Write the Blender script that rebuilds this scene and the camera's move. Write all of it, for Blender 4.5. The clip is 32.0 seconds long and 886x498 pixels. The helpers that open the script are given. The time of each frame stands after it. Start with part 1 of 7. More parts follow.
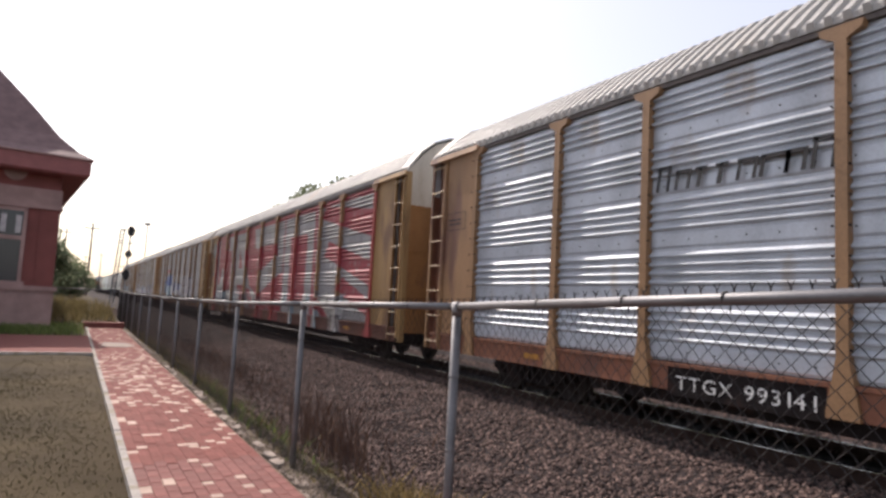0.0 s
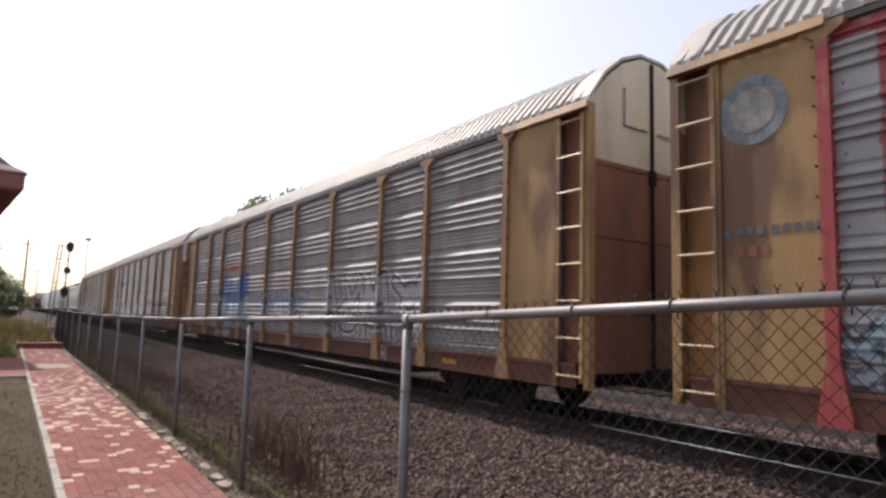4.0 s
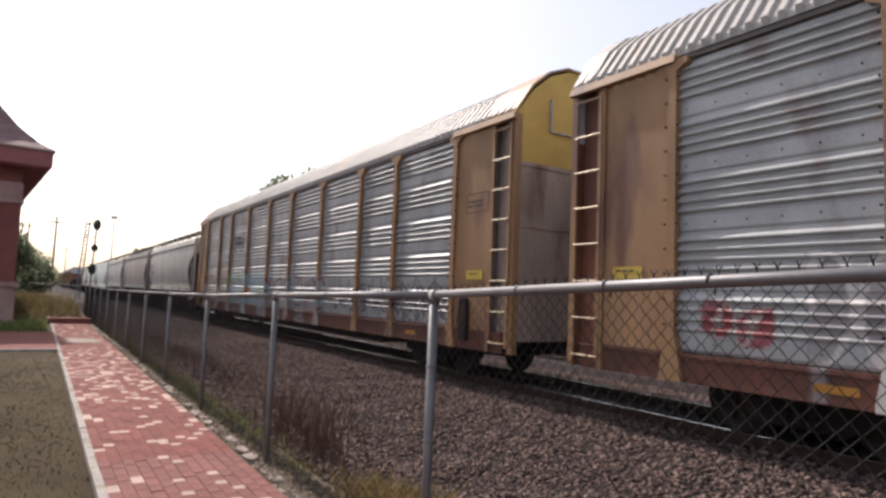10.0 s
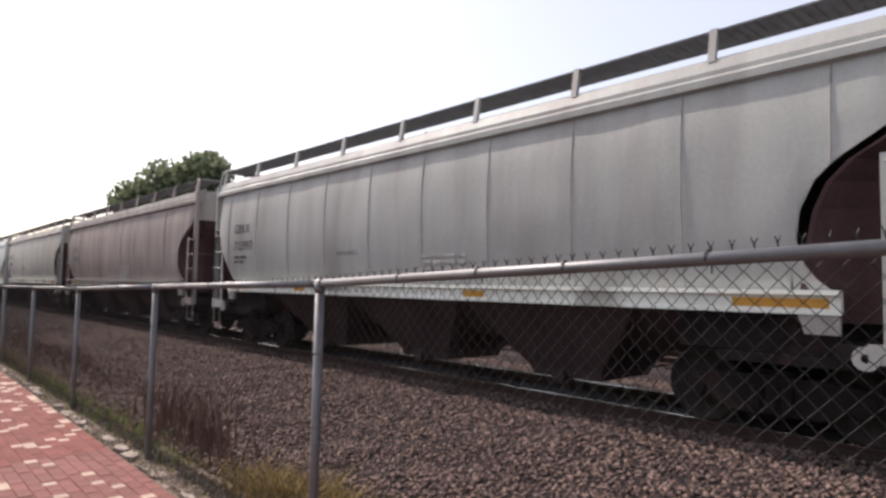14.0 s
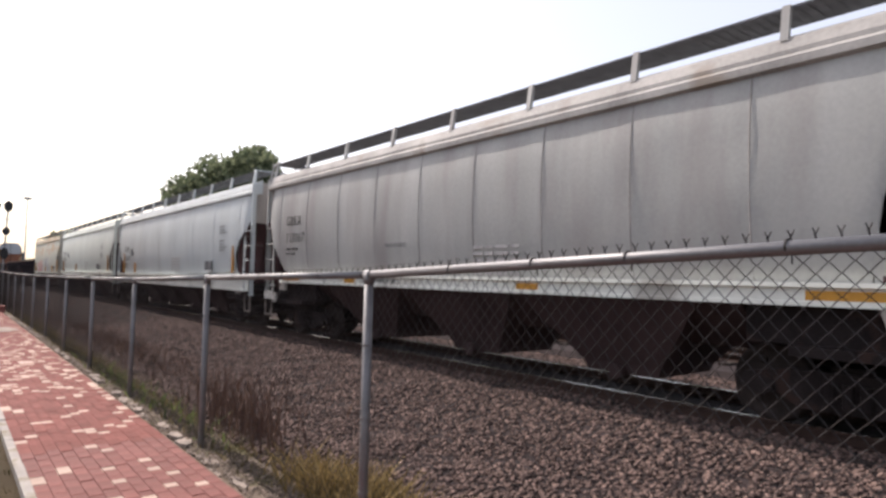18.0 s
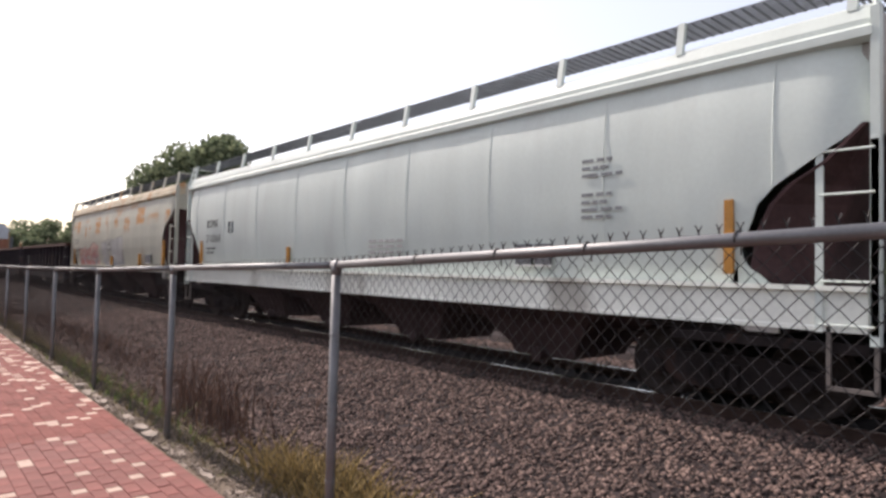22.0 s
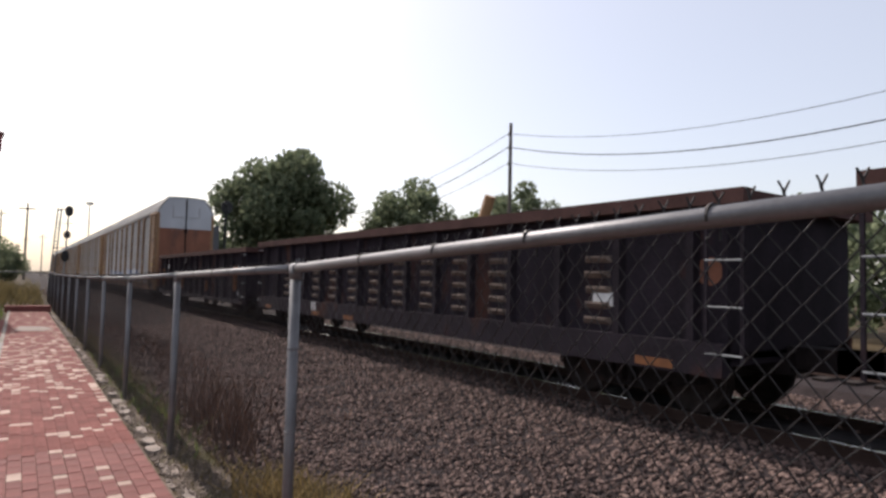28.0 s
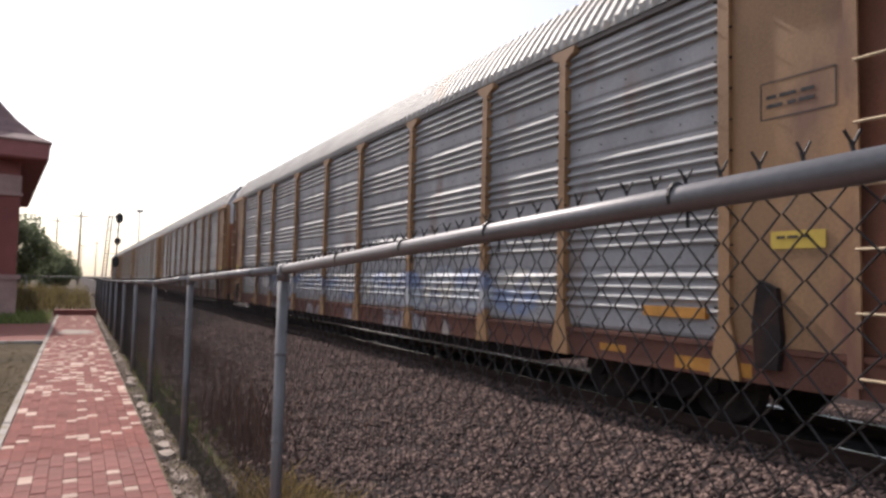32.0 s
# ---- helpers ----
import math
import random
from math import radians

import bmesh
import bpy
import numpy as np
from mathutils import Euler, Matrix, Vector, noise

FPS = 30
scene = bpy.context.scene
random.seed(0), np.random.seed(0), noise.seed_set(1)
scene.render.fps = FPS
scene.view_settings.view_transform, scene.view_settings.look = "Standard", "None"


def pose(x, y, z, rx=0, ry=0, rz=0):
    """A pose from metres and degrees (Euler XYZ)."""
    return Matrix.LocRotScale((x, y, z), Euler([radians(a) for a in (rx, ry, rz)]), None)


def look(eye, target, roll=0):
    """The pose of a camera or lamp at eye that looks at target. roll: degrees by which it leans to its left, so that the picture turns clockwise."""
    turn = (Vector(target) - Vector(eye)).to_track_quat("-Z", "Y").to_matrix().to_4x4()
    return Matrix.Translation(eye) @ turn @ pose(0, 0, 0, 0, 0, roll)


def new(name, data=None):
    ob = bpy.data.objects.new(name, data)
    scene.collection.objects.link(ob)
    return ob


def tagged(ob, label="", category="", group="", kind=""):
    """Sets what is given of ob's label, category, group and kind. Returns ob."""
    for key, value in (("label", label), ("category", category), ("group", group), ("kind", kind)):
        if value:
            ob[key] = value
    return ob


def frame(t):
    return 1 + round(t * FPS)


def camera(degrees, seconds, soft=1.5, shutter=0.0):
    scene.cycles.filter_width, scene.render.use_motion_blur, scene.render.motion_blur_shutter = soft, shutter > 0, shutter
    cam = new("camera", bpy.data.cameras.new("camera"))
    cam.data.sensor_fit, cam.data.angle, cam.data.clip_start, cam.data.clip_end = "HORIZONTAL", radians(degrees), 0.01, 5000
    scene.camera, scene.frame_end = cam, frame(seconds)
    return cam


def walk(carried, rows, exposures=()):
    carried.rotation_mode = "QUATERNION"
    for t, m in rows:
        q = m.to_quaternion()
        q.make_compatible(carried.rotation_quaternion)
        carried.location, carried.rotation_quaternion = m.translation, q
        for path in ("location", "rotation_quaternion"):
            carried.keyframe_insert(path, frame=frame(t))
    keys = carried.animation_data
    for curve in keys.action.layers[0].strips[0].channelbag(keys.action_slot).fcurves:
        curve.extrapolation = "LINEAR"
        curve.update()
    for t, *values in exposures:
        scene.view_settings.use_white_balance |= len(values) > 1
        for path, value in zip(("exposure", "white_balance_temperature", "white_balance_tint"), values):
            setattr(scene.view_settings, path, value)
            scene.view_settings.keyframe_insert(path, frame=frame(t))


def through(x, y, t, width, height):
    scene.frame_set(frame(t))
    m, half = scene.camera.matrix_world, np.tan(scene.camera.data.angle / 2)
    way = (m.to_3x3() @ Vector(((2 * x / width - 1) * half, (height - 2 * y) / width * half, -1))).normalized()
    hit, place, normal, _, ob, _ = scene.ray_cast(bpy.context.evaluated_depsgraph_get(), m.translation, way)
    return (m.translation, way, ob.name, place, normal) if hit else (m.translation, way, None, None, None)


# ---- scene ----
import functools

cam = camera(71.0, 32.0, soft=2.9)
PATH = [
    (0, (0.563, -0.003, 1.698), (1.571, 1.715, 1.878), 3.0),
    (0.5, (0.647, 0.074, 1.685), (1.655, 1.793, 1.856), 1.8),
    (1, (0.617, 0.073, 1.7), (1.642, 1.776, 1.92), 1.4),
    (1.5, (0.589, 0.113, 1.678), (1.646, 1.796, 1.906), 0.5),
    (2, (0.585, 0.145, 1.657), (1.622, 1.839, 1.891), 1.2),
    (2.5, (0.609, 0.153, 1.669), (1.646, 1.849, 1.886), -0.1),
    (3, (0.615, 0.121, 1.671), (1.723, 1.773, 1.874), 0.2),
    (3.5, (0.624, 0.062, 1.69), (1.761, 1.696, 1.893), 0.5),
    (4, (0.613, 0.035, 1.708), (1.744, 1.67, 1.928), 1.7),
    (4.5, (0.586, 0.001, 1.662), (1.704, 1.642, 1.908), 1.2),
    (6.5, (0.617, 0.038, 1.682), (1.736, 1.683, 1.881), 1.2),
    (7, (0.605, 0.052, 1.674), (1.708, 1.709, 1.864), 2.1),
    (7.5, (0.609, 0.094, 1.67), (1.693, 1.766, 1.84), 1.5),
    (8, (0.61, 0.096, 1.666), (1.709, 1.76, 1.827), 2.1),
    (8.5, (0.601, 0.084, 1.68), (1.695, 1.751, 1.834), 2.1),
    (9, (0.594, 0.068, 1.692), (1.681, 1.74, 1.842), 2.2),
    (9.5, (0.601, 0.082, 1.683), (1.687, 1.754, 1.839), 2.3),
    (10, (0.601, 0.089, 1.678), (1.683, 1.764, 1.834), 2.3),
    (10.5, (0.596, 0.101, 1.671), (1.673, 1.779, 1.827), 2.3),
    (11, (0.608, 0.112, 1.667), (1.682, 1.792, 1.821), 2.2),
    (11.5, (0.598, 0.132, 1.665), (1.671, 1.813, 1.818), 2.3),
    (12, (0.596, 0.121, 1.668), (1.669, 1.802, 1.823), 2.4),
    (12.5, (0.604, 0.081, 1.673), (1.695, 1.75, 1.829), 1.1),
    (13, (0.603, -0.015, 1.669), (1.816, 1.568, 1.818), 0.8),
    (13.5, (0.566, -0.059, 1.687), (1.878, 1.444, 1.824), 1.0),
    (14, (0.549, -0.073, 1.686), (1.904, 1.393, 1.809), 1.1),
    (14.5, (0.534, -0.064, 1.672), (1.891, 1.4, 1.799), 0.5),
    (15, (0.571, -0.016, 1.646), (1.907, 1.465, 1.791), 1.1),
    (15.5, (0.542, -0.01, 1.666), (1.843, 1.501, 1.826), 0.3),
    (17.5, (0.609, 0.052, 1.664), (1.845, 1.622, 1.761), 1.4),
    (18, (0.576, 0.022, 1.679), (1.826, 1.58, 1.775), 1.3),
    (18.5, (0.592, -0.015, 1.679), (1.885, 1.507, 1.792), 0.8),
    (19, (0.581, -0.053, 1.666), (1.935, 1.415, 1.784), -0.6),
    (19.5, (0.601, -0.05, 1.681), (1.973, 1.403, 1.771), 0.4),
    (20, (0.612, -0.054, 1.648), (1.988, 1.394, 1.734), -0.5),
    (20.5, (0.601, -0.065, 1.654), (1.993, 1.369, 1.733), 1.0),
    (21, (0.587, -0.067, 1.659), (1.947, 1.398, 1.738), 1.1),
    (21.5, (0.593, -0.027, 1.658), (1.918, 1.469, 1.733), 0.8),
    (22, (0.578, -0.026, 1.675), (1.897, 1.475, 1.745), 1.4),
    (22.5, (0.595, 0.005, 1.669), (1.892, 1.524, 1.732), 1.5),
    (23, (0.623, 0.022, 1.66), (1.876, 1.579, 1.727), 1.3),
    (23.5, (0.622, 0.006, 1.67), (1.861, 1.574, 1.743), 0.8),
    (24, (0.626, 0.011, 1.667), (1.856, 1.586, 1.739), 0.7),
    (24.5, (0.644, -0.042, 1.668), (1.855, 1.548, 1.739), 0.6),
    (25, (0.595, -0.056, 1.681), (1.808, 1.533, 1.743), 0.7),
    (25.5, (0.592, -0.002, 1.675), (1.806, 1.585, 1.774), 1.1),
    (27.5, (1.07, 0.138, 1.642), (2.219, 1.773, 1.725), 0.8),
    (28, (1.403, 0.078, 1.648), (2.527, 1.729, 1.749), 1.4),
    (28.5, (1.567, 0.136, 1.643), (2.569, 1.859, 1.807), 1.9),
    (29, (1.699, 0.19, 1.631), (2.68, 1.923, 1.808), 3.0),
    (29.5, (1.712, 0.119, 1.647), (2.652, 1.881, 1.763), 3.5),
    (30, (1.733, 0.092, 1.641), (2.655, 1.86, 1.797), 3.0),
    (30.5, (1.711, 0.106, 1.652), (2.633, 1.873, 1.812), 3.8),
    (31, (1.706, 0.093, 1.667), (2.698, 1.825, 1.783), 0.6),
    (31.5, (1.701, 0.117, 1.656), (2.729, 1.828, 1.792), 2.0),
    (32, (1.72, 0.116, 1.638), (2.733, 1.836, 1.75), 1.3),
]
walk(cam, [(t, look(e, g, r)) for t, e, g, r in PATH], [(0, 0.42, 6750, 17), (12.8, 0.36, 6750, 17), (14.2, 0.50, 6750, 17), (18, 0.56, 6750, 17), (25, 0.60, 6750, 17), (28, 0.18, 6600, 15), (30.5, 0.22, 6600, 15), (32, 0.36, 6650, 16)])

# ---- daylight: hazy sun straight up the line, so that the cars shade the ballast below them ----
SUN_AZ, SUN_EL = -6.5, 44.0      # degrees from +Y towards +X, and up
sun = new("sun", bpy.data.lights.new("sun", "SUN"))
sun.data.energy, sun.data.angle, sun.data.color = 4.0, radians(1.0), (1.0, 0.95, 0.88)
_d = Vector((math.sin(radians(SUN_AZ)) * math.cos(radians(SUN_EL)), math.cos(radians(SUN_AZ)) * math.cos(radians(SUN_EL)), math.sin(radians(SUN_EL))))
sun.matrix_world = look(tuple(_d * 80), (0, 0, 0))
world = bpy.data.worlds.new("world")
scene.world = world
world.use_nodes = True
_n = world.node_tree.nodes
_sky = _n.new("ShaderNodeTexSky")
_sky.sky_type, _sky.sun_disc = "NISHITA", False
_sky.sun_elevation, _sky.sun_rotation = radians(SUN_EL), radians(SUN_AZ)
_sky.air_density, _sky.dust_density, _sky.ozone_density = 1.0, 2.6, 1.0
_n["Background"].inputs["Strength"].default_value = 0.142
_haze = _n.new("ShaderNodeMix")               # thin bright haze over the whole sky
_haze.data_type = "RGBA"
_haze.inputs[0].default_value = 0.29
_haze.inputs[7].default_value = (8.3, 8.3, 8.2, 1)
world.node_tree.links.new(_sky.outputs["Color"], _haze.inputs[6])
world.node_tree.links.new(_haze.outputs[2], _n["Background"].inputs["Color"])


# ---- materials ----
def mat(name, colour, rough=0.7, metal=0.0, vary=0.25, scale=3.0, fine=40.0, bump=0.1, second=None, amount=0.0, streak=0.0, per_object=0.0, spec=0.5, soft=0.1):
    """Base colour with broad stains and fine grain; second: colour of rust or dirt patches; streak: runs down the z axis."""
    m = bpy.data.materials.new(name)
    m.use_nodes = True
    nt = m.node_tree
    b = nt.nodes["Principled BSDF"]
    b.inputs["Roughness"].default_value, b.inputs["Metallic"].default_value = rough, metal
    b.inputs["Specular IOR Level"].default_value = spec
    tc = nt.nodes.new("ShaderNodeTexCoord")
    mp = nt.nodes.new("ShaderNodeMapping")
    mp.inputs["Scale"].default_value = (1, 1, 1 - 0.88 * streak)
    nt.links.new(tc.outputs["Object"], mp.inputs["Vector"])
    big = nt.nodes.new("ShaderNodeTexNoise")
    big.inputs["Scale"].default_value, big.inputs["Detail"].default_value = scale, 6
    small = nt.nodes.new("ShaderNodeTexNoise")
    small.inputs["Scale"].default_value, small.inputs["Detail"].default_value = fine, 3
    nt.links.new(mp.outputs[0], big.inputs["Vector"])
    nt.links.new(tc.outputs["Object"], small.inputs["Vector"])
    add = nt.nodes.new("ShaderNodeMath")
    add.operation = "ADD"
    half = nt.nodes.new("ShaderNodeMath")
    half.operation, half.inputs[1].default_value = "MULTIPLY", 0.45
    nt.links.new(small.outputs["Fac"], half.inputs[0])
    nt.links.new(big.outputs["Fac"], add.inputs[0])
    nt.links.new(half.outputs[0], add.inputs[1])
    ramp = nt.nodes.new("ShaderNodeMapRange")
    ramp.inputs["From Min"].default_value, ramp.inputs["From Max"].default_value = 0.45, 1.0
    ramp.inputs["To Min"].default_value, ramp.inputs["To Max"].default_value = 1 - vary, 1 + vary * 0.6
    nt.links.new(add.outputs[0], ramp.inputs["Value"])
    out = ramp.outputs[0]
    if per_object:
        info = nt.nodes.new("ShaderNodeObjectInfo")
        r2 = nt.nodes.new("ShaderNodeMapRange")
        r2.inputs["To Min"].default_value, r2.inputs["To Max"].default_value = 1 - per_object, 1 + per_object
        nt.links.new(info.outputs["Random"], r2.inputs["Value"])
        mul = nt.nodes.new("ShaderNodeMath")
        mul.operation = "MULTIPLY"
        nt.links.new(out, mul.inputs[0])
        nt.links.new(r2.outputs[0], mul.inputs[1])
        out = mul.outputs[0]
    tint = nt.nodes.new("ShaderNodeMix")
    tint.data_type, tint.blend_type = "RGBA", "MULTIPLY"
    tint.inputs[0].default_value = 1.0
    tint.inputs[6].default_value = (*colour, 1)
    nt.links.new(out, tint.inputs[7])
    col = tint.outputs[2]
    if second:
        patch = nt.nodes.new("ShaderNodeTexNoise")
        patch.inputs["Scale"].default_value, patch.inputs["Detail"].default_value = scale * 0.8, 8
        nt.links.new(mp.outputs[0], patch.inputs["Vector"])
        cut = nt.nodes.new("ShaderNodeMapRange")
        cut.inputs["From Min"].default_value, cut.inputs["From Max"].default_value = 0.62 - amount * 0.3, 0.62 + soft - amount * 0.3
        nt.links.new(patch.outputs["Fac"], cut.inputs["Value"])
        mix = nt.nodes.new("ShaderNodeMix")
        mix.data_type = "RGBA"
        mix.inputs[7].default_value = (*second, 1)
        nt.links.new(cut.outputs[0], mix.inputs[0])
        nt.links.new(col, mix.inputs[6])
        col = mix.outputs[2]
    nt.links.new(col, b.inputs["Base Color"])
    if bump:
        bp = nt.nodes.new("ShaderNodeBump")
        bp.inputs["Strength"].default_value, bp.inputs["Distance"].default_value = min(1, bump), 0.02
        nt.links.new(add.outputs[0], bp.inputs["Height"])
        nt.links.new(bp.outputs[0], b.inputs["Normal"])
    return m


def painted(name, base):
    """A copy of a material in which spray paint, held in the mesh's attribute 'paint', covers the base."""
    m = base.copy()
    m.name = name
    nt = m.node_tree
    b = nt.nodes["Principled BSDF"]
    src = b.inputs["Base Color"].links[0].from_socket
    at = nt.nodes.new("ShaderNodeAttribute")
    at.attribute_name = "paint"
    wear = nt.nodes.new("ShaderNodeTexNoise")
    wear.inputs["Scale"].default_value, wear.inputs["Detail"].default_value = 9, 6
    rg = nt.nodes.new("ShaderNodeMapRange")
    rg.inputs["From Min"].default_value, rg.inputs["From Max"].default_value = 0.25, 0.45
    nt.links.new(wear.outputs["Fac"], rg.inputs["Value"])
    mul = nt.nodes.new("ShaderNodeMath")
    mul.operation = "MULTIPLY"
    nt.links.new(at.outputs["Alpha"], mul.inputs[0])
    nt.links.new(rg.outputs[0], mul.inputs[1])
    mix = nt.nodes.new("ShaderNodeMix")
    mix.data_type = "RGBA"
    nt.links.new(mul.outputs[0], mix.inputs[0])
    nt.links.new(src, mix.inputs[6])
    nt.links.new(at.outputs["Color"], mix.inputs[7])
    nt.links.new(mix.outputs[2], b.inputs["Base Color"])
    return m


M_GRASS = mat("dry_grass", (0.056, 0.040, 0.021), 0.95, 0, 0.5, 0.6, 30, 0.6, (0.105, 0.08, 0.046), 0.25, spec=0.12, soft=0.35)
M_DIRT = mat("dirt", (0.15, 0.118, 0.092), 0.95, 0, 0.5, 1.5, 25, 0.7, (0.09, 0.08, 0.04), 0.35, spec=0.12)
M_GRAVEL = mat("gravel_bed", (0.034, 0.026, 0.026), 0.95, 0, 0.6, 4, 22, 1.0, spec=0.12)
M_BRICK = mat("red_paver", (0.175, 0.060, 0.050), 0.9, 0, 0.3, 2, 60, 0.3, per_object=0.14)
M_BUFF = mat("buff_paver", (0.40, 0.29, 0.235), 0.9, 0, 0.2, 3, 60, 0.3, per_object=0.12)
M_CONC = mat("old_concrete", (0.30, 0.275, 0.25), 0.95, 0, 0.35, 4, 50, 0.6, (0.2, 0.17, 0.12), 0.3)
M_GALV = mat("galvanised_pipe", (0.165, 0.163, 0.168), 0.5, 0.5, 0.25, 6, 80, 0.1)
M_WIRE = mat("weathered_wire", (0.046, 0.043, 0.043), 0.5, 0.85, 0.3, 6, 80, 0.0, spec=0.3)
M_PANEL = mat("galvanised_panel", (0.51, 0.55, 0.60), 0.46, 0.22, 0.28, 1.6, 30, 0.04, (0.36, 0.32, 0.29), 0.1, streak=0.6)
M_PANEL_MID = mat("weathered_panel", (0.375, 0.387, 0.392), 0.48, 0.16, 0.3, 1.6, 30, 0.04, (0.25, 0.22, 0.215), 0.12, streak=0.6)
M_PANEL_DULL = mat("dull_panel", (0.33, 0.33, 0.335), 0.58, 0.04, 0.3, 1.6, 30, 0.04, (0.25, 0.215, 0.20), 0.12, streak=0.6)
M_PANEL_WORN = mat("worn_panel", (0.27, 0.262, 0.265), 0.62, 0.03, 0.3, 1.6, 30, 0.04, (0.21, 0.17, 0.16), 0.2, streak=0.6)
M_TAN = mat("tan_paint", (0.30, 0.168, 0.080), 0.6, 0, 0.4, 1.3, 30, 0.06, (0.15, 0.07, 0.045), 0.28, streak=0.75)
M_TANY = mat("yellow_tan_paint", (0.34, 0.205, 0.082), 0.6, 0, 0.4, 1.3, 30, 0.06, (0.13, 0.065, 0.03), 0.42, streak=0.75)
M_BROWN = mat("rust_brown_paint", (0.221, 0.085, 0.047), 0.7, 0, 0.35, 1.5, 30, 0.08, (0.14, 0.06, 0.04), 0.3, streak=0.6)
M_GOLD = mat("golden_brown_paint", (0.31, 0.142, 0.045), 0.7, 0, 0.35, 1.5, 30, 0.08, (0.14, 0.065, 0.035), 0.3, streak=0.6)
M_OCHRE = mat("ochre_sill", (0.128, 0.046, 0.028), 0.72, 0, 0.45, 1.5, 30, 0.08, (0.072, 0.030, 0.024), 0.35, streak=0.4, soft=0.25)
M_ROOF = mat("pale_roof", (0.37, 0.36, 0.34), 0.6, 0.1, 0.2, 1.0, 30, 0.03, (0.42, 0.36, 0.3), 0.1)
M_CREAM = mat("dirty_cream_paint", (0.52, 0.47, 0.39), 0.65, 0, 0.3, 1.0, 30, 0.05, (0.36, 0.28, 0.2), 0.2, streak=0.7)
M_GREYDOOR = mat("grey_end_door", (0.47, 0.49, 0.52), 0.6, 0.1, 0.2, 1.0, 30, 0.05, streak=0.6)
M_UNDER = mat("underframe_near_black", (0.020, 0.016, 0.016), 0.9, 0, 0.5, 3, 30, 0.3, (0.035, 0.022, 0.019), 0.15, spec=0.12)
# darker copy of the gravel bed: carries the shade under the train
M_BED_SHADE = mat("shaded_track_ballast", (0.022, 0.018, 0.018), 0.95, 0, 0.6, 4, 22, 1.0, spec=0.12)
M_STEEL = mat("worn_steel", (0.72, 0.70, 0.68), 0.16, 0.9, 0.2, 4, 40, 0.05)
M_WHEEL = mat("grimy_wheel", (0.035, 0.028, 0.026), 0.8, 0.2, 0.4, 4, 30, 0.1, spec=0.12)
M_RAIL = mat("rail_side", (0.05, 0.032, 0.027), 0.8, 0.3, 0.3, 3, 40, 0.2, spec=0.12)
M_TIE = mat("timber_tie", (0.042, 0.034, 0.031), 0.95, 0, 0.4, 4, 40, 0.5, spec=0.12)
# pale sill paint, lifted further for sun and reflected light on the band
M_BANDW = mat("pale_lit_sill_paint", (0.74, 0.76, 0.70), 0.5, 0, 0.18, 0.9, 20, 0.03, (0.40, 0.39, 0.35), 0.12, streak=0.5)
M_HOP_W = mat("white_hopper_paint", (0.555, 0.61, 0.575), 0.5, 0, 0.1, 1.6, 20, 0.015, (0.40, 0.41, 0.39), 0.15, streak=0.93, soft=0.45)
M_HOP_E = mat("pale_blue_grey_hopper_paint", (0.50, 0.555, 0.565), 0.5, 0, 0.12, 1.6, 20, 0.015, (0.38, 0.39, 0.37), 0.2, streak=0.93, soft=0.45)
M_HOP_G = mat("grey_hopper_paint", (0.39, 0.395, 0.378), 0.55, 0, 0.2, 1.6, 20, 0.015, (0.20, 0.165, 0.155), 0.42, streak=0.95, soft=0.4)
M_HOP_B = mat("brown_grey_hopper_paint", (0.315, 0.27, 0.257), 0.6, 0, 0.3, 1.6, 20, 0.03, (0.125, 0.09, 0.085), 0.42, streak=0.93, soft=0.4)
M_HOP_R = mat("rust_stained_hopper_paint", (0.42, 0.42, 0.36), 0.6, 0, 0.25, 0.9, 20, 0.03, (0.36, 0.20, 0.09), 0.05, streak=0.3)
M_SLOPE = mat("dark_slope_sheet", (0.052, 0.035, 0.035), 0.8, 0, 0.4, 1.5, 20, 0.05, streak=0.7, spec=0.12)
M_ENDSLOPE = mat("brown_slope_sheet", (0.078, 0.045, 0.046), 0.8, 0, 0.45, 1.5, 20, 0.05, (0.045, 0.028, 0.028), 0.3, streak=0.7, spec=0.15, soft=0.3)
M_ENDGRIME = mat("end_sheet_grime", (0.36, 0.335, 0.31), 0.75, 0, 0.35, 1.4, 20, 0.05, (0.19, 0.145, 0.13), 0.2, streak=0.7, soft=0.3)
M_SEAM = mat("dirty_weld_seam", (0.26, 0.245, 0.235), 0.8, 0, 0.4, 3, 20, 0.0)
M_GOND = mat("dark_gondola_steel", (0.027, 0.021, 0.027), 0.85, 0.0, 0.5, 1.5, 20, 0.1, (0.06, 0.028, 0.022), 0.12, streak=0.5, spec=0.12)
M_GOND_TOP = mat("rust_red_top_chord", (0.085, 0.045, 0.04), 0.85, 0, 0.35, 2, 20, 0.1, spec=0.12)
M_WHITE = mat("white_marking", (0.72, 0.72, 0.70), 0.7, 0, 0.2, 6, 40, 0.0)
M_BLACK = mat("black_marking", (0.02, 0.02, 0.022), 0.7, 0, 0.2, 6, 40, 0.0)
M_AMBER = mat("amber_reflector", (0.56, 0.27, 0.03), 0.5, 0, 0.2, 6, 40, 0.0)
M_YELLOW = mat("yellow_placard", (0.50, 0.35, 0.05), 0.6, 0, 0.15, 6, 40, 0.0)
M_DBRICK = mat("depot_brick", (0.211, 0.068, 0.059), 0.9, 0, 0.3, 1.2, 40, 0.3)
M_DSTONE = mat("depot_stone", (0.34, 0.22, 0.20), 0.9, 0, 0.3, 2, 30, 0.5)
M_SLATE = mat("depot_shingle", (0.17, 0.105, 0.105), 0.85, 0, 0.3, 3, 30, 0.4)
M_TRIM = mat("depot_trim", (0.26, 0.09, 0.085), 0.7, 0, 0.2, 3, 30, 0.1)
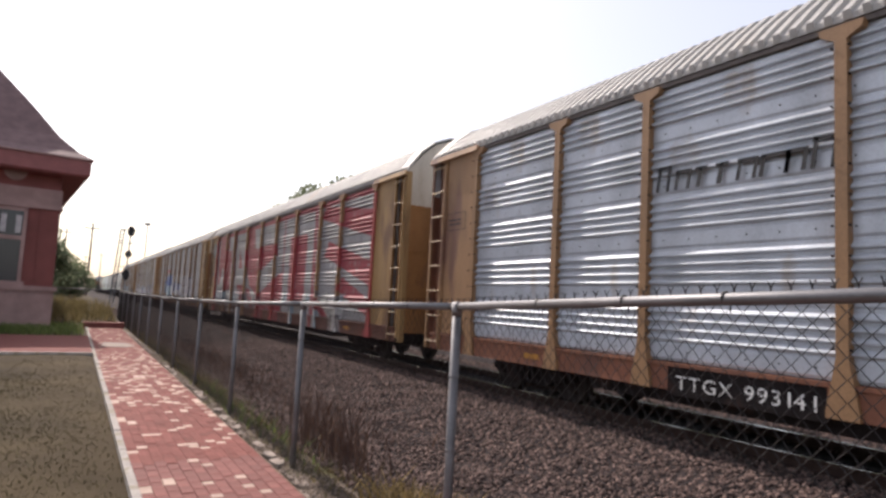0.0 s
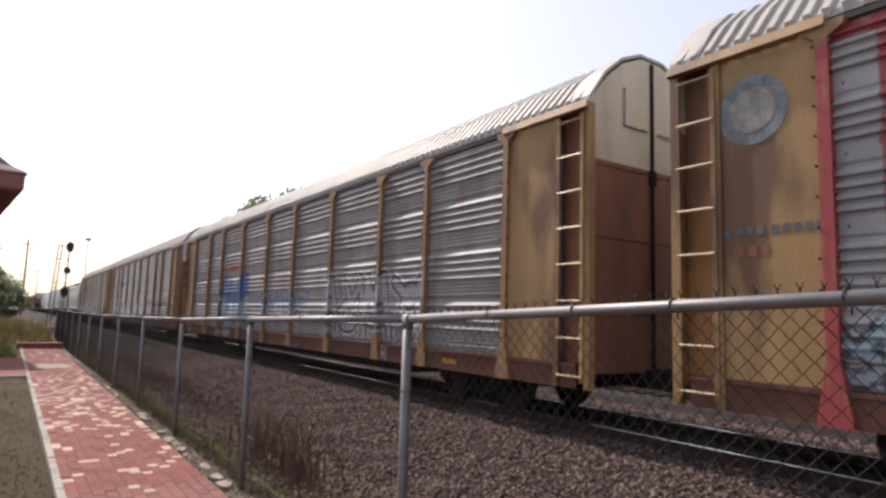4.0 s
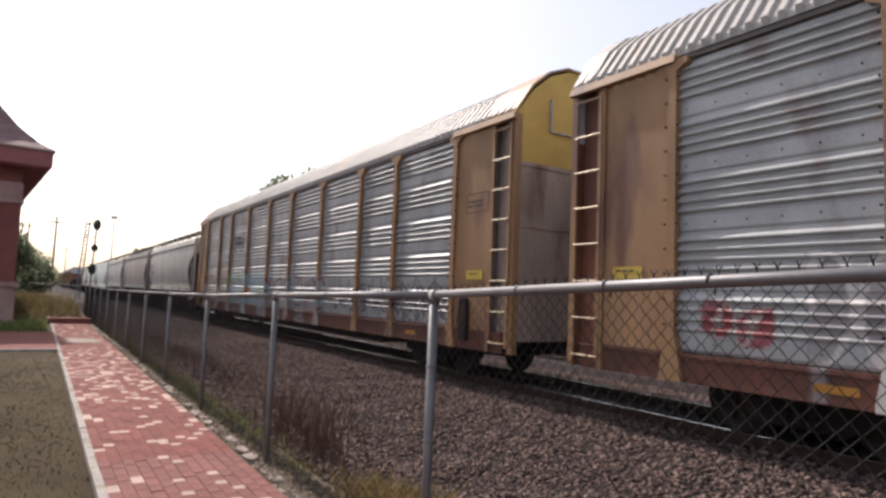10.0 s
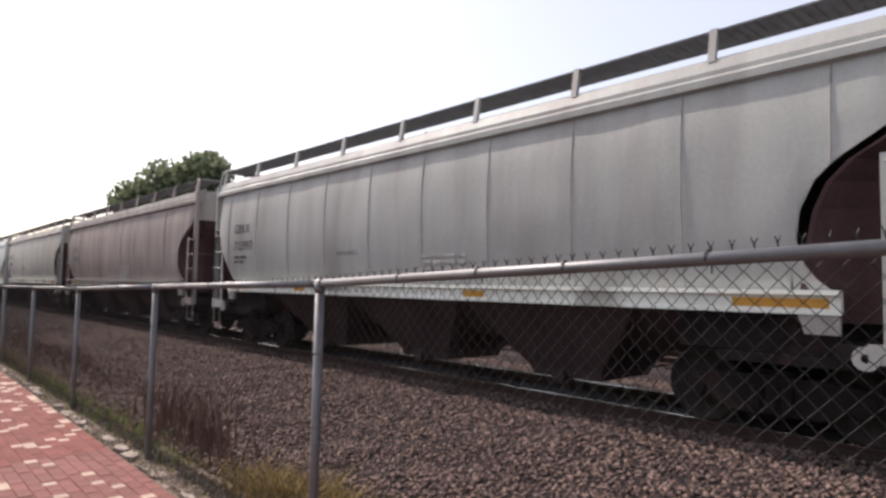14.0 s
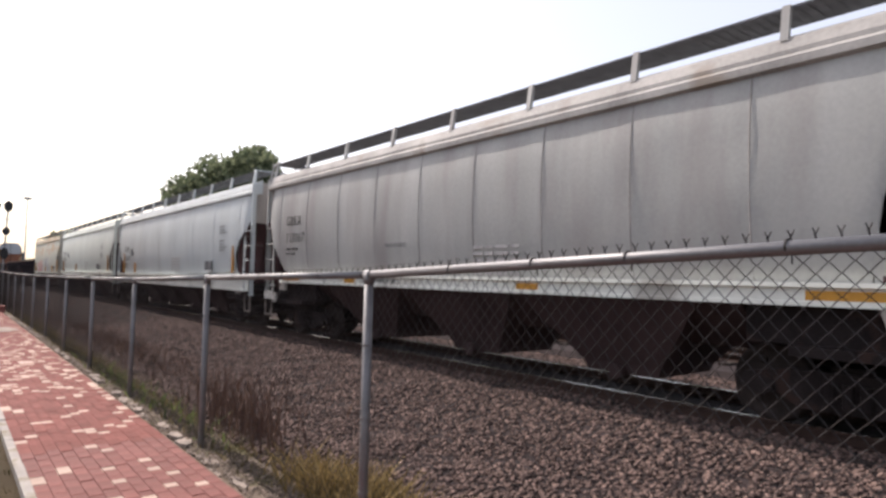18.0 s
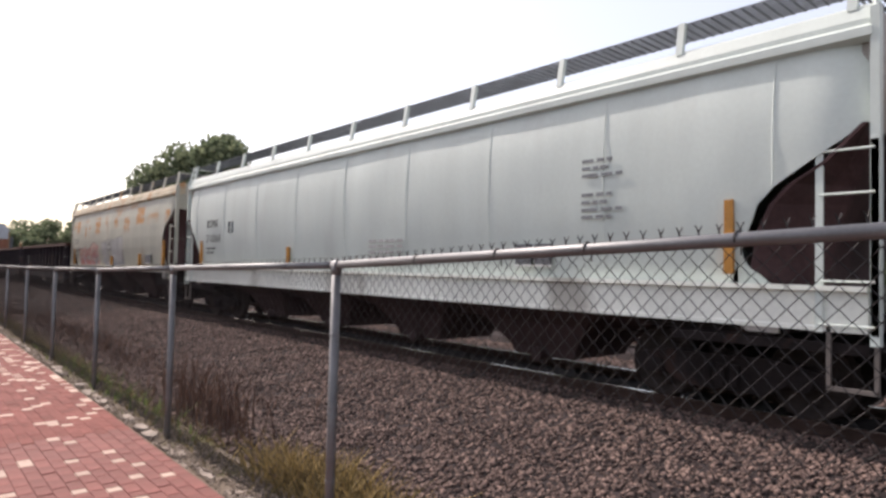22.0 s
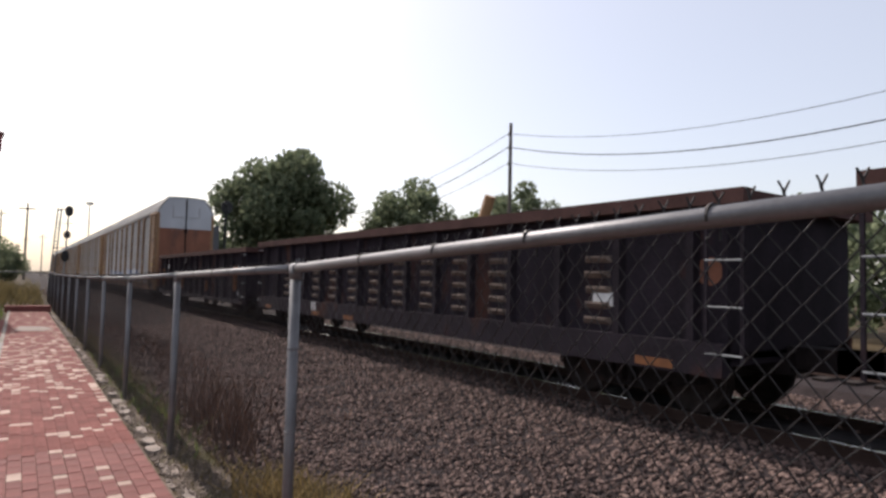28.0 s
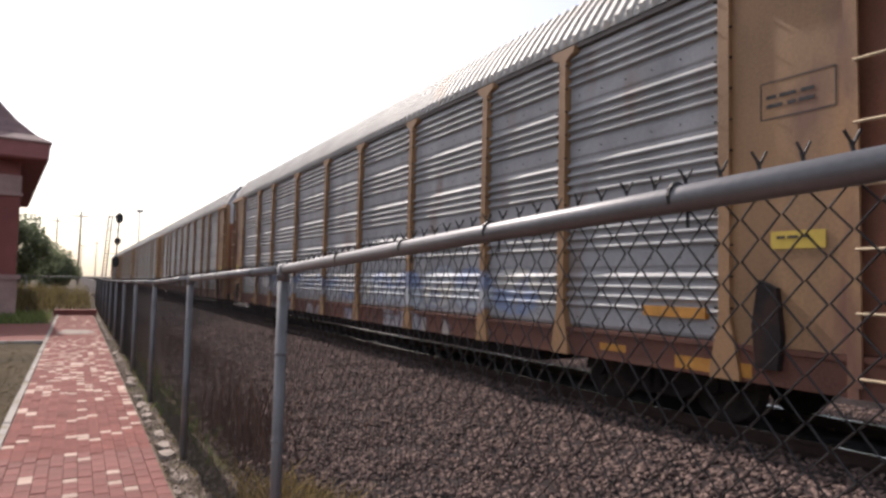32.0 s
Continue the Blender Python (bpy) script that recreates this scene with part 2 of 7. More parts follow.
M_BARK = mat("bark", (0.10, 0.075, 0.055), 0.95, 0, 0.4, 3, 20, 0.6)
M_POLE = mat("weathered_pole", (0.12, 0.10, 0.085), 0.9, 0, 0.3, 4, 30, 0.3)
M_SIGNAL = mat("black_signal_paint", (0.015, 0.015, 0.016), 0.6, 0, 0.2, 4, 30, 0.0)
M_SILVER = mat("silver_mast_paint", (0.26, 0.26, 0.265), 0.55, 0.3, 0.2, 4, 30, 0.0)
M_GLASS = mat("window_glass", (0.03, 0.03, 0.035), 0.06, 0, 0.0, 1, 1, 0.0)
M_PANEL_P = painted("painted_panel", M_PANEL)
M_TAN_P = painted("painted_tan", M_TAN)
M_SILL_P = painted("painted_sill", M_OCHRE)
M_MID_P = painted("painted_weathered_panel", M_PANEL_MID)
M_TANY_P = painted("painted_yellow_tan", M_TANY)
M_WORN_P = painted("painted_worn_panel", M_PANEL_WORN)
M_DULL_P = painted("painted_dull_panel", M_PANEL_DULL)


# ---- mesh helpers ----
def box(bm, x0, x1, y0, y1, z0, z1):
    v = [bm.verts.new((x, y, z)) for z in (z0, z1) for x, y in ((x0, y0), (x1, y0), (x1, y1), (x0, y1))]
    for f in ((3, 2, 1, 0), (4, 5, 6, 7), (0, 1, 5, 4), (1, 2, 6, 5), (2, 3, 7, 6), (3, 0, 4, 7)):
        bm.faces.new([v[i] for i in f])
    return v


def loft(bm, rings, cap=True, closed=True):
    """Joins rings of equal length into a skin."""
    vs = [[bm.verts.new(p) for p in r] for r in rings]
    n = len(vs[0])
    for a, b in zip(vs, vs[1:]):
        for i in range(n if closed else n - 1):
            j = (i + 1) % n
            bm.faces.new((a[i], a[j], b[j], b[i]))
    if cap and closed and n > 2:
        bm.faces.new(list(reversed(vs[0])))
        bm.faces.new(vs[-1])
    return vs


def tube(bm, a, b, r0, r1=None, n=8):
    a, b = Vector(a), Vector(b)
    r1 = r0 if r1 is None else r1
    q = (b - a).to_track_quat("Z", "Y")
    ring = [(math.cos(6.28318 * i / n), math.sin(6.28318 * i / n)) for i in range(n)]
    loft(bm, [[a + q @ Vector((c * r0, s * r0, 0)) for c, s in ring], [b + q @ Vector((c * r1, s * r1, 0)) for c, s in ring]])


def prism(bm, pts, axis, lo, hi):
    """An outline in two axes, drawn out along the third."""
    def put(p, d):
        return {"x": (d, p[0], p[1]), "y": (p[0], d, p[1]), "z": (p[0], p[1], d)}[axis]
    loft(bm, [[put(p, lo) for p in pts], [put(p, hi) for p in pts]])


def mesh_of(name, bm, material, smooth=False):
    bmesh.ops.recalc_face_normals(bm, faces=bm.faces)
    me = bpy.data.meshes.new(name)
    bm.to_mesh(me)
    bm.free()
    me.materials.append(material)
    if smooth:
        me.polygons.foreach_set("use_smooth", [True] * len(me.polygons))
    return me


def part(name, bm, material, parent=None, label="", smooth=False, at=None):
    me = mesh_of(name, bm, material, smooth) if isinstance(bm, bmesh.types.BMesh) else bm
    ob = new(name, me)
    ob.parent = parent
    if at is not None:
        ob.matrix_basis = at
    return tagged(ob, label) if label else ob


def piece(name, me, parent, m):
    """One more object on a shared mesh."""
    ob = new(name, me)
    ob.parent = parent
    ob.matrix_basis = m
    return ob


def thing(name, label, category, group="", kind="", at=(0, 0, 0)):
    ob = new(name)
    ob.empty_display_size = 0.2
    ob.location = at
    return tagged(ob, label, category, group, kind)


def raw(name, verts, faces, material, smooth=False):
    me = bpy.data.meshes.new(name)
    me.from_pydata(verts, [], faces)
    me.update()
    me.materials.append(material)
    if smooth:
        me.polygons.foreach_set("use_smooth", [True] * len(me.polygons))
    return me


# ---- the plan ----
RAIL_Z = 0.10                    # top of the rails above the brick walk
TRACK_X = 9.1                    # middle of the near track
TRACK2_X = 15.6
FENCE_X = 2.657
SPEED = 8.75                     # the train comes towards the camera along -Y
WALK_X0, WALK_X1 = 1.19, 2.43


def ground_height(x):
    pts = ((-400, 0.3), (-12, 0.1), (0.9, -0.01), (1.15, -0.05), (2.5, -0.06), (2.9, -0.09), (4.4, -0.36), (5.6, -0.34), (7.3, -0.15), (7.9, -0.12), (8.3, -0.085), (10.4, -0.085), (11.5, -0.16), (13.0, -0.3), (18.5, -0.3), (24, -0.1), (400, 0.4))
    for (a, za), (b, zb) in zip(pts, pts[1:]):
        if a <= x <= b:
            return za + (zb - za) * (x - a) / (b - a)
    return 0.4


def build_ground():
    xs = [-2500, -400, -150, -60, -25, -12, -6, -3, -1, 0.2, 0.9, 1.15, 1.8, 2.5, 2.9, 3.3, 3.8, 4.4, 5, 5.6, 6.4, 7.3, 8.5, 10, 11.5, 13, 15, 18.5, 21, 24, 30, 45, 80, 150, 400, 2500]
    ys = [-2500, -300, -80, -30, -12] + [-6 + 1.5 * i for i in range(34)] + [50, 60, 75, 95, 130, 200, 350, 800, 2500]
    verts = []
    for y in ys:
        for x in xs:
            z = ground_height(max(-400, min(400, x)))
            if x < 0.5 or x > 2.6:
                z += 0.05 * noise.noise((x * 0.5, y * 0.5, 0)) * min(1, abs(x - 1.8) * 0.5)
            if y > 30 and x < 2.6 and x > -40:
                z += 0.5 * min(1, (y - 30) / 14)
            verts.append((x, y, z))
    w = len(xs)
    faces = [(j * w + i, j * w + i + 1, (j + 1) * w + i + 1, (j + 1) * w + i) for j in range(len(ys) - 1) for i in range(w - 1)]
    g = new("ground", raw("ground", verts, faces, M_GRASS, True))
    tagged(g, "dry brownish lawn and rough grass reaching the horizon", "ground", kind="structure")


def build_ballast():
    for name, xa, xb, top in (("ballast_bed", 2.95, 12.6, 0), ("ballast_bed_second_track", 12.9, 18.4, 0)):
        xs = np.linspace(xa, xb, 40)
        ys = np.concatenate([np.arange(-14, 40, 0.6), np.arange(40, 120, 5), np.arange(120, 700, 40)])
        verts = []
        for y in ys:
            for x in xs:
                z = ground_height(x) + 0.035 + 0.035 * noise.noise((x * 1.4, y * 1.4, 3))
                if abs(x - TRACK2_X) < 2.3:
                    z = max(z, -0.12)
                if x in (xs[0], xs[-1]):
                    z -= 0.14
                verts.append((x, float(y), z))
        w = len(xs)
        faces = [(j * w + i, j * w + i + 1, (j + 1) * w + i + 1, (j + 1) * w + i) for j in range(len(ys) - 1) for i in range(w - 1)]
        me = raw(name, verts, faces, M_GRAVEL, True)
        me.materials.append(M_BED_SHADE)       # shade below the cars, put into the bed colour between the rails
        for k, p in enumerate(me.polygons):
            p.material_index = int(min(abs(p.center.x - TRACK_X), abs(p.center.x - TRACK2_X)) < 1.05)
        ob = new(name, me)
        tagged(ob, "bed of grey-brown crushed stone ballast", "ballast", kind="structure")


def build_verge():
    """Bare dirt and dry litter between the walk and the ballast."""
    xs = [2.40, 2.55, 2.7, 2.85, 3.0, 3.15, 3.3]
    ys = [-8 + 0.5 * i for i in range(92)]
    verts = [(x + (0.12 * noise.noise((y * 1.3, 3, 1)) if x > 3.2 else 0), y, ground_height(x) + (0.02 if 2.5 < x < 3.2 else -0.03) + 0.02 * noise.noise((x * 4, y * 4, 8))) for y in ys for x in xs]
    w = len(xs)
    faces = [(j * w + i, j * w + i + 1, (j + 1) * w + i + 1, (j + 1) * w + i) for j in range(len(ys) - 1) for i in range(w - 1)]
    tagged(new("dirt_verge", raw("dirt_verge", verts, faces, M_DIRT, True)), "bare dirt verge under the fence", "ground", kind="structure")


def stones(name, count, xr, yr, rng, near, label, material=None, small=1.0):
    """Loose angular stones strewn over the bed, as one mesh."""
    base = np.array([(1, 0, 0), (-1, 0, 0), (0, 1, 0), (0, -1, 0), (0, 0, 1), (0, 0, -1)], float)
    tri = np.array([(0, 2, 4), (2, 1, 4), (1, 3, 4), (3, 0, 4), (2, 0, 5), (1, 2, 5), (3, 1, 5), (0, 3, 5)])
    u = rng.random(count)
    x = xr[0] + (xr[1] - xr[0]) * rng.random(count)
    y = yr[0] + (yr[1] - yr[0]) * u ** near
    size = rng.uniform(0.015, 0.037, count) * small
    z = np.array([ground_height(v) for v in x]) + 0.035 + size * 0.4
    z += np.array([0.035 * noise.noise((a * 1.4, b * 1.4, 3)) for a, b in zip(x, y)])
    ang = rng.uniform(0, 6.28, count)
    v = base[None] * rng.uniform(0.6, 1.3, (count, 6, 1)) * size[:, None, None] * np.array((1.25, 0.9, 0.7))
    c, s = np.cos(ang)[:, None], np.sin(ang)[:, None]
    v = np.stack((v[..., 0] * c - v[..., 1] * s + v[..., 2] * 0.3, v[..., 0] * s + v[..., 1] * c, v[..., 2] + v[..., 0] * 0.3), -1)
    v += np.stack((x, y, z), -1)[:, None]
    f = (tri[None] + (np.arange(count) * 6)[:, None, None]).reshape(-1, 3)
    me = bpy.data.meshes.new(name)
    me.vertices.add(count * 6)
    me.vertices.foreach_set("co", v.reshape(-1))
    me.loops.add(len(f) * 3)
    me.loops.foreach_set("vertex_index", f.reshape(-1))
    me.polygons.add(len(f))
    me.polygons.foreach_set("loop_start", np.arange(len(f)) * 3)
    me.update(calc_edges=True)
    me.materials.append(material or M_STONE_I)
    tagged(new(name, me), label, "gravel", kind="stuff")


def island_material(name, lo, hi, rough=0.9, through=0.0):
    """Each loose piece takes its own shade between two colours."""
    m = bpy.data.materials.new(name)
    m.use_nodes = True
    nt = m.node_tree
    b = nt.nodes["Principled BSDF"]
    b.inputs["Roughness"].default_value = rough
    b.inputs["Specular IOR Level"].default_value = 0.2
    geo = nt.nodes.new("ShaderNodeNewGeometry")
    mix = nt.nodes.new("ShaderNodeMix")
    mix.data_type = "RGBA"
    mix.inputs[6].default_value, mix.inputs[7].default_value = (*lo, 1), (*hi, 1)
    nt.links.new(geo.outputs["Random Per Island"], mix.inputs[0])
    nz = nt.nodes.new("ShaderNodeTexNoise")
    nz.inputs["Scale"].default_value = 30
    rg = nt.nodes.new("ShaderNodeMapRange")
    rg.inputs["To Min"].default_value, rg.inputs["To Max"].default_value = 0.7, 1.25
    nt.links.new(nz.outputs["Fac"], rg.inputs["Value"])
    mul = nt.nodes.new("ShaderNodeMix")
    mul.data_type, mul.blend_type = "RGBA", "MULTIPLY"
    mul.inputs[0].default_value = 1
    nt.links.new(mix.outputs[2], mul.inputs[6])
    nt.links.new(rg.outputs[0], mul.inputs[7])
    nt.links.new(mul.outputs[2], b.inputs["Base Color"])
    if through:
        tr = nt.nodes.new("ShaderNodeBsdfTranslucent")
        nt.links.new(mul.outputs[2], tr.inputs["Color"])
        ms = nt.nodes.new("ShaderNodeMixShader")
        ms.inputs[0].default_value = through
        nt.links.new(b.outputs[0], ms.inputs[1])
        nt.links.new(tr.outputs[0], ms.inputs[2])
        nt.links.new(ms.outputs[0], nt.nodes["Material Output"].inputs["Surface"])
    return m


M_STONE_I = island_material("loose_stone", (0.034, 0.023, 0.022), (0.225, 0.155, 0.132))
M_PEBBLE_I = island_material("pale_pebbles", (0.10, 0.078, 0.062), (0.34, 0.27, 0.22))
M_BRICK_I = island_material("red_pavers_far", (0.148, 0.052, 0.044), (0.20, 0.072, 0.060))
M_LEAF_I = island_material("leaf_clumps", (0.10, 0.13, 0.08), (0.24, 0.27, 0.165), 0.75, 0.55)
M_LEAF_PI = island_material("pale_leaf_clumps", (0.10, 0.14, 0.045), (0.22, 0.26, 0.09), 0.75, 0.45)
M_WEED_I = island_material("dry_weeds", (0.09, 0.075, 0.035), (0.24, 0.19, 0.09), 0.85, 0.35)


def build_track(x, name):
    t = thing(name, "railway track with worn steel rails on timber ties", "railway track")
    prof = ((-0.07, -0.17), (0.07, -0.17), (0.07, -0.155), (0.012, -0.13), (0.012, -0.045), (0.036, -0.035), (0.036, -0.004), (-0.036, -0.004), (-0.036, -0.035), (-0.012, -0.045), (-0.012, -0.13), (-0.07, -0.155))
    for sx in (-0.7525, 0.7525):
        bm = bmesh.new()
        prism(bm, [(x + sx + a, RAIL_Z + b) for a, b in prof], "y", -30, 700)
        r = part("rail", bm, M_RAIL, t)
        bm = bmesh.new()
        box(bm, x + sx - 0.026, x + sx + 0.026, -30, 700, RAIL_Z - 0.0035, RAIL_Z)
        part("rail_head", bm, M_STEEL, r, "polished rail head")
    bm = bmesh.new()
    box(bm, -1.3, 1.3, -0.115, 0.115, -0.17, 0)
    tie = mesh_of("tie", bm, M_TIE)
    for i in range(110):
        piece("tie", tie, t, pose(x + random.uniform(-0.03, 0.03), -6 + i * 0.52, RAIL_Z - 0.165, 0, 0, random.uniform(-1, 1)))
    bm = bmesh.new()
    for i in range(110, 420):
        box(bm, x - 1.3, x + 1.3, -6 + i * 0.52, -6 + i * 0.52 + 0.23, RAIL_Z - 0.335, RAIL_Z - 0.165)
    tagged(part("tie_rest", bm, M_TIE, t), kind="stuff")


M_RUBBLE = mat("broken_edging_stone", (0.27, 0.22, 0.185), 0.95, 0, 0.5, 6, 50, 0.8)


# ---- brick walk ----
def build_walk():
    walk_way = thing("pavement", "red brick walk dotted with buff pavers beside the fence", "brick walk", kind="structure")
    bm = bmesh.new()
    box(bm, WALK_X0 - 0.02, WALK_X1 + 0.02, -8, 30.0, -0.25, -0.012)
    part("mortar_bed", bm, M_DIRT, walk_way)
    def paver(name, half_y, material):
        bm = bmesh.new()
        box(bm, -0.0505, 0.0505, -half_y, half_y, -0.05, 0)
        bmesh.ops.bevel(bm, geom=[e for e in bm.edges if all(q.co.z > -0.01 for q in e.verts)], offset=0.005, segments=1, affect="EDGES")
        return mesh_of(name, bm, material)
    meshes = {(L, c): paver("brick", L, m) for L in (0.1015, 0.0500) for c, m in ((0, M_BRICK), (1, M_BUFF))}
    rng = random.Random(4)
    far_red, far_buff = bmesh.new(), bmesh.new()
    columns, px, py = 12, 0.10333, 0.2065
    count = 0

    def lay(x, y, half_y, buff):
        nonlocal count
        lift = rng.uniform(-0.003, 0.003)
        if 3.2 < y < 6.8 and count < 300:
            count += 1
            piece("brick", meshes[(half_y, buff)], walk_way, pose(x, y, lift, rng.uniform(-0.5, 0.5), rng.uniform(-0.5, 0.5), rng.uniform(-0.7, 0.7)))
        else:
            box(far_buff if buff else far_red, x - 0.0505, x + 0.0505, y - half_y, y + half_y, -0.05, lift)

    for i in range(columns):
        x = WALK_X0 + (i + 0.5) * px
        y = -7.9 + (i % 2) * py / 2
        while y < 29.9:
            thick = 0.11 + 0.28 * max(0.0, math.sin((y - 7.5) * 0.27)) * (7.5 < y < 19)
            if rng.random() < thick + 0.25 * max(0.0, noise.noise((x * 2.0, y * 0.9, 7))):
                pick = rng.random()
                if pick < 0.14:
                    lay(x, y, 0.1015, 1)
                else:
                    lay(x, y - 0.0517, 0.0500, int(pick < 0.57))
                    lay(x, y + 0.0517, 0.0500, int(pick >= 0.57))
            else:
                lay(x, y, 0.1015, 0)
            y += py
    tagged(part("red_bricks", far_red, M_BRICK_I, walk_way), kind="stuff")
    tagged(part("buff_bricks", far_buff, M_BUFF, walk_way), kind="stuff")
    # left edging and broken right edging
    rng = random.Random(9)
    y = -8.0
    while y < 30:
        L = rng.uniform(0.9, 1.2)
        bm = bmesh.new()
        box(bm, WALK_X0 - 0.075, WALK_X0 - 0.004, y + 0.01, y + L, -0.2, 0.02 + rng.uniform(-0.008, 0.008))
        part("edging_block", bm, M_CONC, walk_way)
        y += L
    y = -4.0
    while y < 30:
        L = rng.uniform(0.10, 0.38)
        if rng.random() < 0.62:
            w = rng.uniform(0.05, 0.2)
            x = WALK_X1 + rng.uniform(0.012, 0.07)
            o = []
            for k in range(7):
                a = 6.2832 * k / 7
                r = rng.uniform(0.7, 1.1)
                o.append((x + w / 2 + r * w / 2 * math.cos(a), y + L / 2 + r * L / 2 * math.sin(a)))
            bm = bmesh.new()
            prism(bm, [(max(p, WALK_X1 + 0.006), q) for p, q in o], "z", -0.16, rng.uniform(-0.045, 0.002))
            part("broken_edging", bm, M_RUBBLE, walk_way)
        y += L
    bm = bmesh.new()
    prism(bm, [(1.35, 20.6), (2.0, 20.3), (2.3, 20.9), (2.1, 21.9), (1.5, 22.1)], "z", -0.02, 0.008)
    part("repair_patch", bm, M_RUBBLE, walk_way, "grey mortar repair in the brick walk")
    # dark brick apron before the depot and the step that ends the walk
    bm = bmesh.new()
    box(bm, -14, WALK_X0 - 0.08, 18.2, 24.5, -0.2, 0.03)
    tagged(part("depot_apron", bm, M_BRICK_I), "dark red brick apron in front of the depot", "brick apron", kind="structure")
    bm = bmesh.new()
    box(bm, -14, WALK_X0 - 0.08, 18.05, 18.2, -0.2, 0.05)
    tagged(part("apron_kerb", bm, M_CONC), "pale stone kerb along the apron", "kerb", kind="structure")
    bm = bmesh.new()
    box(bm, 1.0, 2.55, 30.05, 30.6, -0.2, 0.22)
    tagged(part("end_step", bm, M_DBRICK), "low dark brick step closing the end of the walk", "step", kind="structure")


# ---- chain-link fence ----
def rail_z(y):
    pts = ((-8, 2.1), (0.3, 1.835), (0.95, 1.802), (2.0, 1.757), (3.35, 1.694), (6.4, 1.636), (9.45, 1.575), (13.8, 1.54), (20, 1.51), (28, 1.50), (36.9, 1.56))
    for (a, za), (b, zb) in zip(pts, pts[1:]):
        if a <= y <= b:
            return za + (zb - za) * (y - a) / (b - a)
    return pts[-1][1]


def wire_run(name, y0, y1, rng):
    """Woven diamond mesh of one bay, with twisted barbs along the top."""
    verts, faces = [], []

    def seg(a, b, r):
        a, b = np.array(a), np.array(b)
        d = b - a
        d = d / np.linalg.norm(d)
        u = np.cross(d, (1.0, 0.02, 0.01))
        u /= np.linalg.norm(u) * (1 if u[2] > 0 else -1)
        w = np.cross(d, u)
        k = len(verts)
        for p in (a, b):
            for q in (u, -0.5 * u + 0.87 * w, -0.5 * u - 0.87 * w):
                verts.append(tuple(p + r * q))
        faces.extend(((k, k + 1, k + 4, k + 3), (k + 1, k + 2, k + 5, k + 4), (k + 2, k, k + 3, k + 5)))

    half, r = 0.036, 0.0020
    n = int(round((y1 - y0) / half))
    dy = (y1 - y0) / n
    for i in range(n):
        yc = y0 + (i + 0.5) * dy
        top = rail_z(yc) + 0.018
        z, side = top, (1 if i % 2 else -1)
        bottom = -0.12
        while z > bottom:
            z2 = max(bottom, z - half)
            seg((FENCE_X + 0.028 + 0.004 * side, yc + side * dy / 2, z), (FENCE_X + 0.028 - 0.004 * side, yc - side * dy / 2, z2), r)
            side, z = -side, z2
        # the twist above the rail, opening into two points
        if i % 2:
            continue
        yk = yc + dy / 2
        seg((FENCE_X + 0.028, yk - 0.004, top - 0.01), (FENCE_X + 0.028, yk + 0.003, top + 0.020), r * 1.8)
        seg((FENCE_X + 0.028, yk, top + 0.014), (FENCE_X + 0.022 + rng.uniform(-0.005, 0.005), yk + 0.008, top + 0.036), r * 1.35)
        seg((FENCE_X + 0.028, yk, top + 0.014), (FENCE_X + 0.036, yk - 0.007, top + 0.037), r * 1.35)
    return raw(name, verts, faces, M_WIRE, True)


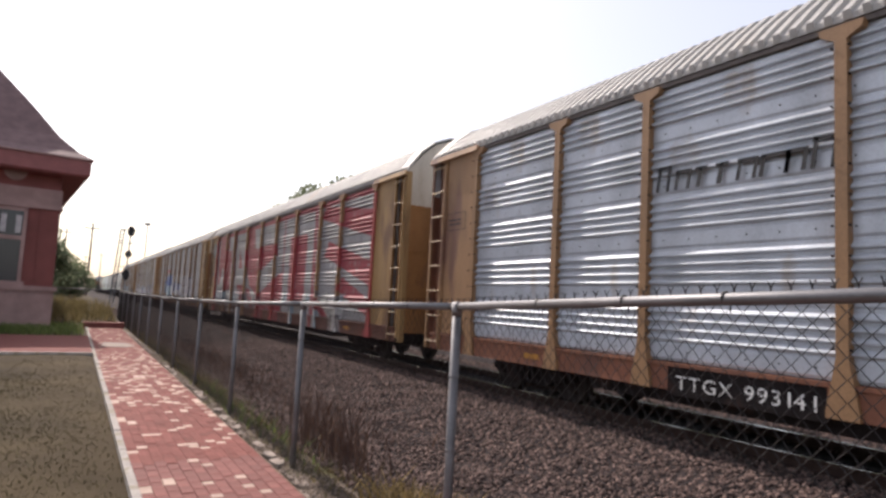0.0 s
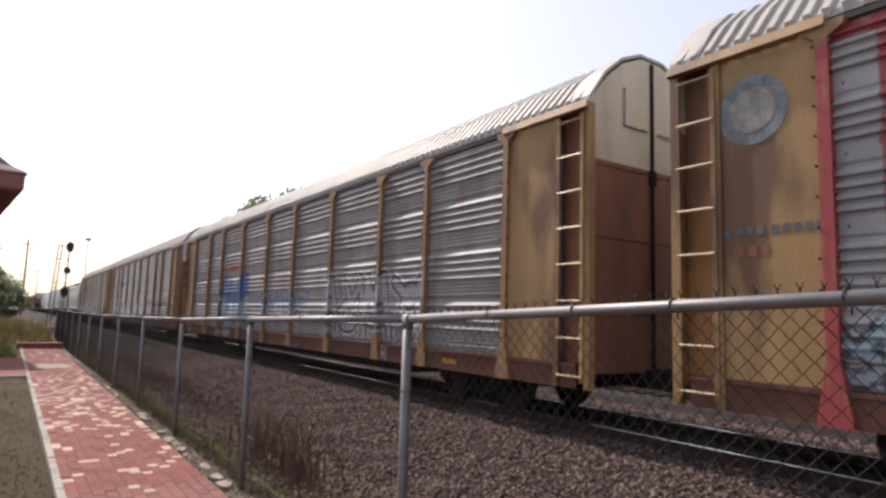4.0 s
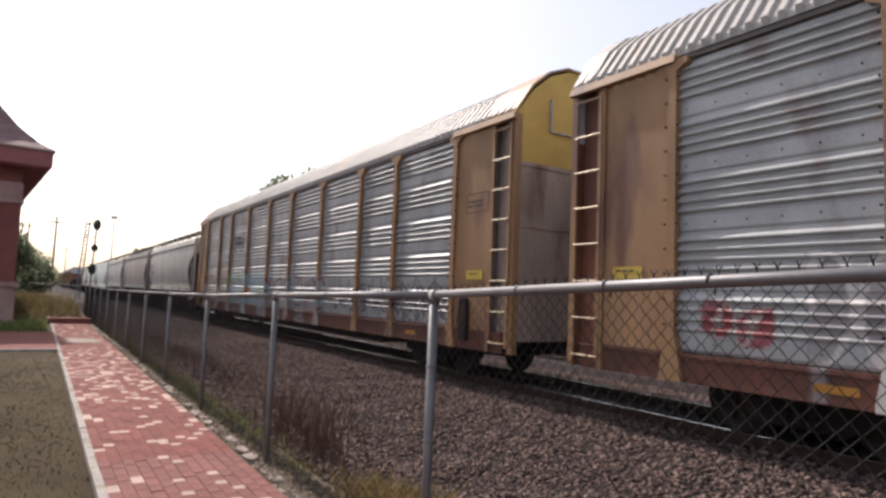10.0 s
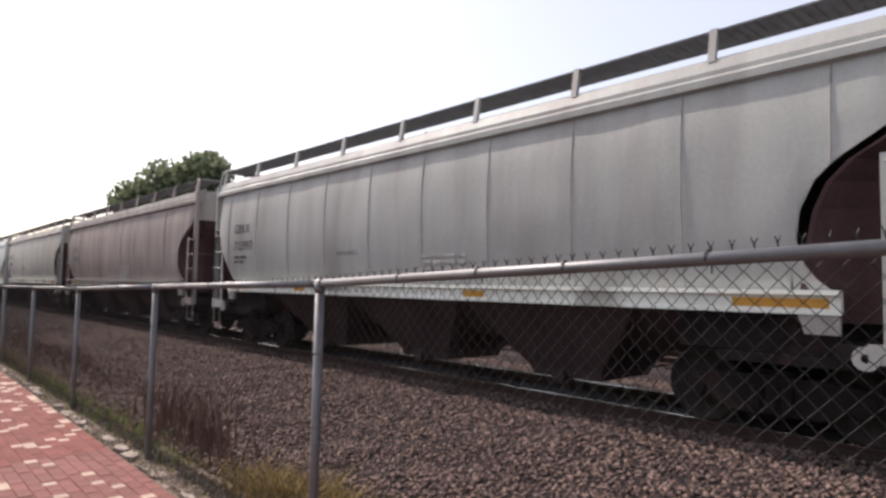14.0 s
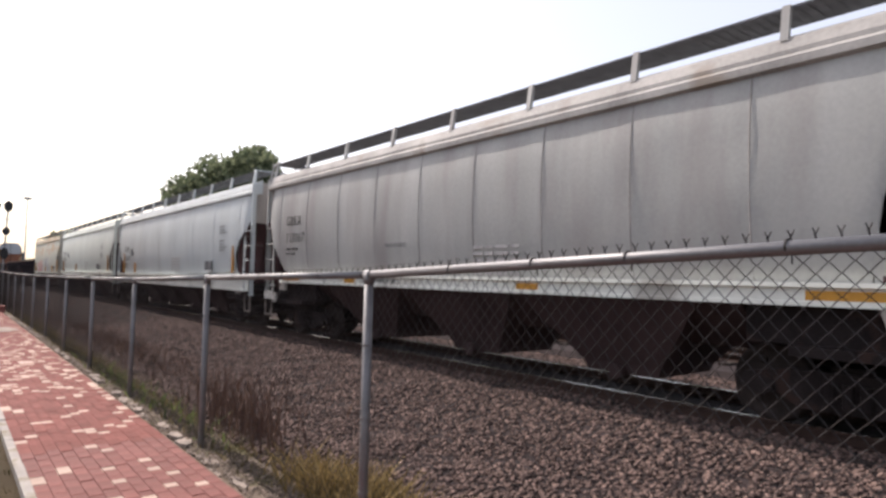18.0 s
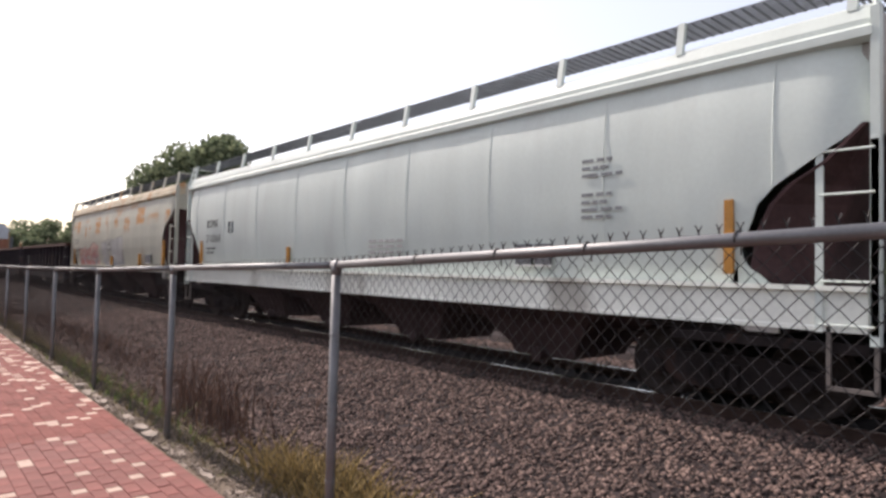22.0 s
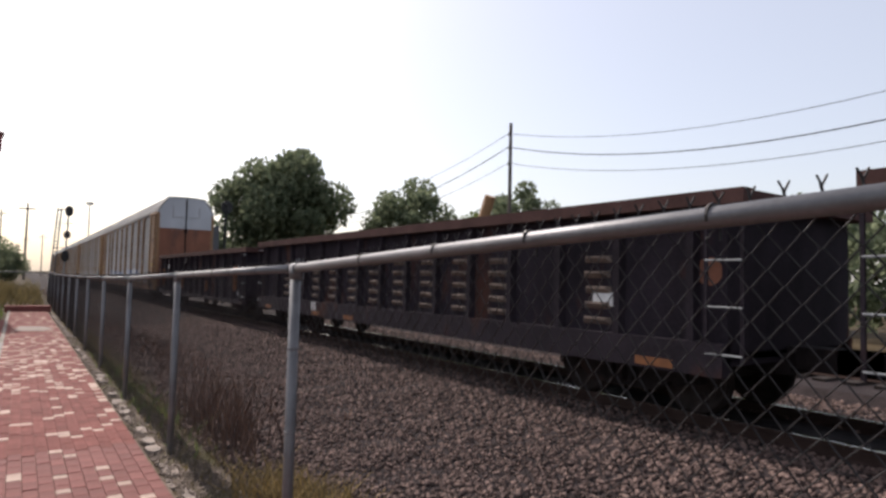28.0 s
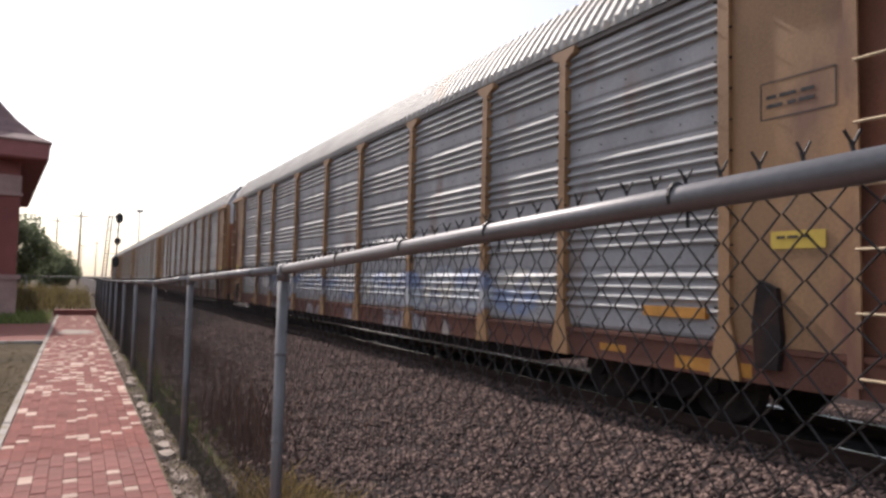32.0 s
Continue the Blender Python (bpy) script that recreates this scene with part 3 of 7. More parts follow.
def build_fence():
    f = thing("chain_link_fence", "galvanised chain-link fence with round posts beside the brick walk", "fence")
    rng = random.Random(2)
    ys = [-6.7, -3.65, -0.6] + [3.35 + 3.05 * k for k in range(12)]
    for y in ys:
        bm = bmesh.new()
        zt = rail_z(y)
        tube(bm, (FENCE_X, y, -0.5), (FENCE_X, y, zt - 0.02), 0.029, n=12)
        p = part("post", bm, M_GALV, f, smooth=True)
        bm = bmesh.new()
        tube(bm, (FENCE_X, y, zt - 0.06), (FENCE_X, y, zt + 0.01), 0.034, n=12)
        tube(bm, (FENCE_X, y - 0.035, zt), (FENCE_X, y + 0.035, zt), 0.030, n=12)
        part("post_cap", bm, M_GALV, p, smooth=True)
        for zb in (0.35, 0.8, 1.25):
            bm = bmesh.new()
            tube(bm, (FENCE_X, y, zb), (FENCE_X, y, zb + 0.012), 0.033, n=12)
            part("tension_band", bm, M_GALV, p)
    for a, b in zip(ys, ys[1:]):
        bm = bmesh.new()
        tube(bm, (FENCE_X, a, rail_z(a)), (FENCE_X, b, rail_z(b)), 0.0245, n=14)
        part("top_rail", bm, M_GALV, f, smooth=True)
        for k in ((0.02, 0.21, 0.41, 0.56, 0.76) if a != -0.6 else (0.02, 0.2, 0.372, 0.522, 0.648, 0.797)):
            yy = a + (b - a) * k
            bm = bmesh.new()
            z = rail_z(yy)
            loops = [[(FENCE_X + 0.0275 * math.cos(t), yy + d, z + 0.0275 * math.sin(t)) for t in [6.283 * i / 12 for i in range(12)]] for d in (-0.003, 0.003)]
            loft(bm, loops)
            box(bm, FENCE_X + 0.026, FENCE_X + 0.031, yy - 0.002, yy + 0.002, z - 0.055, z + 0.005)
            part("tie_wire", bm, M_WIRE, f)
        tagged(part("mesh_panel", wire_run("mesh_panel", a, b, rng), None, f, "woven diamond wire mesh with twisted barbed top"), kind="stuff")
    # the return that runs away from the track past the end of the walk
    g = thing("cross_fence", "distant galvanised fence crossing beyond the depot", "fence")
    ye, zt = ys[-1] + 0.2, rail_z(36.9)
    for i in range(8):
        bm = bmesh.new()
        tube(bm, (FENCE_X - 3.05 * i, ye, -0.2), (FENCE_X - 3.05 * i, ye, zt), 0.03, n=8)
        part("post", bm, M_GALV, g, smooth=True)
        if i:
            bm = bmesh.new()
            tube(bm, (FENCE_X - 3.05 * i, ye, zt), (FENCE_X - 3.05 * (i - 1), ye, zt), 0.024, n=8)
            part("top_rail", bm, M_GALV, g, smooth=True)


# ---- the train; every car in its own space: y runs back from its front corner, z up from the rail top ----
HW = 1.5                          # half the width of a car


WHEELSETS = []


def truck_parts(car, y, label="cast steel truck with two wheelsets"):
    """A two-axle truck under a car, at y in the car's space."""
    t = part("truck", TRUCK["bolster"], None, car, label, at=pose(0, y, 0))
    for sx in (-1, 1):
        piece("side_frame", TRUCK["frame"], t, pose(sx * 0.98, 0, 0))
        piece("spring_nest", TRUCK["spring"], t, pose(sx * 0.98, 0, 0))
    for dy in (-0.88, 0.88):
        WHEELSETS.append((piece("wheelset", TRUCK["wheelset"], t, pose(0, dy, 0.457)), dy))
    return t


def truck_meshes():
    d = {}
    bm = bmesh.new()
    box(bm, -0.95, 0.95, -0.2, 0.2, 0.42, 0.72)
    d["bolster"] = mesh_of("truck", bm, M_UNDER)
    bm = bmesh.new()
    outline = [(-1.15, 0.40), (-1.1, 0.57), (-0.6, 0.66), (0.6, 0.66), (1.1, 0.57), (1.15, 0.40), (0.75, 0.40), (0.5, 0.24), (-0.5, 0.24), (-0.75, 0.40)]
    prism(bm, outline, "x", -0.07, 0.07)
    for y in (-0.88, 0.88):
        tube(bm, (-0.11, y, 0.46), (0.09, y, 0.46), 0.13, n=10)
    d["frame"] = mesh_of("side_frame", bm, M_UNDER)
    bm = bmesh.new()
    for y in (-0.17, 0, 0.17):
        tube(bm, (-0.085, y, 0.3), (-0.085, y, 0.55), 0.06, n=8)
    d["spring"] = mesh_of("spring_nest", bm, M_UNDER)
    bm = bmesh.new()
    prof = ((-0.07, 0.43), (-0.04, 0.457), (0.05, 0.457), (0.07, 0.485), (0.08, 0.44), (0.03, 0.40), (0.02, 0.15), (0.06, 0.1), (-0.06, 0.1), (-0.02, 0.15), (-0.03, 0.40))
    for sx in (-1, 1):
        loft(bm, [[(sx * (0.7525 - a), r * math.cos(6.2832 * i / 20), r * math.sin(6.2832 * i / 20)) for a, r in prof] for i in range(21)], cap=False)
        for k in range(3):
            c = 2.094 * k
            tube(bm, (sx * 0.80, 0.27 * math.cos(c), 0.27 * math.sin(c)), (sx * 0.77, 0.27 * math.cos(c), 0.27 * math.sin(c)), 0.05, n=6)
    tube(bm, (-1.05, 0, 0), (1.05, 0, 0), 0.08)
    d["wheelset"] = mesh_of("wheelset", bm, M_WHEEL, True)
    return d


TRUCK = truck_meshes()


def ladder(car, x, y0, y1, z0, z1, material, step=0.62, rail=0.035, name="ladder", rungs=None):
    """Two stiles and rungs on a car's side."""
    bm = bmesh.new()
    for y in (y0, y1):
        box(bm, x - 0.05, x - 0.02, y - rail, y + rail, z0, z1)
    L = part(name, bm, material, car, "steel side ladder")
    n = int((z1 - z0) / step)
    for i in range(n + 1):
        z = z0 + 0.08 + i * (z1 - z0 - 0.16) / n
        bm = bmesh.new()
        tube(bm, (x - 0.05, y0, z), (x - 0.05, y1, z), 0.014, n=6)
        part("rung", bm, rungs or M_RUNG, L)
    return L


M_EAVE = mat("dark_eave_grey", (0.14, 0.12, 0.11), 0.8, 0, 0.3, 5, 30, 0.05)
M_GRATE = mat("dark_grating", (0.12, 0.125, 0.135), 0.8, 0.2, 0.3, 5, 30, 0.0)
M_RUNG = mat("worn_rung", (0.50, 0.38, 0.24), 0.5, 0.1, 0.3, 5, 30, 0.0)


def bars(car, x, y, z, text_widths, height, material, name="marking", label="stencilled marking", gap=0.3):
    """Unreadable or private lettering as a row of plain bars, reading with rising y towards -y."""
    yy = y
    for w in text_widths:
        if w > 0:
            bm = bmesh.new()
            box(bm, x - 0.004, x + 0.002, yy - w * 0.82, yy, z, z + height)
            part(name, bm, material, car, label)
            yy -= w + gap * height
        else:
            yy += w


LETTERS = {}


def word(car, text, x, y, z, height, material, label, width=None):
    """Lettering in the built-in font on the side that faces the walk, drawn out or squeezed to a width."""
    squeeze, run = 1.0, []
    for letter in text:
        if letter == " ":
            run.append((letter, None, height * 0.55))
            continue
        if (letter, height, material.name) not in LETTERS:
            cu = bpy.data.curves.new("letter", "FONT")
            cu.body, cu.size, cu.extrude = letter, height * 1.4, 0.002
            ob = bpy.data.objects.new("letter", cu)
            LETTERS[(letter, height, material.name)] = bpy.data.meshes.new_from_object(ob)
            bpy.data.objects.remove(ob)
        me = LETTERS[(letter, height, material.name)]
        me.materials.clear()
        me.materials.append(material)
        run.append((letter, me, max(v.co.x for v in me.vertices) + height * 0.16))
    if width:
        squeeze = width / sum(w for _, _, w in run)
    for letter, me, w in run:
        if me:
            o = part("letter", me, None, car, label)
            o.matrix_basis = Matrix.Translation((x, y, z)) @ Matrix(((0, 0, -1), (-1, 0, 0), (0, 1, 0))).to_4x4() @ Matrix.Diagonal((squeeze, 1, 1, 1))
        y -= w * squeeze


def autorack_profile():
    """Depth and height along the corrugated side, from the sill up."""
    pts, sheets, z0, z1 = [], 5, 1.02, 4.86
    h = (z1 - z0) / sheets
    for s in range(sheets):
        b = z0 + s * h
        pts += [(0.0, b), (-0.012, b + 0.03), (-0.012, b + 0.26 * h), (0.0, b + 0.30 * h)]
        for r in range(4):
            c = b + h * (0.33 + 0.163 * r)
            pts += [(0.0, c), (-0.054, c + 0.016), (-0.056, c + 0.036), (0.0, c + 0.088)]
        pts += [(0.0, b + h - 0.006), (0.015, b + h - 0.003)]
    return pts


def four_sheet_profile():
    """Four broad ribbed sheets with dark open joints between them."""
    pts, z0, h = [], 1.02, 0.96
    for s in range(4):
        b = z0 + s * h
        pts += [(0.05, b), (0.05, b + 0.028), (-0.004, b + 0.03)]
        for r in range(4):
            c = b + 0.06 + 0.07 * r
            pts += [(-0.004, c), (-0.016, c + 0.012), (-0.016, c + 0.024), (-0.004, c + 0.036)]
        for r in range(4):
            c = b + 0.36 + 0.145 * r
            pts += [(-0.004, c), (-0.048, c + 0.016), (-0.05, c + 0.038), (-0.004, c + 0.092)]
        pts += [(-0.004, b + h - 0.004)]
    return pts


def dense(pts, most=0.035):
    out = []
    for (d0, z0), (d1, z1) in zip(pts, pts[1:]):
        n = max(1, int(math.ceil((z1 - z0) / most)))
        out += [(d0 + (d1 - d0) * i / n, z0 + (z1 - z0) * i / n) for i in range(n)]
    return out + [pts[-1]]


PROFILE = autorack_profile()
FINE_PROFILE = dense(PROFILE)
BAYS = (2.55, 1.95, 2.7, 2.7, 2.4, 2.7, 2.7, 1.95, 2.55)     # widths between side posts, from the front
PANEL_Y0 = 1.9


FOUR_SHEETS = four_sheet_profile()


def panel_mesh(y0, y1, material, paint=None, step=None, sheets=5):
    step = step or (0.03 if paint else (y1 - y0))
    n = max(1, int(round((y1 - y0) / step)))
    ys = [y0 + (y1 - y0) * i / n for i in range(n + 1)]
    prof = (FINE_PROFILE if paint else PROFILE) if sheets == 5 else (dense(FOUR_SHEETS, 0.035) if paint else FOUR_SHEETS)
    verts = [(-HW + 0.06 + d, y, z) for y in ys for d, z in prof]
    w = len(prof)
    faces = [(j * w + i, j * w + i + 1, (j + 1) * w + i + 1, (j + 1) * w + i) for j in range(n) for i in range(w - 1)]
    me = raw("corrugated_panel", verts, faces, material)
    if paint:
        at = me.attributes.new("paint", "FLOAT_COLOR", "POINT")
        data = np.array([paint(v[1], v[2]) for v in verts], np.float32)
        at.data.foreach_set("color", data.reshape(-1))
    return me


ROOF_ARCH = ((-1.12, 5.50), (-0.72, 5.83), (-0.25, 6.02), (0.0, 6.05))
ROOF_FLAT = ((-1.28, 5.42), (-0.95, 5.86), (-0.4, 5.90), (0.0, 5.92))


def roof_mesh(L, rise, arch):
    """Ribbed roof: sloping shoulders and a flat top, with close cross ribs."""
    half = [(-HW - 0.005, 4.95), (-HW + 0.0, 5.03)] + [(x, z + rise) for x, z in arch[:3]]
    prof = half + [(0, arch[3][1] + rise)] + [(-x, z) for x, z in reversed(half)]
    n = len(half)
    verts, rows = [], []
    y = 0.12
    while y < L - 0.12:
        for dy, up in ((0, 0), (0.075, 0), (0.09, 0.045), (0.17, 0.045), (0.185, 0)):
            rows.append((min(y + dy, L - 0.12), up))
        y += 0.2
    for y, up in rows:
        for i, (x, z) in enumerate(prof):
            u = up if 0 < i < 2 * n else 0
            verts.append((x - (0.7 * u if i < n - 1 else -0.7 * u if i > n + 1 else 0), y, z + u * 0.7))
    w = len(prof)
    faces = [(j * w + i, j * w + i + 1, (j + 1) * w + i + 1, (j + 1) * w + i) for j in range(len(rows) - 1) for i in range(w - 1)]
    return raw("roof", verts, faces, M_ROOF)


AR = {}


def post_mesh(material):
    """Upright post with a flared foot and a small head."""
    wide = ((0.62, 0.17), (0.7, 0.17), (1.25, 0.065), (4.73, 0.065), (4.82, 0.22), (4.90, 0.24))
    zs = [0.62, 0.70] + [0.78 + 0.08 * i for i in range(48)] + [4.62, 4.73, 4.82, 4.90]
    rings = []
    for z in zs:
        for (za, wa), (zb, wb) in zip(wide, wide[1:]):
            if za <= z <= zb:
                w = wa + (wb - wa) * (z - za) / (zb - za)
        rings.append([(0.06, w, z), (-0.075, w, z), (-0.075, 0, z), (-0.075, -w, z), (0.06, -w, z)])
    bm = bmesh.new()
    loft(bm, rings)
    return mesh_of("side_post", bm, material)


def spray(me, paint, strength=1.0):
    """Writes the sprayed colours of a side into the mesh."""
    at = me.attributes.new("paint", "FLOAT_COLOR", "POINT")
    data = np.array([paint(v.co.y, v.co.z) for v in me.vertices], np.float32)
    data[:, 3] *= strength
    at.data.foreach_set("color", data.reshape(-1))
NONE = (0.0, 0.0, 0.0, 0.0)


def inside(poly, y, z):
    hit = False
    for (ya, za), (yb, zb) in zip(poly, poly[1:] + poly[:1]):
        if (za > z) != (zb > z) and y < (yb - ya) * (z - za) / (zb - za) + ya:
            hit = not hit
    return hit


def tag(y, z, y0, y1, z0, z1, pitch, fills, outline, seed, back=None):
    """Swollen sprayed letter shapes: each cell a rounded blob with an outline and a hole."""
    if not (y0 < y < y1 and z0 < z < z1 + 0.12):
        return NONE
    wob = 0.10 * noise.noise((y * 1.6, z * 1.6, seed))
    k = math.floor((y + wob - y0) / pitch)
    r = random.Random(k * 31 + seed)
    u = ((y + wob - y0) / pitch - k) * 2 - 1
    v = (z - (z0 + z1) / 2 + r.uniform(-0.06, 0.1)) / ((z1 - z0) / 2) + 0.25 * u * r.uniform(-1, 1)
    d = abs(u * 1.02) ** 3 + abs(v) ** 3 + 0.35 * noise.noise((y * 2.1, z * 2.1, seed + 4))
    hu, hv = r.uniform(-0.4, 0.4), r.uniform(-0.5, 0.4)
    hole = ((u - hu) / 0.28) ** 2 + ((v - hv) / 0.3) ** 2
    if d < 1.12:
        if d > 0.80 or hole < 1 or abs(u - hu + 0.4 * v) < 0.09 and r.random() < 2:
            return (*outline, 0.9)
        return (*fills[int(r.random() * 97 + (v > 0.1)) % len(fills)], 0.9)
    return (*back, 0.85) if back else NONE


def near_line(line, y, z):
    """Distance from a point to a run of straight strokes."""
    best = 9.0
    for (ya, za), (yb, zb) in zip(line, line[1:]):
        dy, dz = yb - ya, zb - za
        k = max(0.0, min(1.0, ((y - ya) * dy + (z - za) * dz) / (dy * dy + dz * dz)))
        best = min(best, math.hypot(y - ya - k * dy, z - za - k * dz))
    return best


@functools.lru_cache(maxsize=None)
def letter_strokes(seed, k):
    """One sprayed letter in a unit cell: a zigzag stem and a bow, drawn by chance."""
    r = random.Random(seed * 101 + k * 13)
    stem = [(r.uniform(0.05, 0.3), 0.05), (r.uniform(0.1, 0.45), 0.95), (r.uniform(0.4, 0.7), r.uniform(0.3, 0.6)), (r.uniform(0.6, 0.95), r.uniform(0.8, 1.0)), (r.uniform(0.65, 1.0), 0.03)]
    cu, cv, ru, rv, a0 = r.uniform(0.35, 0.65), r.uniform(0.3, 0.65), r.uniform(0.2, 0.36), r.uniform(0.2, 0.32), r.uniform(0, 6.28)
    bow = [(cu + ru * math.cos(a0 + 0.6 * i), cv + rv * math.sin(a0 + 0.6 * i)) for i in range(9)]
    return (stem, bow) if r.random() < 0.6 else (stem[:4], bow)


def swirl(y, z, y0, y1, z0, z1, pitch, fills, outline, rim, seed, fat=0.10, edge=0.05, glow=0.035, back=None):
    """A row of fat sprayed letters that overlap: filled strokes, dark outlines, a pale rim and a painted ground."""
    if not (y0 < y < y1 and z0 - 0.02 < z < z1 + 0.25):
        return NONE
    high = z1 - z0
    wy, wz = y + 0.05 * noise.noise((y * 2.2, z * 2.2, seed)), z + 0.05 * noise.noise((y * 2.2, z * 2.2, seed + 5))
    k0 = math.floor((wy - y0) / pitch)
    best, owner = 9.0, 0
    for k in (k0 - 1, k0, k0 + 1):
        if k < 0 or y0 + (k + 0.6) * pitch > y1:
            continue
        for line in letter_strokes(seed, k):
            d = near_line([(y0 + (k + 1.15 * u - 0.07) * pitch, z0 + v * high) for u, v in line], wy, wz)
            if d < best:
                best, owner = d, k
    if best < fat:
        return (*fills[(owner * 3 + (wz > z0 + 0.45 * high)) % len(fills)], 0.9)
    if best < fat + edge:
        return (*outline, 0.93)
    if best < fat + edge + glow:
        return (*rim, 0.9)
    if back and z < z1 - 0.06 + 0.1 * noise.noise((y * 1.7, 2, seed)):
        return (*back, 0.85)
    return NONE


def over(*layers):
    for c in layers:
        if c[3] > 0:
            return c
    return NONE


def autorack(s0, label, material, paint=None, end=None, door=None, extra=None, post=None, low=None, sill=None, rise=0.0, post_paint=None, notice=True, arch=ROOF_ARCH, rear_ladder=True, sheets=5, brake=True):
    """Enclosed tri-level car carrier, 26 m over its ends."""
    L = 26.0
    end, door, post = end or M_TAN, door or M_GREYDOOR, post or M_TAN
    car = thing("autorack_car", label, "railcar", "autorack cars of the train")
    if ("roof", rise, arch) not in AR:
        AR[("roof", rise, arch)] = roof_mesh(L, rise, arch)
    piece("roof", AR[("roof", rise, arch)], car, Matrix())
    # body core behind the panels, deck and sills
    bm = bmesh.new()
    box(bm, -HW + 0.09, HW - 0.09, 0.75, L - 0.75, 1.0, 4.9)
    part("body_core", bm, material if not paint else M_PANEL_DULL, car)
    for sx in (-1, 1):
        bm = bmesh.new()
        prism(bm, [(sx * HW, 0.62), (sx * (HW - 0.14), 0.62), (sx * (HW - 0.14), 0.99), (sx * (HW + 0.03), 0.99), (sx * (HW + 0.03), 0.94), (sx * HW, 0.94)], "y", 0.25, L - 0.25)
        if paint and sx < 0:
            bm.free()
            ys = [0.25 + (L - 0.5) * i / 260 for i in range(261)]
            prof = ((-HW + 0.14, 0.62), (-HW, 0.62), (-HW, 0.70), (-HW, 0.78), (-HW, 0.86), (-HW, 0.94), (-HW - 0.03, 0.94), (-HW - 0.03, 0.99), (-HW + 0.14, 0.99))
            verts = [(a, y, z) for y in ys for a, z in prof]
            w = len(prof)
            me = raw("side_sill", verts, [(j * w + i, (j + 1) * w + i, (j + 1) * w + i + 1, j * w + i + 1) for j in range(260) for i in range(w - 1)], M_SILL_P)
            spray(me, lambda y, z: paint(y, 1.03 + 0.9 * (0.99 - z)) if noise.noise((y * 0.9, 1, s0)) > 0.1 else NONE, 0.6)
            part("side_sill", me, None, car, "ochre side sill with overspray")
        else:
            part("side_sill", bm, sill or M_OCHRE, car, "rust-stained ochre side sill")
        bm = bmesh.new()
        box(bm, min(sx * (HW - 0.07), sx * (HW - 0.012)), max(sx * (HW - 0.07), sx * (HW - 0.012)), 0.1, L - 0.1, 4.88, 4.945)
        part("eave_rail", bm, M_EAVE, car, "dark eave rail under the roof")
    bm = bmesh.new()
    box(bm, -0.45, 0.45, 1.0, L - 1.0, 0.5, 0.95)
    box(bm, -1.3, 1.3, 5.2, L - 5.2, 0.42, 0.95)
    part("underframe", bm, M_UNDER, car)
    # panels and posts
    y = PANEL_Y0
    if paint:
        mp = {M_PANEL_DULL.name: M_DULL_P, M_PANEL_WORN.name: M_WORN_P, M_PANEL_MID.name: M_MID_P}.get(material.name, M_PANEL_P)
    for i, w in enumerate(BAYS):
        if paint:
            part("corrugated_panel", panel_mesh(y, y + w, mp, paint, sheets=sheets), None, car)
        else:
            key = ("panel", round(w, 2), material.name)
            if key not in AR:
                AR[key] = panel_mesh(0, w, material)
            piece("corrugated_panel", AR[key], car, pose(0, y, 0))
        if ("far", round(w, 2), material.name) not in AR:
            AR[("far", round(w, 2), material.name)] = panel_mesh(0, w, material)
        piece("corrugated_panel", AR[("far", round(w, 2), material.name)], car, pose(0, y + w, 0, 0, 0, 180))
        y += w
    if ("post", post.name) not in AR:
        AR[("post", post.name)] = post_mesh(post)
        bm = bmesh.new()
        for z in [1.35 + 0.33 * k for k in range(11)]:
            for sy in (-0.09, 0.09):
                tube(bm, (-0.09, sy, z), (-0.06, sy, z), 0.014, n=6)
        AR["bolts"] = mesh_of("bolt_strip", bm, M_UNDER)
    y = PANEL_Y0
    for i in range(len(BAYS) + 1):
        if paint:
            me = post_mesh(M_TANY_P if post == M_TANY else M_TAN_P)
            spray(me, lambda a, z: (post_paint or paint)(y + a, max(z, 1.03)), 0.95)
            p = part("side_post", me, None, car, at=pose(-HW + 0.02, y, 0))
        else:
            p = piece("side_post", AR[("post", post.name)], car, pose(-HW + 0.02, y, 0))
        piece("side_post", AR[("post", post.name)], car, pose(HW - 0.02, y, 0, 0, 0, 180))
        tagged(piece("bolt_strip", AR["bolts"], p, Matrix()), kind="stuff")
        if i < len(BAYS):
            y += BAYS[i]
    # rivets along the flat bands
    if "rivets" not in AR:
        bm = bmesh.new()
        for s in range(5):
            z = 1.02 + 0.768 * s + 0.11
            yy = PANEL_Y0 + 0.2
            while yy < L - 2:
                tube(bm, (-HW + 0.045, yy, z), (-HW + 0.062, yy, z), 0.014, n=5)
                yy += 0.42
        AR["rivets"] = mesh_of("riveting", bm, M_UNDER)
    if sheets == 5:
        tagged(piece("riveting", AR["rivets"], car, Matrix()), kind="stuff")
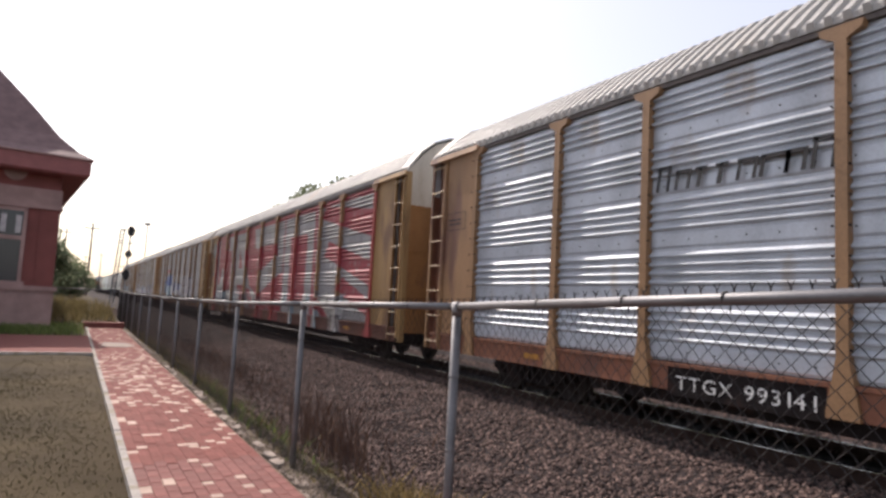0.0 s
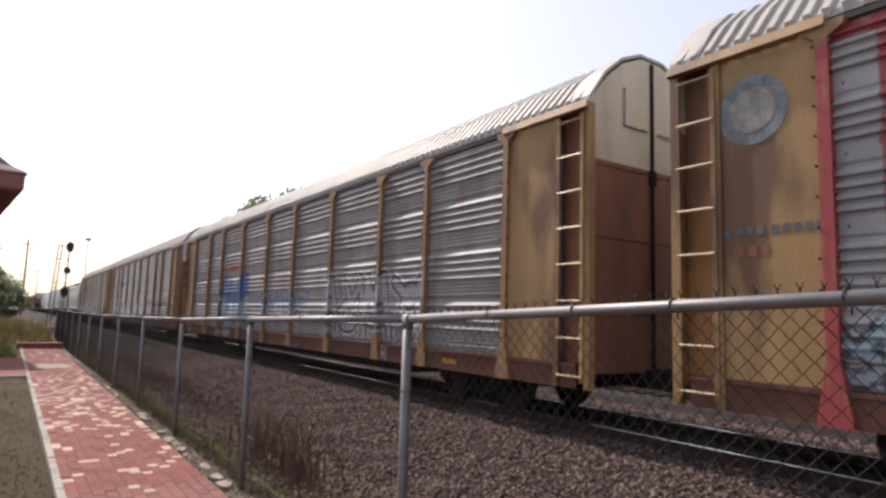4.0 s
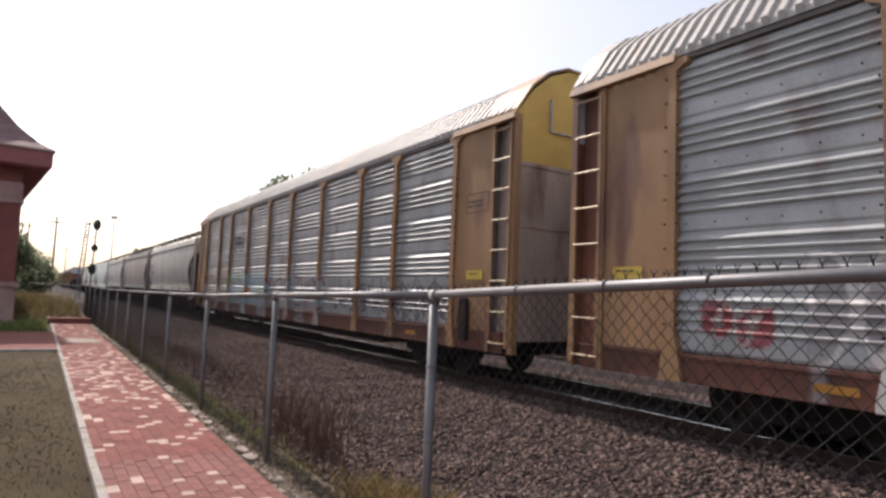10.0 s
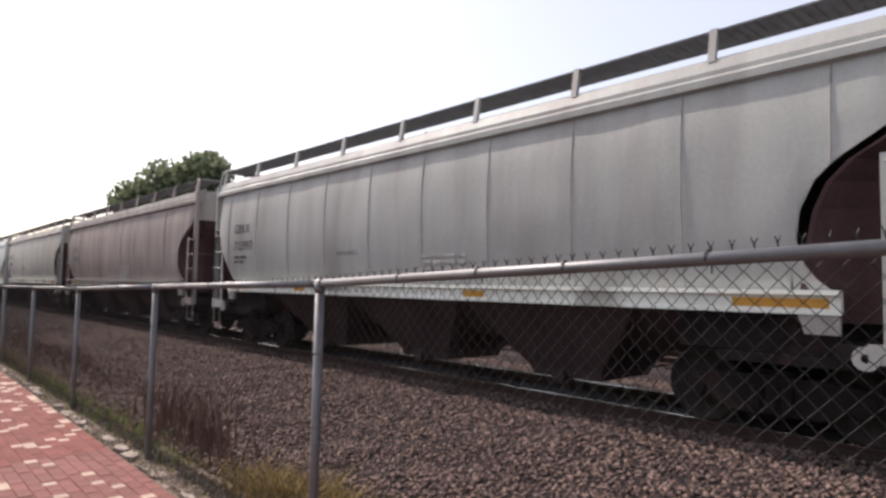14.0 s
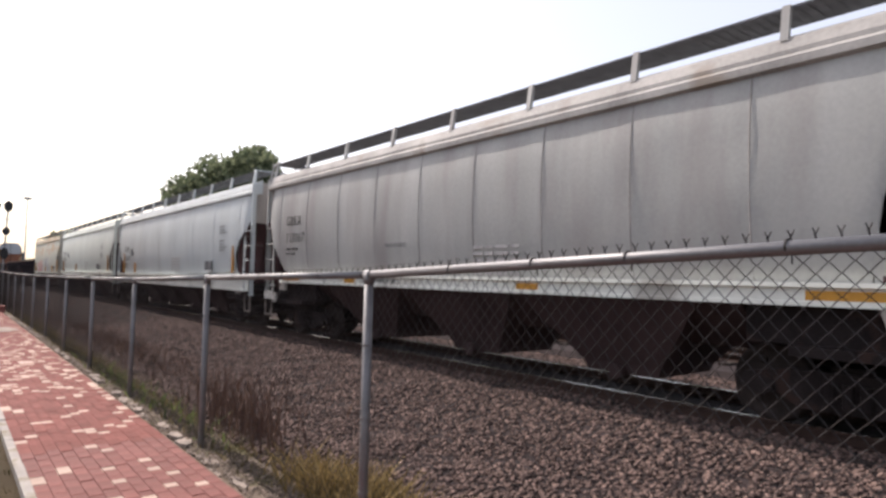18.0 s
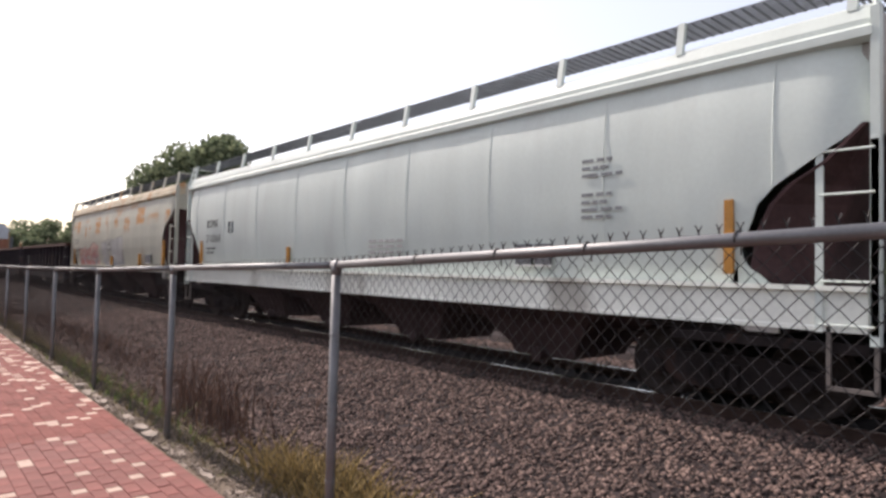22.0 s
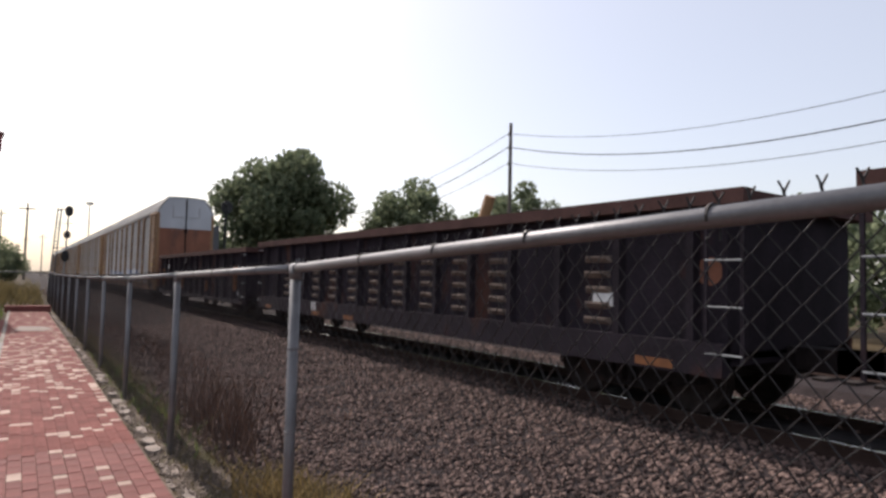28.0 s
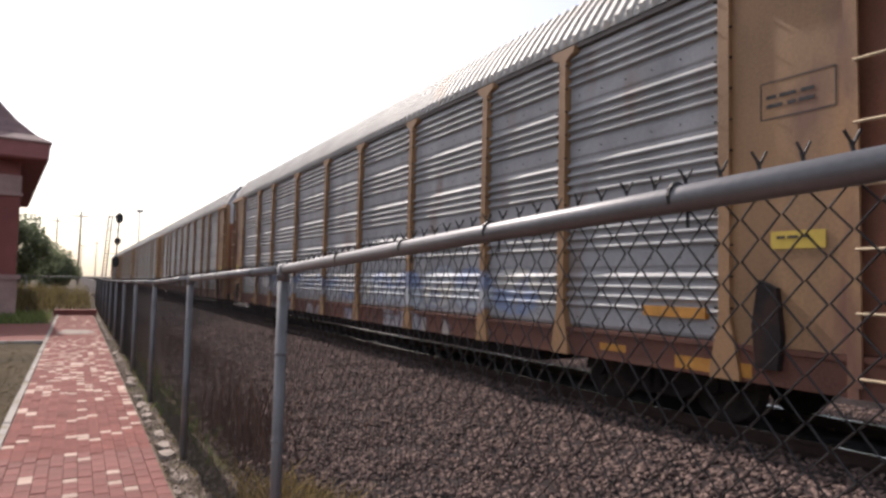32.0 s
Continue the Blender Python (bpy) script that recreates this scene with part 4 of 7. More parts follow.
    # end sections: tan plates, corner posts, doors
    for e, sgn in ((0.0, 1), (L, -1)):
        for sx in (-1, 1):
            bm = bmesh.new()
            a, b = sorted((e + sgn * 0.13, e + sgn * 0.66))
            box(bm, min(sx * (HW - 0.2), sx * (HW - 0.14)), max(sx * (HW - 0.2), sx * (HW - 0.14)), a, b, 0.995, 4.92)
            # browner and darker than the end plate: recess shade is partly in the colour
            part("ladder_recess", bm, low or M_BROWN, car, "dark brown recess behind the ladder")
            bm = bmesh.new()
            a, b = sorted((e + sgn * (0.66 if e == 0 or rear_ladder else 0.12), e + sgn * (PANEL_Y0 - 0.06)))
            box(bm, min(sx * (HW - 0.06), sx * HW), max(sx * (HW - 0.06), sx * HW), a, b, 0.995, 4.92)
            part("end_plate", bm, end, car)
            bm = bmesh.new()
            for d in (0.62,):
                a, b = sorted((e + sgn * d, e + sgn * (d + 0.09)))
                box(bm, min(sx * HW, sx * (HW + 0.035)), max(sx * HW, sx * (HW + 0.035)), a, b, 0.62, 4.9)
            a, b = sorted((e + sgn * 0.0, e + sgn * 0.1))
            box(bm, min(sx * (HW - 0.12), sx * (HW + 0.01)), max(sx * (HW - 0.12), sx * (HW + 0.01)), a, b, 0.62, 4.95)
            part("corner_post", bm, end, car)
        bm = bmesh.new()
        prof = [(-HW + 0.02, 0.85), (HW - 0.02, 0.85), (HW - 0.02, 4.1), (-HW + 0.02, 4.1)]
        a, b = sorted((e + sgn * 0.02, e + sgn * 0.12))
        prism(bm, prof, "y", a, b)
        part("end_door", bm, low or M_BROWN, car, "brown painted end door")
        bm = bmesh.new()
        prof = [(-HW + 0.02, 4.1), (HW - 0.02, 4.1), (HW - 0.02, 5.0)] + [(-x * 0.985, z + rise - 0.03) for x, z in arch[:3]] + [(x * 0.985, z + rise - 0.03) for x, z in reversed(arch[:3])] + [(-HW + 0.02, 5.0)]
        prism(bm, prof, "y", a, b)
        part("end_door_top", bm, door, car, "pale grey top of the end door")
        bm = bmesh.new()
        a, b = sorted((e - sgn * 0.015, e + sgn * 0.06))
        box(bm, -0.03, 0.03, a, b, 0.9, arch[3][1] - 0.1 + rise)
        box(bm, -0.07, 0.07, a - 0.015, b, 3.85, 4.1)
        part("door_seam", bm, M_UNDER, car)
        bm = bmesh.new()
        a, b = sorted((e - sgn * 0.9, e + sgn * 1.0))
        box(bm, -0.18, 0.18, a, b, 0.62, 0.9)
        box(bm, -0.3, 0.3, min(e - sgn * 0.7, e - sgn * 0.45), max(e - sgn * 0.7, e - sgn * 0.45), 0.6, 0.95)
        part("coupler", bm, M_UNDER, car)
    for yy in (0.12, L - 0.62):
        ladder(car, -HW, yy, yy + 0.5, 0.72, 4.8 if yy < 1 or rear_ladder else 2.0, end, step=0.55)
    for ya, yb in ((0.0, 1.95), (L - 1.95, L)):
        bm = bmesh.new()
        prism(bm, [(-HW - 0.10, 4.86), (-HW - 0.02, 4.84), (-HW - 0.02, 4.95), (-HW - 0.07, 4.98)], "y", ya, yb)
        part("eave_plate", bm, end, car)
    for e, sgn in ((0.0, 1), (L, -1)):
        for zz in (4.02, 2.9, 1.75):
            bm = bmesh.new()
            a, b = sorted((e + sgn * 0.004, e + sgn * 0.03))
            box(bm, -HW + 0.04, HW - 0.04, a, b, zz, zz + 0.022)
            part("door_crease", bm, low or M_BROWN, car)
        for x in (-0.7, 0.7):
            bm = bmesh.new()
            a, b = sorted((e - sgn * 0.03, e + sgn * 0.03))
            box(bm, x - 0.012, x + 0.012, a, b, 4.75, 5.35)
            box(bm, min(x, x * 0.2), max(x, x * 0.2), a, b, 4.73, 4.755)
            part("door_bar", bm, M_GREYMARK, car)
        y = e + sgn * 1.42
        bm = bmesh.new()
        prism(bm, [(y - 0.11, 0.78), (y + 0.11, 0.78), (y + 0.15, 1.2), (y + 0.08, 1.5 + 0.15 * sgn), (y - 0.1, 1.42 + 0.15 * sgn), (y - 0.15, 1.1)], "x", -HW - 0.09, -HW - 0.004)
        part("hand_brake", bm, M_UNDER, car, "dark hand brake housing") if brake else bm.free()
        y = e + sgn * 1.15
        if notice:
            bm = bmesh.new()
            box(bm, -HW - 0.012, -HW - 0.004, y - 0.26, y + 0.26, 1.95, 2.12)
            n = part("notice_plate", bm, M_YELLOW, car, "yellow notice plate")
            bars(n, -HW - 0.013, y + 0.2, 2.05, (0.1, 0.12, 0.1), 0.025, M_BLACK)
        if not brake:
            continue
        bars(car, -HW - 0.001, y + 0.3, 3.45, (0.12, 0.2, 0.15), 0.035, M_BLACK, label="small black stencilled data")
        bars(car, -HW - 0.001, y + 0.3, 3.36, (0.2, 0.1, 0.18), 0.035, M_BLACK, label="small black stencilled data")
        bm = bmesh.new()
        for d in (-0.36, 0.36):
            box(bm, -HW - 0.003, -HW + 0.002, y + d - 0.006, y + d + 0.006, 3.25, 3.62)
        for z in (3.25, 3.62):
            box(bm, -HW - 0.003, -HW + 0.002, y - 0.36, y + 0.36, z - 0.006, z + 0.006)
        part("stencil_frame", bm, M_BLACK, car)
    for y in (3.5, L - 3.9):
        bm = bmesh.new()
        box(bm, -HW - 0.006, -HW + 0.01, y - 0.22, y + 0.22, 0.74, 0.83)
        part("reflector", bm, M_AMBER_P, car, "orange reflective strip on the sill")
    for e, sgn in ((0.0, 1), (L, -1)):
        a, b = sorted((e + sgn * 0.005, e + sgn * (0.42 if rear_ladder else 0.95)))
        half = [(-HW - 0.02, 4.96), (-HW - 0.015, 5.05)] + [(x - 0.045, z + rise + 0.045) for x, z in arch[:3]]
        ring = half + [(-x, z) for x, z in reversed(half)]
        bm = bmesh.new()
        inner = [(x * 0.985, z - 0.05) for x, z in ring]
        prism(bm, ring + inner[::-1], "y", a, b)
        part("roof_end_arch", bm, end if not rear_ladder else M_ROOF, car, "plain plate over the end of the roof")
    for y in (3.3, L - 3.3):
        truck_parts(car, y)
    if extra:
        extra(car, L)
    return car, s0


CUT_Y, CUT_Z = (0.0, 0.5, 0.8, 0.98, 1.09, 1.16, 1.20), (3.48, 3.14, 2.95, 2.79, 2.62, 2.42, 2.20)   # edge of the side sheet over the leading slope
QUAD = ((-1, -1), (1, -1), (1, 1), (-1, 1))


def hopper(s0, L, label, material, marks=None, boards=9, paint=None, chord=None, band=None, bowed=False, open_grate=False, sill=(1.08, 1.50), pitch=2.0):
    """Covered hopper car with bulged sides, running boards on the roof and sloped ends."""
    car = thing("covered_hopper_car", label, "railcar", "covered hopper cars of the train")
    band, chord = band or material, chord or material
    e0, e1 = 0.14, L - 0.14
    zb, zt = sill                 # bottom and top of the side sill band
    base = zt - 0.03
    drop = 0.35 if bowed and not paint else 0.0      # how much lower the leading cut starts
    curve = ((base, 1.40), (1.8, 1.465), (2.2, 1.515), (2.6, 1.54), (3.0, 1.545), (3.4, 1.53), (3.7, 1.50), (3.94, 1.46))

    def half(z):
        for (za, xa), (zb, xb) in zip(curve, curve[1:]):
            if z <= zb:
                return xa + (xb - xa) * max(0.0, z - za) / (zb - za)
        return curve[-1][1]

    def low(y):
        d = min(y - e0, e1 - y)
        if y < L / 2:             # leading end: a sloped edge that drops to the sill in a tight bend
            return float(np.interp(d, CUT_Y, CUT_Z)) - drop if d < 1.22 else base
        if bowed:
            return base + 1.62 * max(0.0, 1 - d / 1.16) ** 0.6
        return base + (3.0 - base) * max(0.0, 1 - d / 1.08)

    bar = 0.007 if open_grate else 0.014
    n = 1000 if paint else 110
    m = 120 if paint else 14
    ys = [e0 + (e1 - e0) * i / n for i in range(n + 1)]
    for sx in (-1, 1):
        verts = []
        for y in ys:
            c = low(y)
            for k in range(m + 1):
                z = c + (3.94 - c) * k / m
                d = min(y - e0, e1 - y)
                dent = 0.010 * noise.noise((y * 0.9 + s0, z * 0.8, 2)) + 0.006 * noise.noise((y * 2.3, z * 2 + s0, 5))
                verts.append((sx * (half(z) - 0.10 * max(0, 1 - d / 0.5) ** 2 + dent), y, z))
        w = m + 1
        faces = [(j * w + i, j * w + i + 1, (j + 1) * w + i + 1, (j + 1) * w + i) for j in range(n) for i in range(m)]
        me = raw("side_sheet", verts, faces, paint[0] if paint and sx < 0 else material, True)
        if paint and sx < 0:
            at = me.attributes.new("paint", "FLOAT_COLOR", "POINT")
            at.data.foreach_set("color", np.array([paint[1](v[1], v[2]) for v in verts], np.float32).reshape(-1))
        part("side_sheet", me, None, car)
        bm = bmesh.new()
        edge = [(1.345, 2.22), (1.325, 2.05), (1.27, 1.88), (1.17, 1.74), (1.05, base + 0.03), (1.05, base), (1.40, base), (1.40, 2.22)]
        edge = [(y, base + (z - base) * (2.22 - drop - base) / (2.22 - base)) for y, z in edge]
        loft(bm, [[(sx * (half(z) + o), y, z) for y, z in edge] for o in (-0.02, 0.002)])
        part("end_gusset", bm, material, car)
        # weld seams of the side sheets
        k = int((L - 2) / pitch)
        for i in range(0 if paint else k + 1):
            y = 1.0 + (L - 2) * i / k
            c = low(y) + 0.02
            zs = [c + (3.93 - c) * q / 8 for q in range(9)]
            bm = bmesh.new()
            loft(bm, [[(sx * (half(z) + 0.004), y - 0.010, z) for z in zs], [(sx * (half(z) + 0.012), y, z) for z in zs], [(sx * (half(z) + 0.004), y + 0.010, z) for z in zs]], cap=False, closed=False)
            part("seam", bm, M_SEAM if pitch < 2 else material, car)
        bm = bmesh.new()
        prism(bm, [(sx * 1.43, 3.93), (sx * 1.53, 3.97), (sx * 1.53, 4.06), (sx * 1.47, 4.10), (sx * 1.47, 4.16), (sx * 1.42, 4.30), (sx * 1.2, 4.40), (sx * 1.2, 4.0)], "y", 0.1, L - 0.1)
        part("top_chord", bm, chord, car, "rounded top chord")
        # side sill band with a lip
        bm = bmesh.new()
        prism(bm, [(sx * 1.40, zb), (sx * 1.50, zb), (sx * 1.50, zb + 0.04), (sx * 1.485, zb + 0.055), (sx * 1.485, zt - 0.07), (sx * 1.55, zt - 0.05), (sx * 1.55, zt), (sx * 1.40, zt)], "y", 0.14 if bowed else 0.95, L - (0.14 if bowed is True else 0.95))
        part("side_sill", bm, band, car, "pale side sill band")
        bm = bmesh.new()
        for k in range(12):
            x = sx * (0.76 + 0.052 * k)
            box(bm, x - bar, x + bar, 0.1, L - 0.1, 4.69 - 2 * bar, 4.69)
        for k in range(int(L / 0.12)):
            box(bm, min(sx * 0.75, sx * 1.35), max(sx * 0.75, sx * 1.35), 0.1 + 0.12 * k, 0.115 + 0.12 * k, 4.665, 4.685)
        b = part("running_board", bm, M_GRATE, car, "dark grated roof running board")
        for k in range(boards + 1):
            y = 0.3 + (L - 0.6) * k / boards
            bm = bmesh.new()
            prism(bm, [(sx * 1.38, 4.30), (sx * 1.44, 4.28), (sx * 1.37, 4.70), (sx * 1.31, 4.70)], "y", y - 0.045, y + 0.045)
            part("board_support", bm, material, b)
    bm = bmesh.new()
    prism(bm, [(-1.25, 4.3), (1.25, 4.3), (0.8, 4.42), (0, 4.46), (-0.8, 4.42)], "y", 0.2, L - 0.2)
    part("roof", bm, material, car)
    bm = bmesh.new()
    box(bm, -0.35, 0.35, 0.7, L - 0.7, 4.44, 4.6)
    part("trough_hatch", bm, M_GRATE, car)
    for k, y in enumerate(() if paint or bowed else (1.05, L * 0.36, L * 0.697, L - 2.1)):
        bm = bmesh.new()
        box(bm, -1.493, -1.484, y, y + (0.95 if k in (0, 3) else 0.45), zb + 0.065, zb + 0.165)
        part("reflector", bm, M_AMBER, car, "amber reflective strip")
    # ends: end sheets, sloped sheets, corner posts, hoops, platform
    for e, sgn in ((0.0, 1), (L, -1)):
        def yy(a, b):
            return tuple(sorted((e + sgn * a, e + sgn * b)))
        foot = 3.46 - drop if e == 0 else 3.0
        bm = bmesh.new()
        prism(bm, [(-1.40, foot), (1.40, foot), (1.40, 4.2), (1.33, 4.3), (0.8, 4.4), (-0.8, 4.4), (-1.33, 4.3), (-1.40, 4.2)], "y", *yy(0.16, 0.22))
        part("end_sheet", bm, material if paint else M_ENDGRIME, car, "stained cream end sheet" if paint else "grimy grey end sheet")
        # slope sheet: a curved plate from the foot of the end sheet in under the body
        prof = ((0.17, 3.47), (0.52, 3.12), (0.84, 2.92), (1.03, 2.72), (1.16, 2.45), (1.24, 2.1), (1.30, 1.75), (1.36, 1.3)) if e == 0 else ((0.17, 3.02), (0.45, 2.70), (0.85, 2.2), (1.25, 1.75), (1.5, 1.3))
        bm = bmesh.new()
        rings = []
        for d, z in prof:
            z -= drop if e == 0 and z > 1.4 else 0.0
            h, mid = half(z) - 0.012, (min(d, 0.17 + 0.36 * (3.47 - drop - z), 0.60) if e == 0 else d)
            line = [(-h, d - 0.035), (-1.22, 0.65 * mid + 0.35 * d), (-1.0, mid), (1.0, mid), (1.22, 0.65 * mid + 0.35 * d), (h, d - 0.035)]
            rings.append([(x, e + sgn * q, z) for x, q in line] + [(x, e + sgn * (q + 0.05), z) for x, q in reversed(line)])
        loft(bm, rings)
        part("slope_sheet", bm, M_ENDSLOPE, car, "dirty brown slope sheet", smooth=False)
        bm = bmesh.new()
        for k in range(8):
            box(bm, -0.74, 0.74, *yy(0.06 + 0.06 * k, 0.075 + 0.06 * k), 4.66, 4.69)
        for x in (-0.74, -0.25, 0.25, 0.74):
            box(bm, x - 0.015, x + 0.015, *yy(0.06, 0.5), 4.62, 4.66)
        tagged(part("crossover_board", bm, M_GRATE, car, "dark grated board across the roof end"), kind="stuff")
        bm = bmesh.new()
        tube(bm, (-1.46, e + sgn * 0.09, 2.44), (0.95, e + sgn * 0.09, 2.44), 0.014, n=6)
        part("grab_rail", bm, M_EAVE, car)
        for sx in (-1, 1):
            bm = bmesh.new()
            box(bm, min(sx * 1.40, sx * 1.52), max(sx * 1.40, sx * 1.52), *yy(0.04, 0.12), 0.95, 4.25)
            tube(bm, (sx * 1.46, e + sgn * 0.08, 4.25), (sx * 1.40, e + sgn * 0.14, 4.62), 0.03, n=6)
            tube(bm, (sx * 1.40, e + sgn * 0.14, 4.62), (sx * 1.34, e + sgn * 0.4, 4.72), 0.03, n=6)
            part("corner_post", bm, material, car)
        bm = bmesh.new()
        tube(bm, (-1.42, e + sgn * 0.12, 4.68), (1.42, e + sgn * 0.12, 4.68), 0.025, n=6)
        part("end_rail", bm, material, car)
        bm = bmesh.new()
        full = bowed is True or (bowed and e == 0)
        box(bm, -1.46 if full else -1.5, 1.46 if full else 1.5, *yy(0.05, 1.0), zb + 0.02 if full else 0.95, zb + 0.10 if full else 1.10)
        part("platform", bm, M_UNDER, car, "dark end platform")
        if not full:
            bm = bmesh.new()
            box(bm, -1.53, -1.503, *yy(0.05, 0.72), 0.93, 1.12)
            part("step_plate", bm, material, car)
            bm = bmesh.new()
            for k in range(12):
                a0, a1 = math.tau * k / 12, math.tau * (k + 1) / 12
                ring = [[(x, e + sgn * 0.74 + r * math.cos(a), 0.98 + r * math.sin(a)) for x, r in ((-1.535, 0.045), (-1.535, 0.12), (-1.50, 0.12), (-1.50, 0.045))] for a in (a0, a1)]
                loft(bm, ring, cap=False)
            part("tow_eye", bm, material, car, "pale towing eye below the end step")
        bm = bmesh.new()
        prism(bm, [(e + sgn * 0.96, zb), (e + sgn * 0.96, max(1.0, zb - 0.20)), (e + sgn * 1.28, max(1.0, zb - 0.20)), (e + sgn * 1.34, zb - 0.02), (e + sgn * 1.34, zb)], "x", -1.48, -1.42)
        part("jacking_pad", bm, M_ENDGRIME, car)
        bm = bmesh.new()
        box(bm, -1.42, 1.42, *yy(0.15, 2.2), 0.84, 0.95)
        part("draft_sill", bm, M_UNDER, car)
        bm = bmesh.new()
        box(bm, -1.30, 1.30, *yy(1.05, 2.7), 0.955, zb + 0.06)
        part("body_bolster", bm, M_UNDER, car)
        for x in (-0.62, 0.1):
            bm = bmesh.new()
            box(bm, x - 0.05, x + 0.05, *yy(0.07, 0.155), 1.0, 3.75 if x < 0 else 3.3)
            part("end_brace", bm, M_ENDSLOPE, car)
        bm = bmesh.new()
        box(bm, -0.16, 0.16, *yy(-0.72, 1.0), 0.62, 0.86)
        tube(bm, (-0.1, e - sgn * 0.25, 0.62), (-0.2, e - sgn * 0.6, 0.3), 0.03, n=6)
        part("coupler", bm, M_UNDER, car)
        bm = bmesh.new()
        box(bm, -1.5, -1.44, *yy(0.05, 0.5), 0.48, 0.52)
        for d in (0.07, 0.48):
            box(bm, -1.5, -1.46, *yy(d - 0.02, d + 0.02), 0.5, zb + 0.05 if full else 0.95)
        part("step", bm, M_EAVE, car)
    for y in (0.08, L - 0.56):
        ladder(car, -1.47, y, y + 0.48, 1.05, 2.95, material, step=0.42, rungs=material)
    bm = bmesh.new()
    box(bm, -0.52, 0.52, 2.75, L - 2.75, 0.78, zb + 0.12)
    part("centre_sill", bm, M_UNDER, car)
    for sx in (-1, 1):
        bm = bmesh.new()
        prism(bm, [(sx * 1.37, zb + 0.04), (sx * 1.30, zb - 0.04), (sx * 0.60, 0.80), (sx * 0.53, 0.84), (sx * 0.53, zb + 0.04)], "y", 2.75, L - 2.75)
        part("side_slope_sheet", bm, M_SLOPE, car, "dark sloped sheet below the side sill")
    # outlet bays under the body
    bays = 4 if L > 17 else 3
    for k in range(bays):
        y = 3.2 + (L - 6.4) * (k + 0.5) / bays
        w = (L - 6.4) / bays * 0.49
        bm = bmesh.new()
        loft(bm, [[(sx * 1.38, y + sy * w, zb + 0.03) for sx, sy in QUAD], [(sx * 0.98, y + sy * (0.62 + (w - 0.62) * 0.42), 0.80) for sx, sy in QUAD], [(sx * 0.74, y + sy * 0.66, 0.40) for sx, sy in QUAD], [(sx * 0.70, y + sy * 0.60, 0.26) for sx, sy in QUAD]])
        h = part("outlet_hopper", bm, M_SLOPE, car, "dark outlet hopper")
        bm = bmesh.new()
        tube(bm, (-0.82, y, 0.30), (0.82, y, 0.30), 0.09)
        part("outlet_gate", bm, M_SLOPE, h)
        # cap is pale itself; shade under the car is put into its colour
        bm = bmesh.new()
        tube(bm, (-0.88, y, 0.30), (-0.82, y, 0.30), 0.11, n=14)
        part("outlet_cap", bm, M_SLOPE, h, "dark round outlet cap")
    for y in (1.75, L - 1.75):
        truck_parts(car, y)
    if marks:
        marks(car, L)
    return car, s0


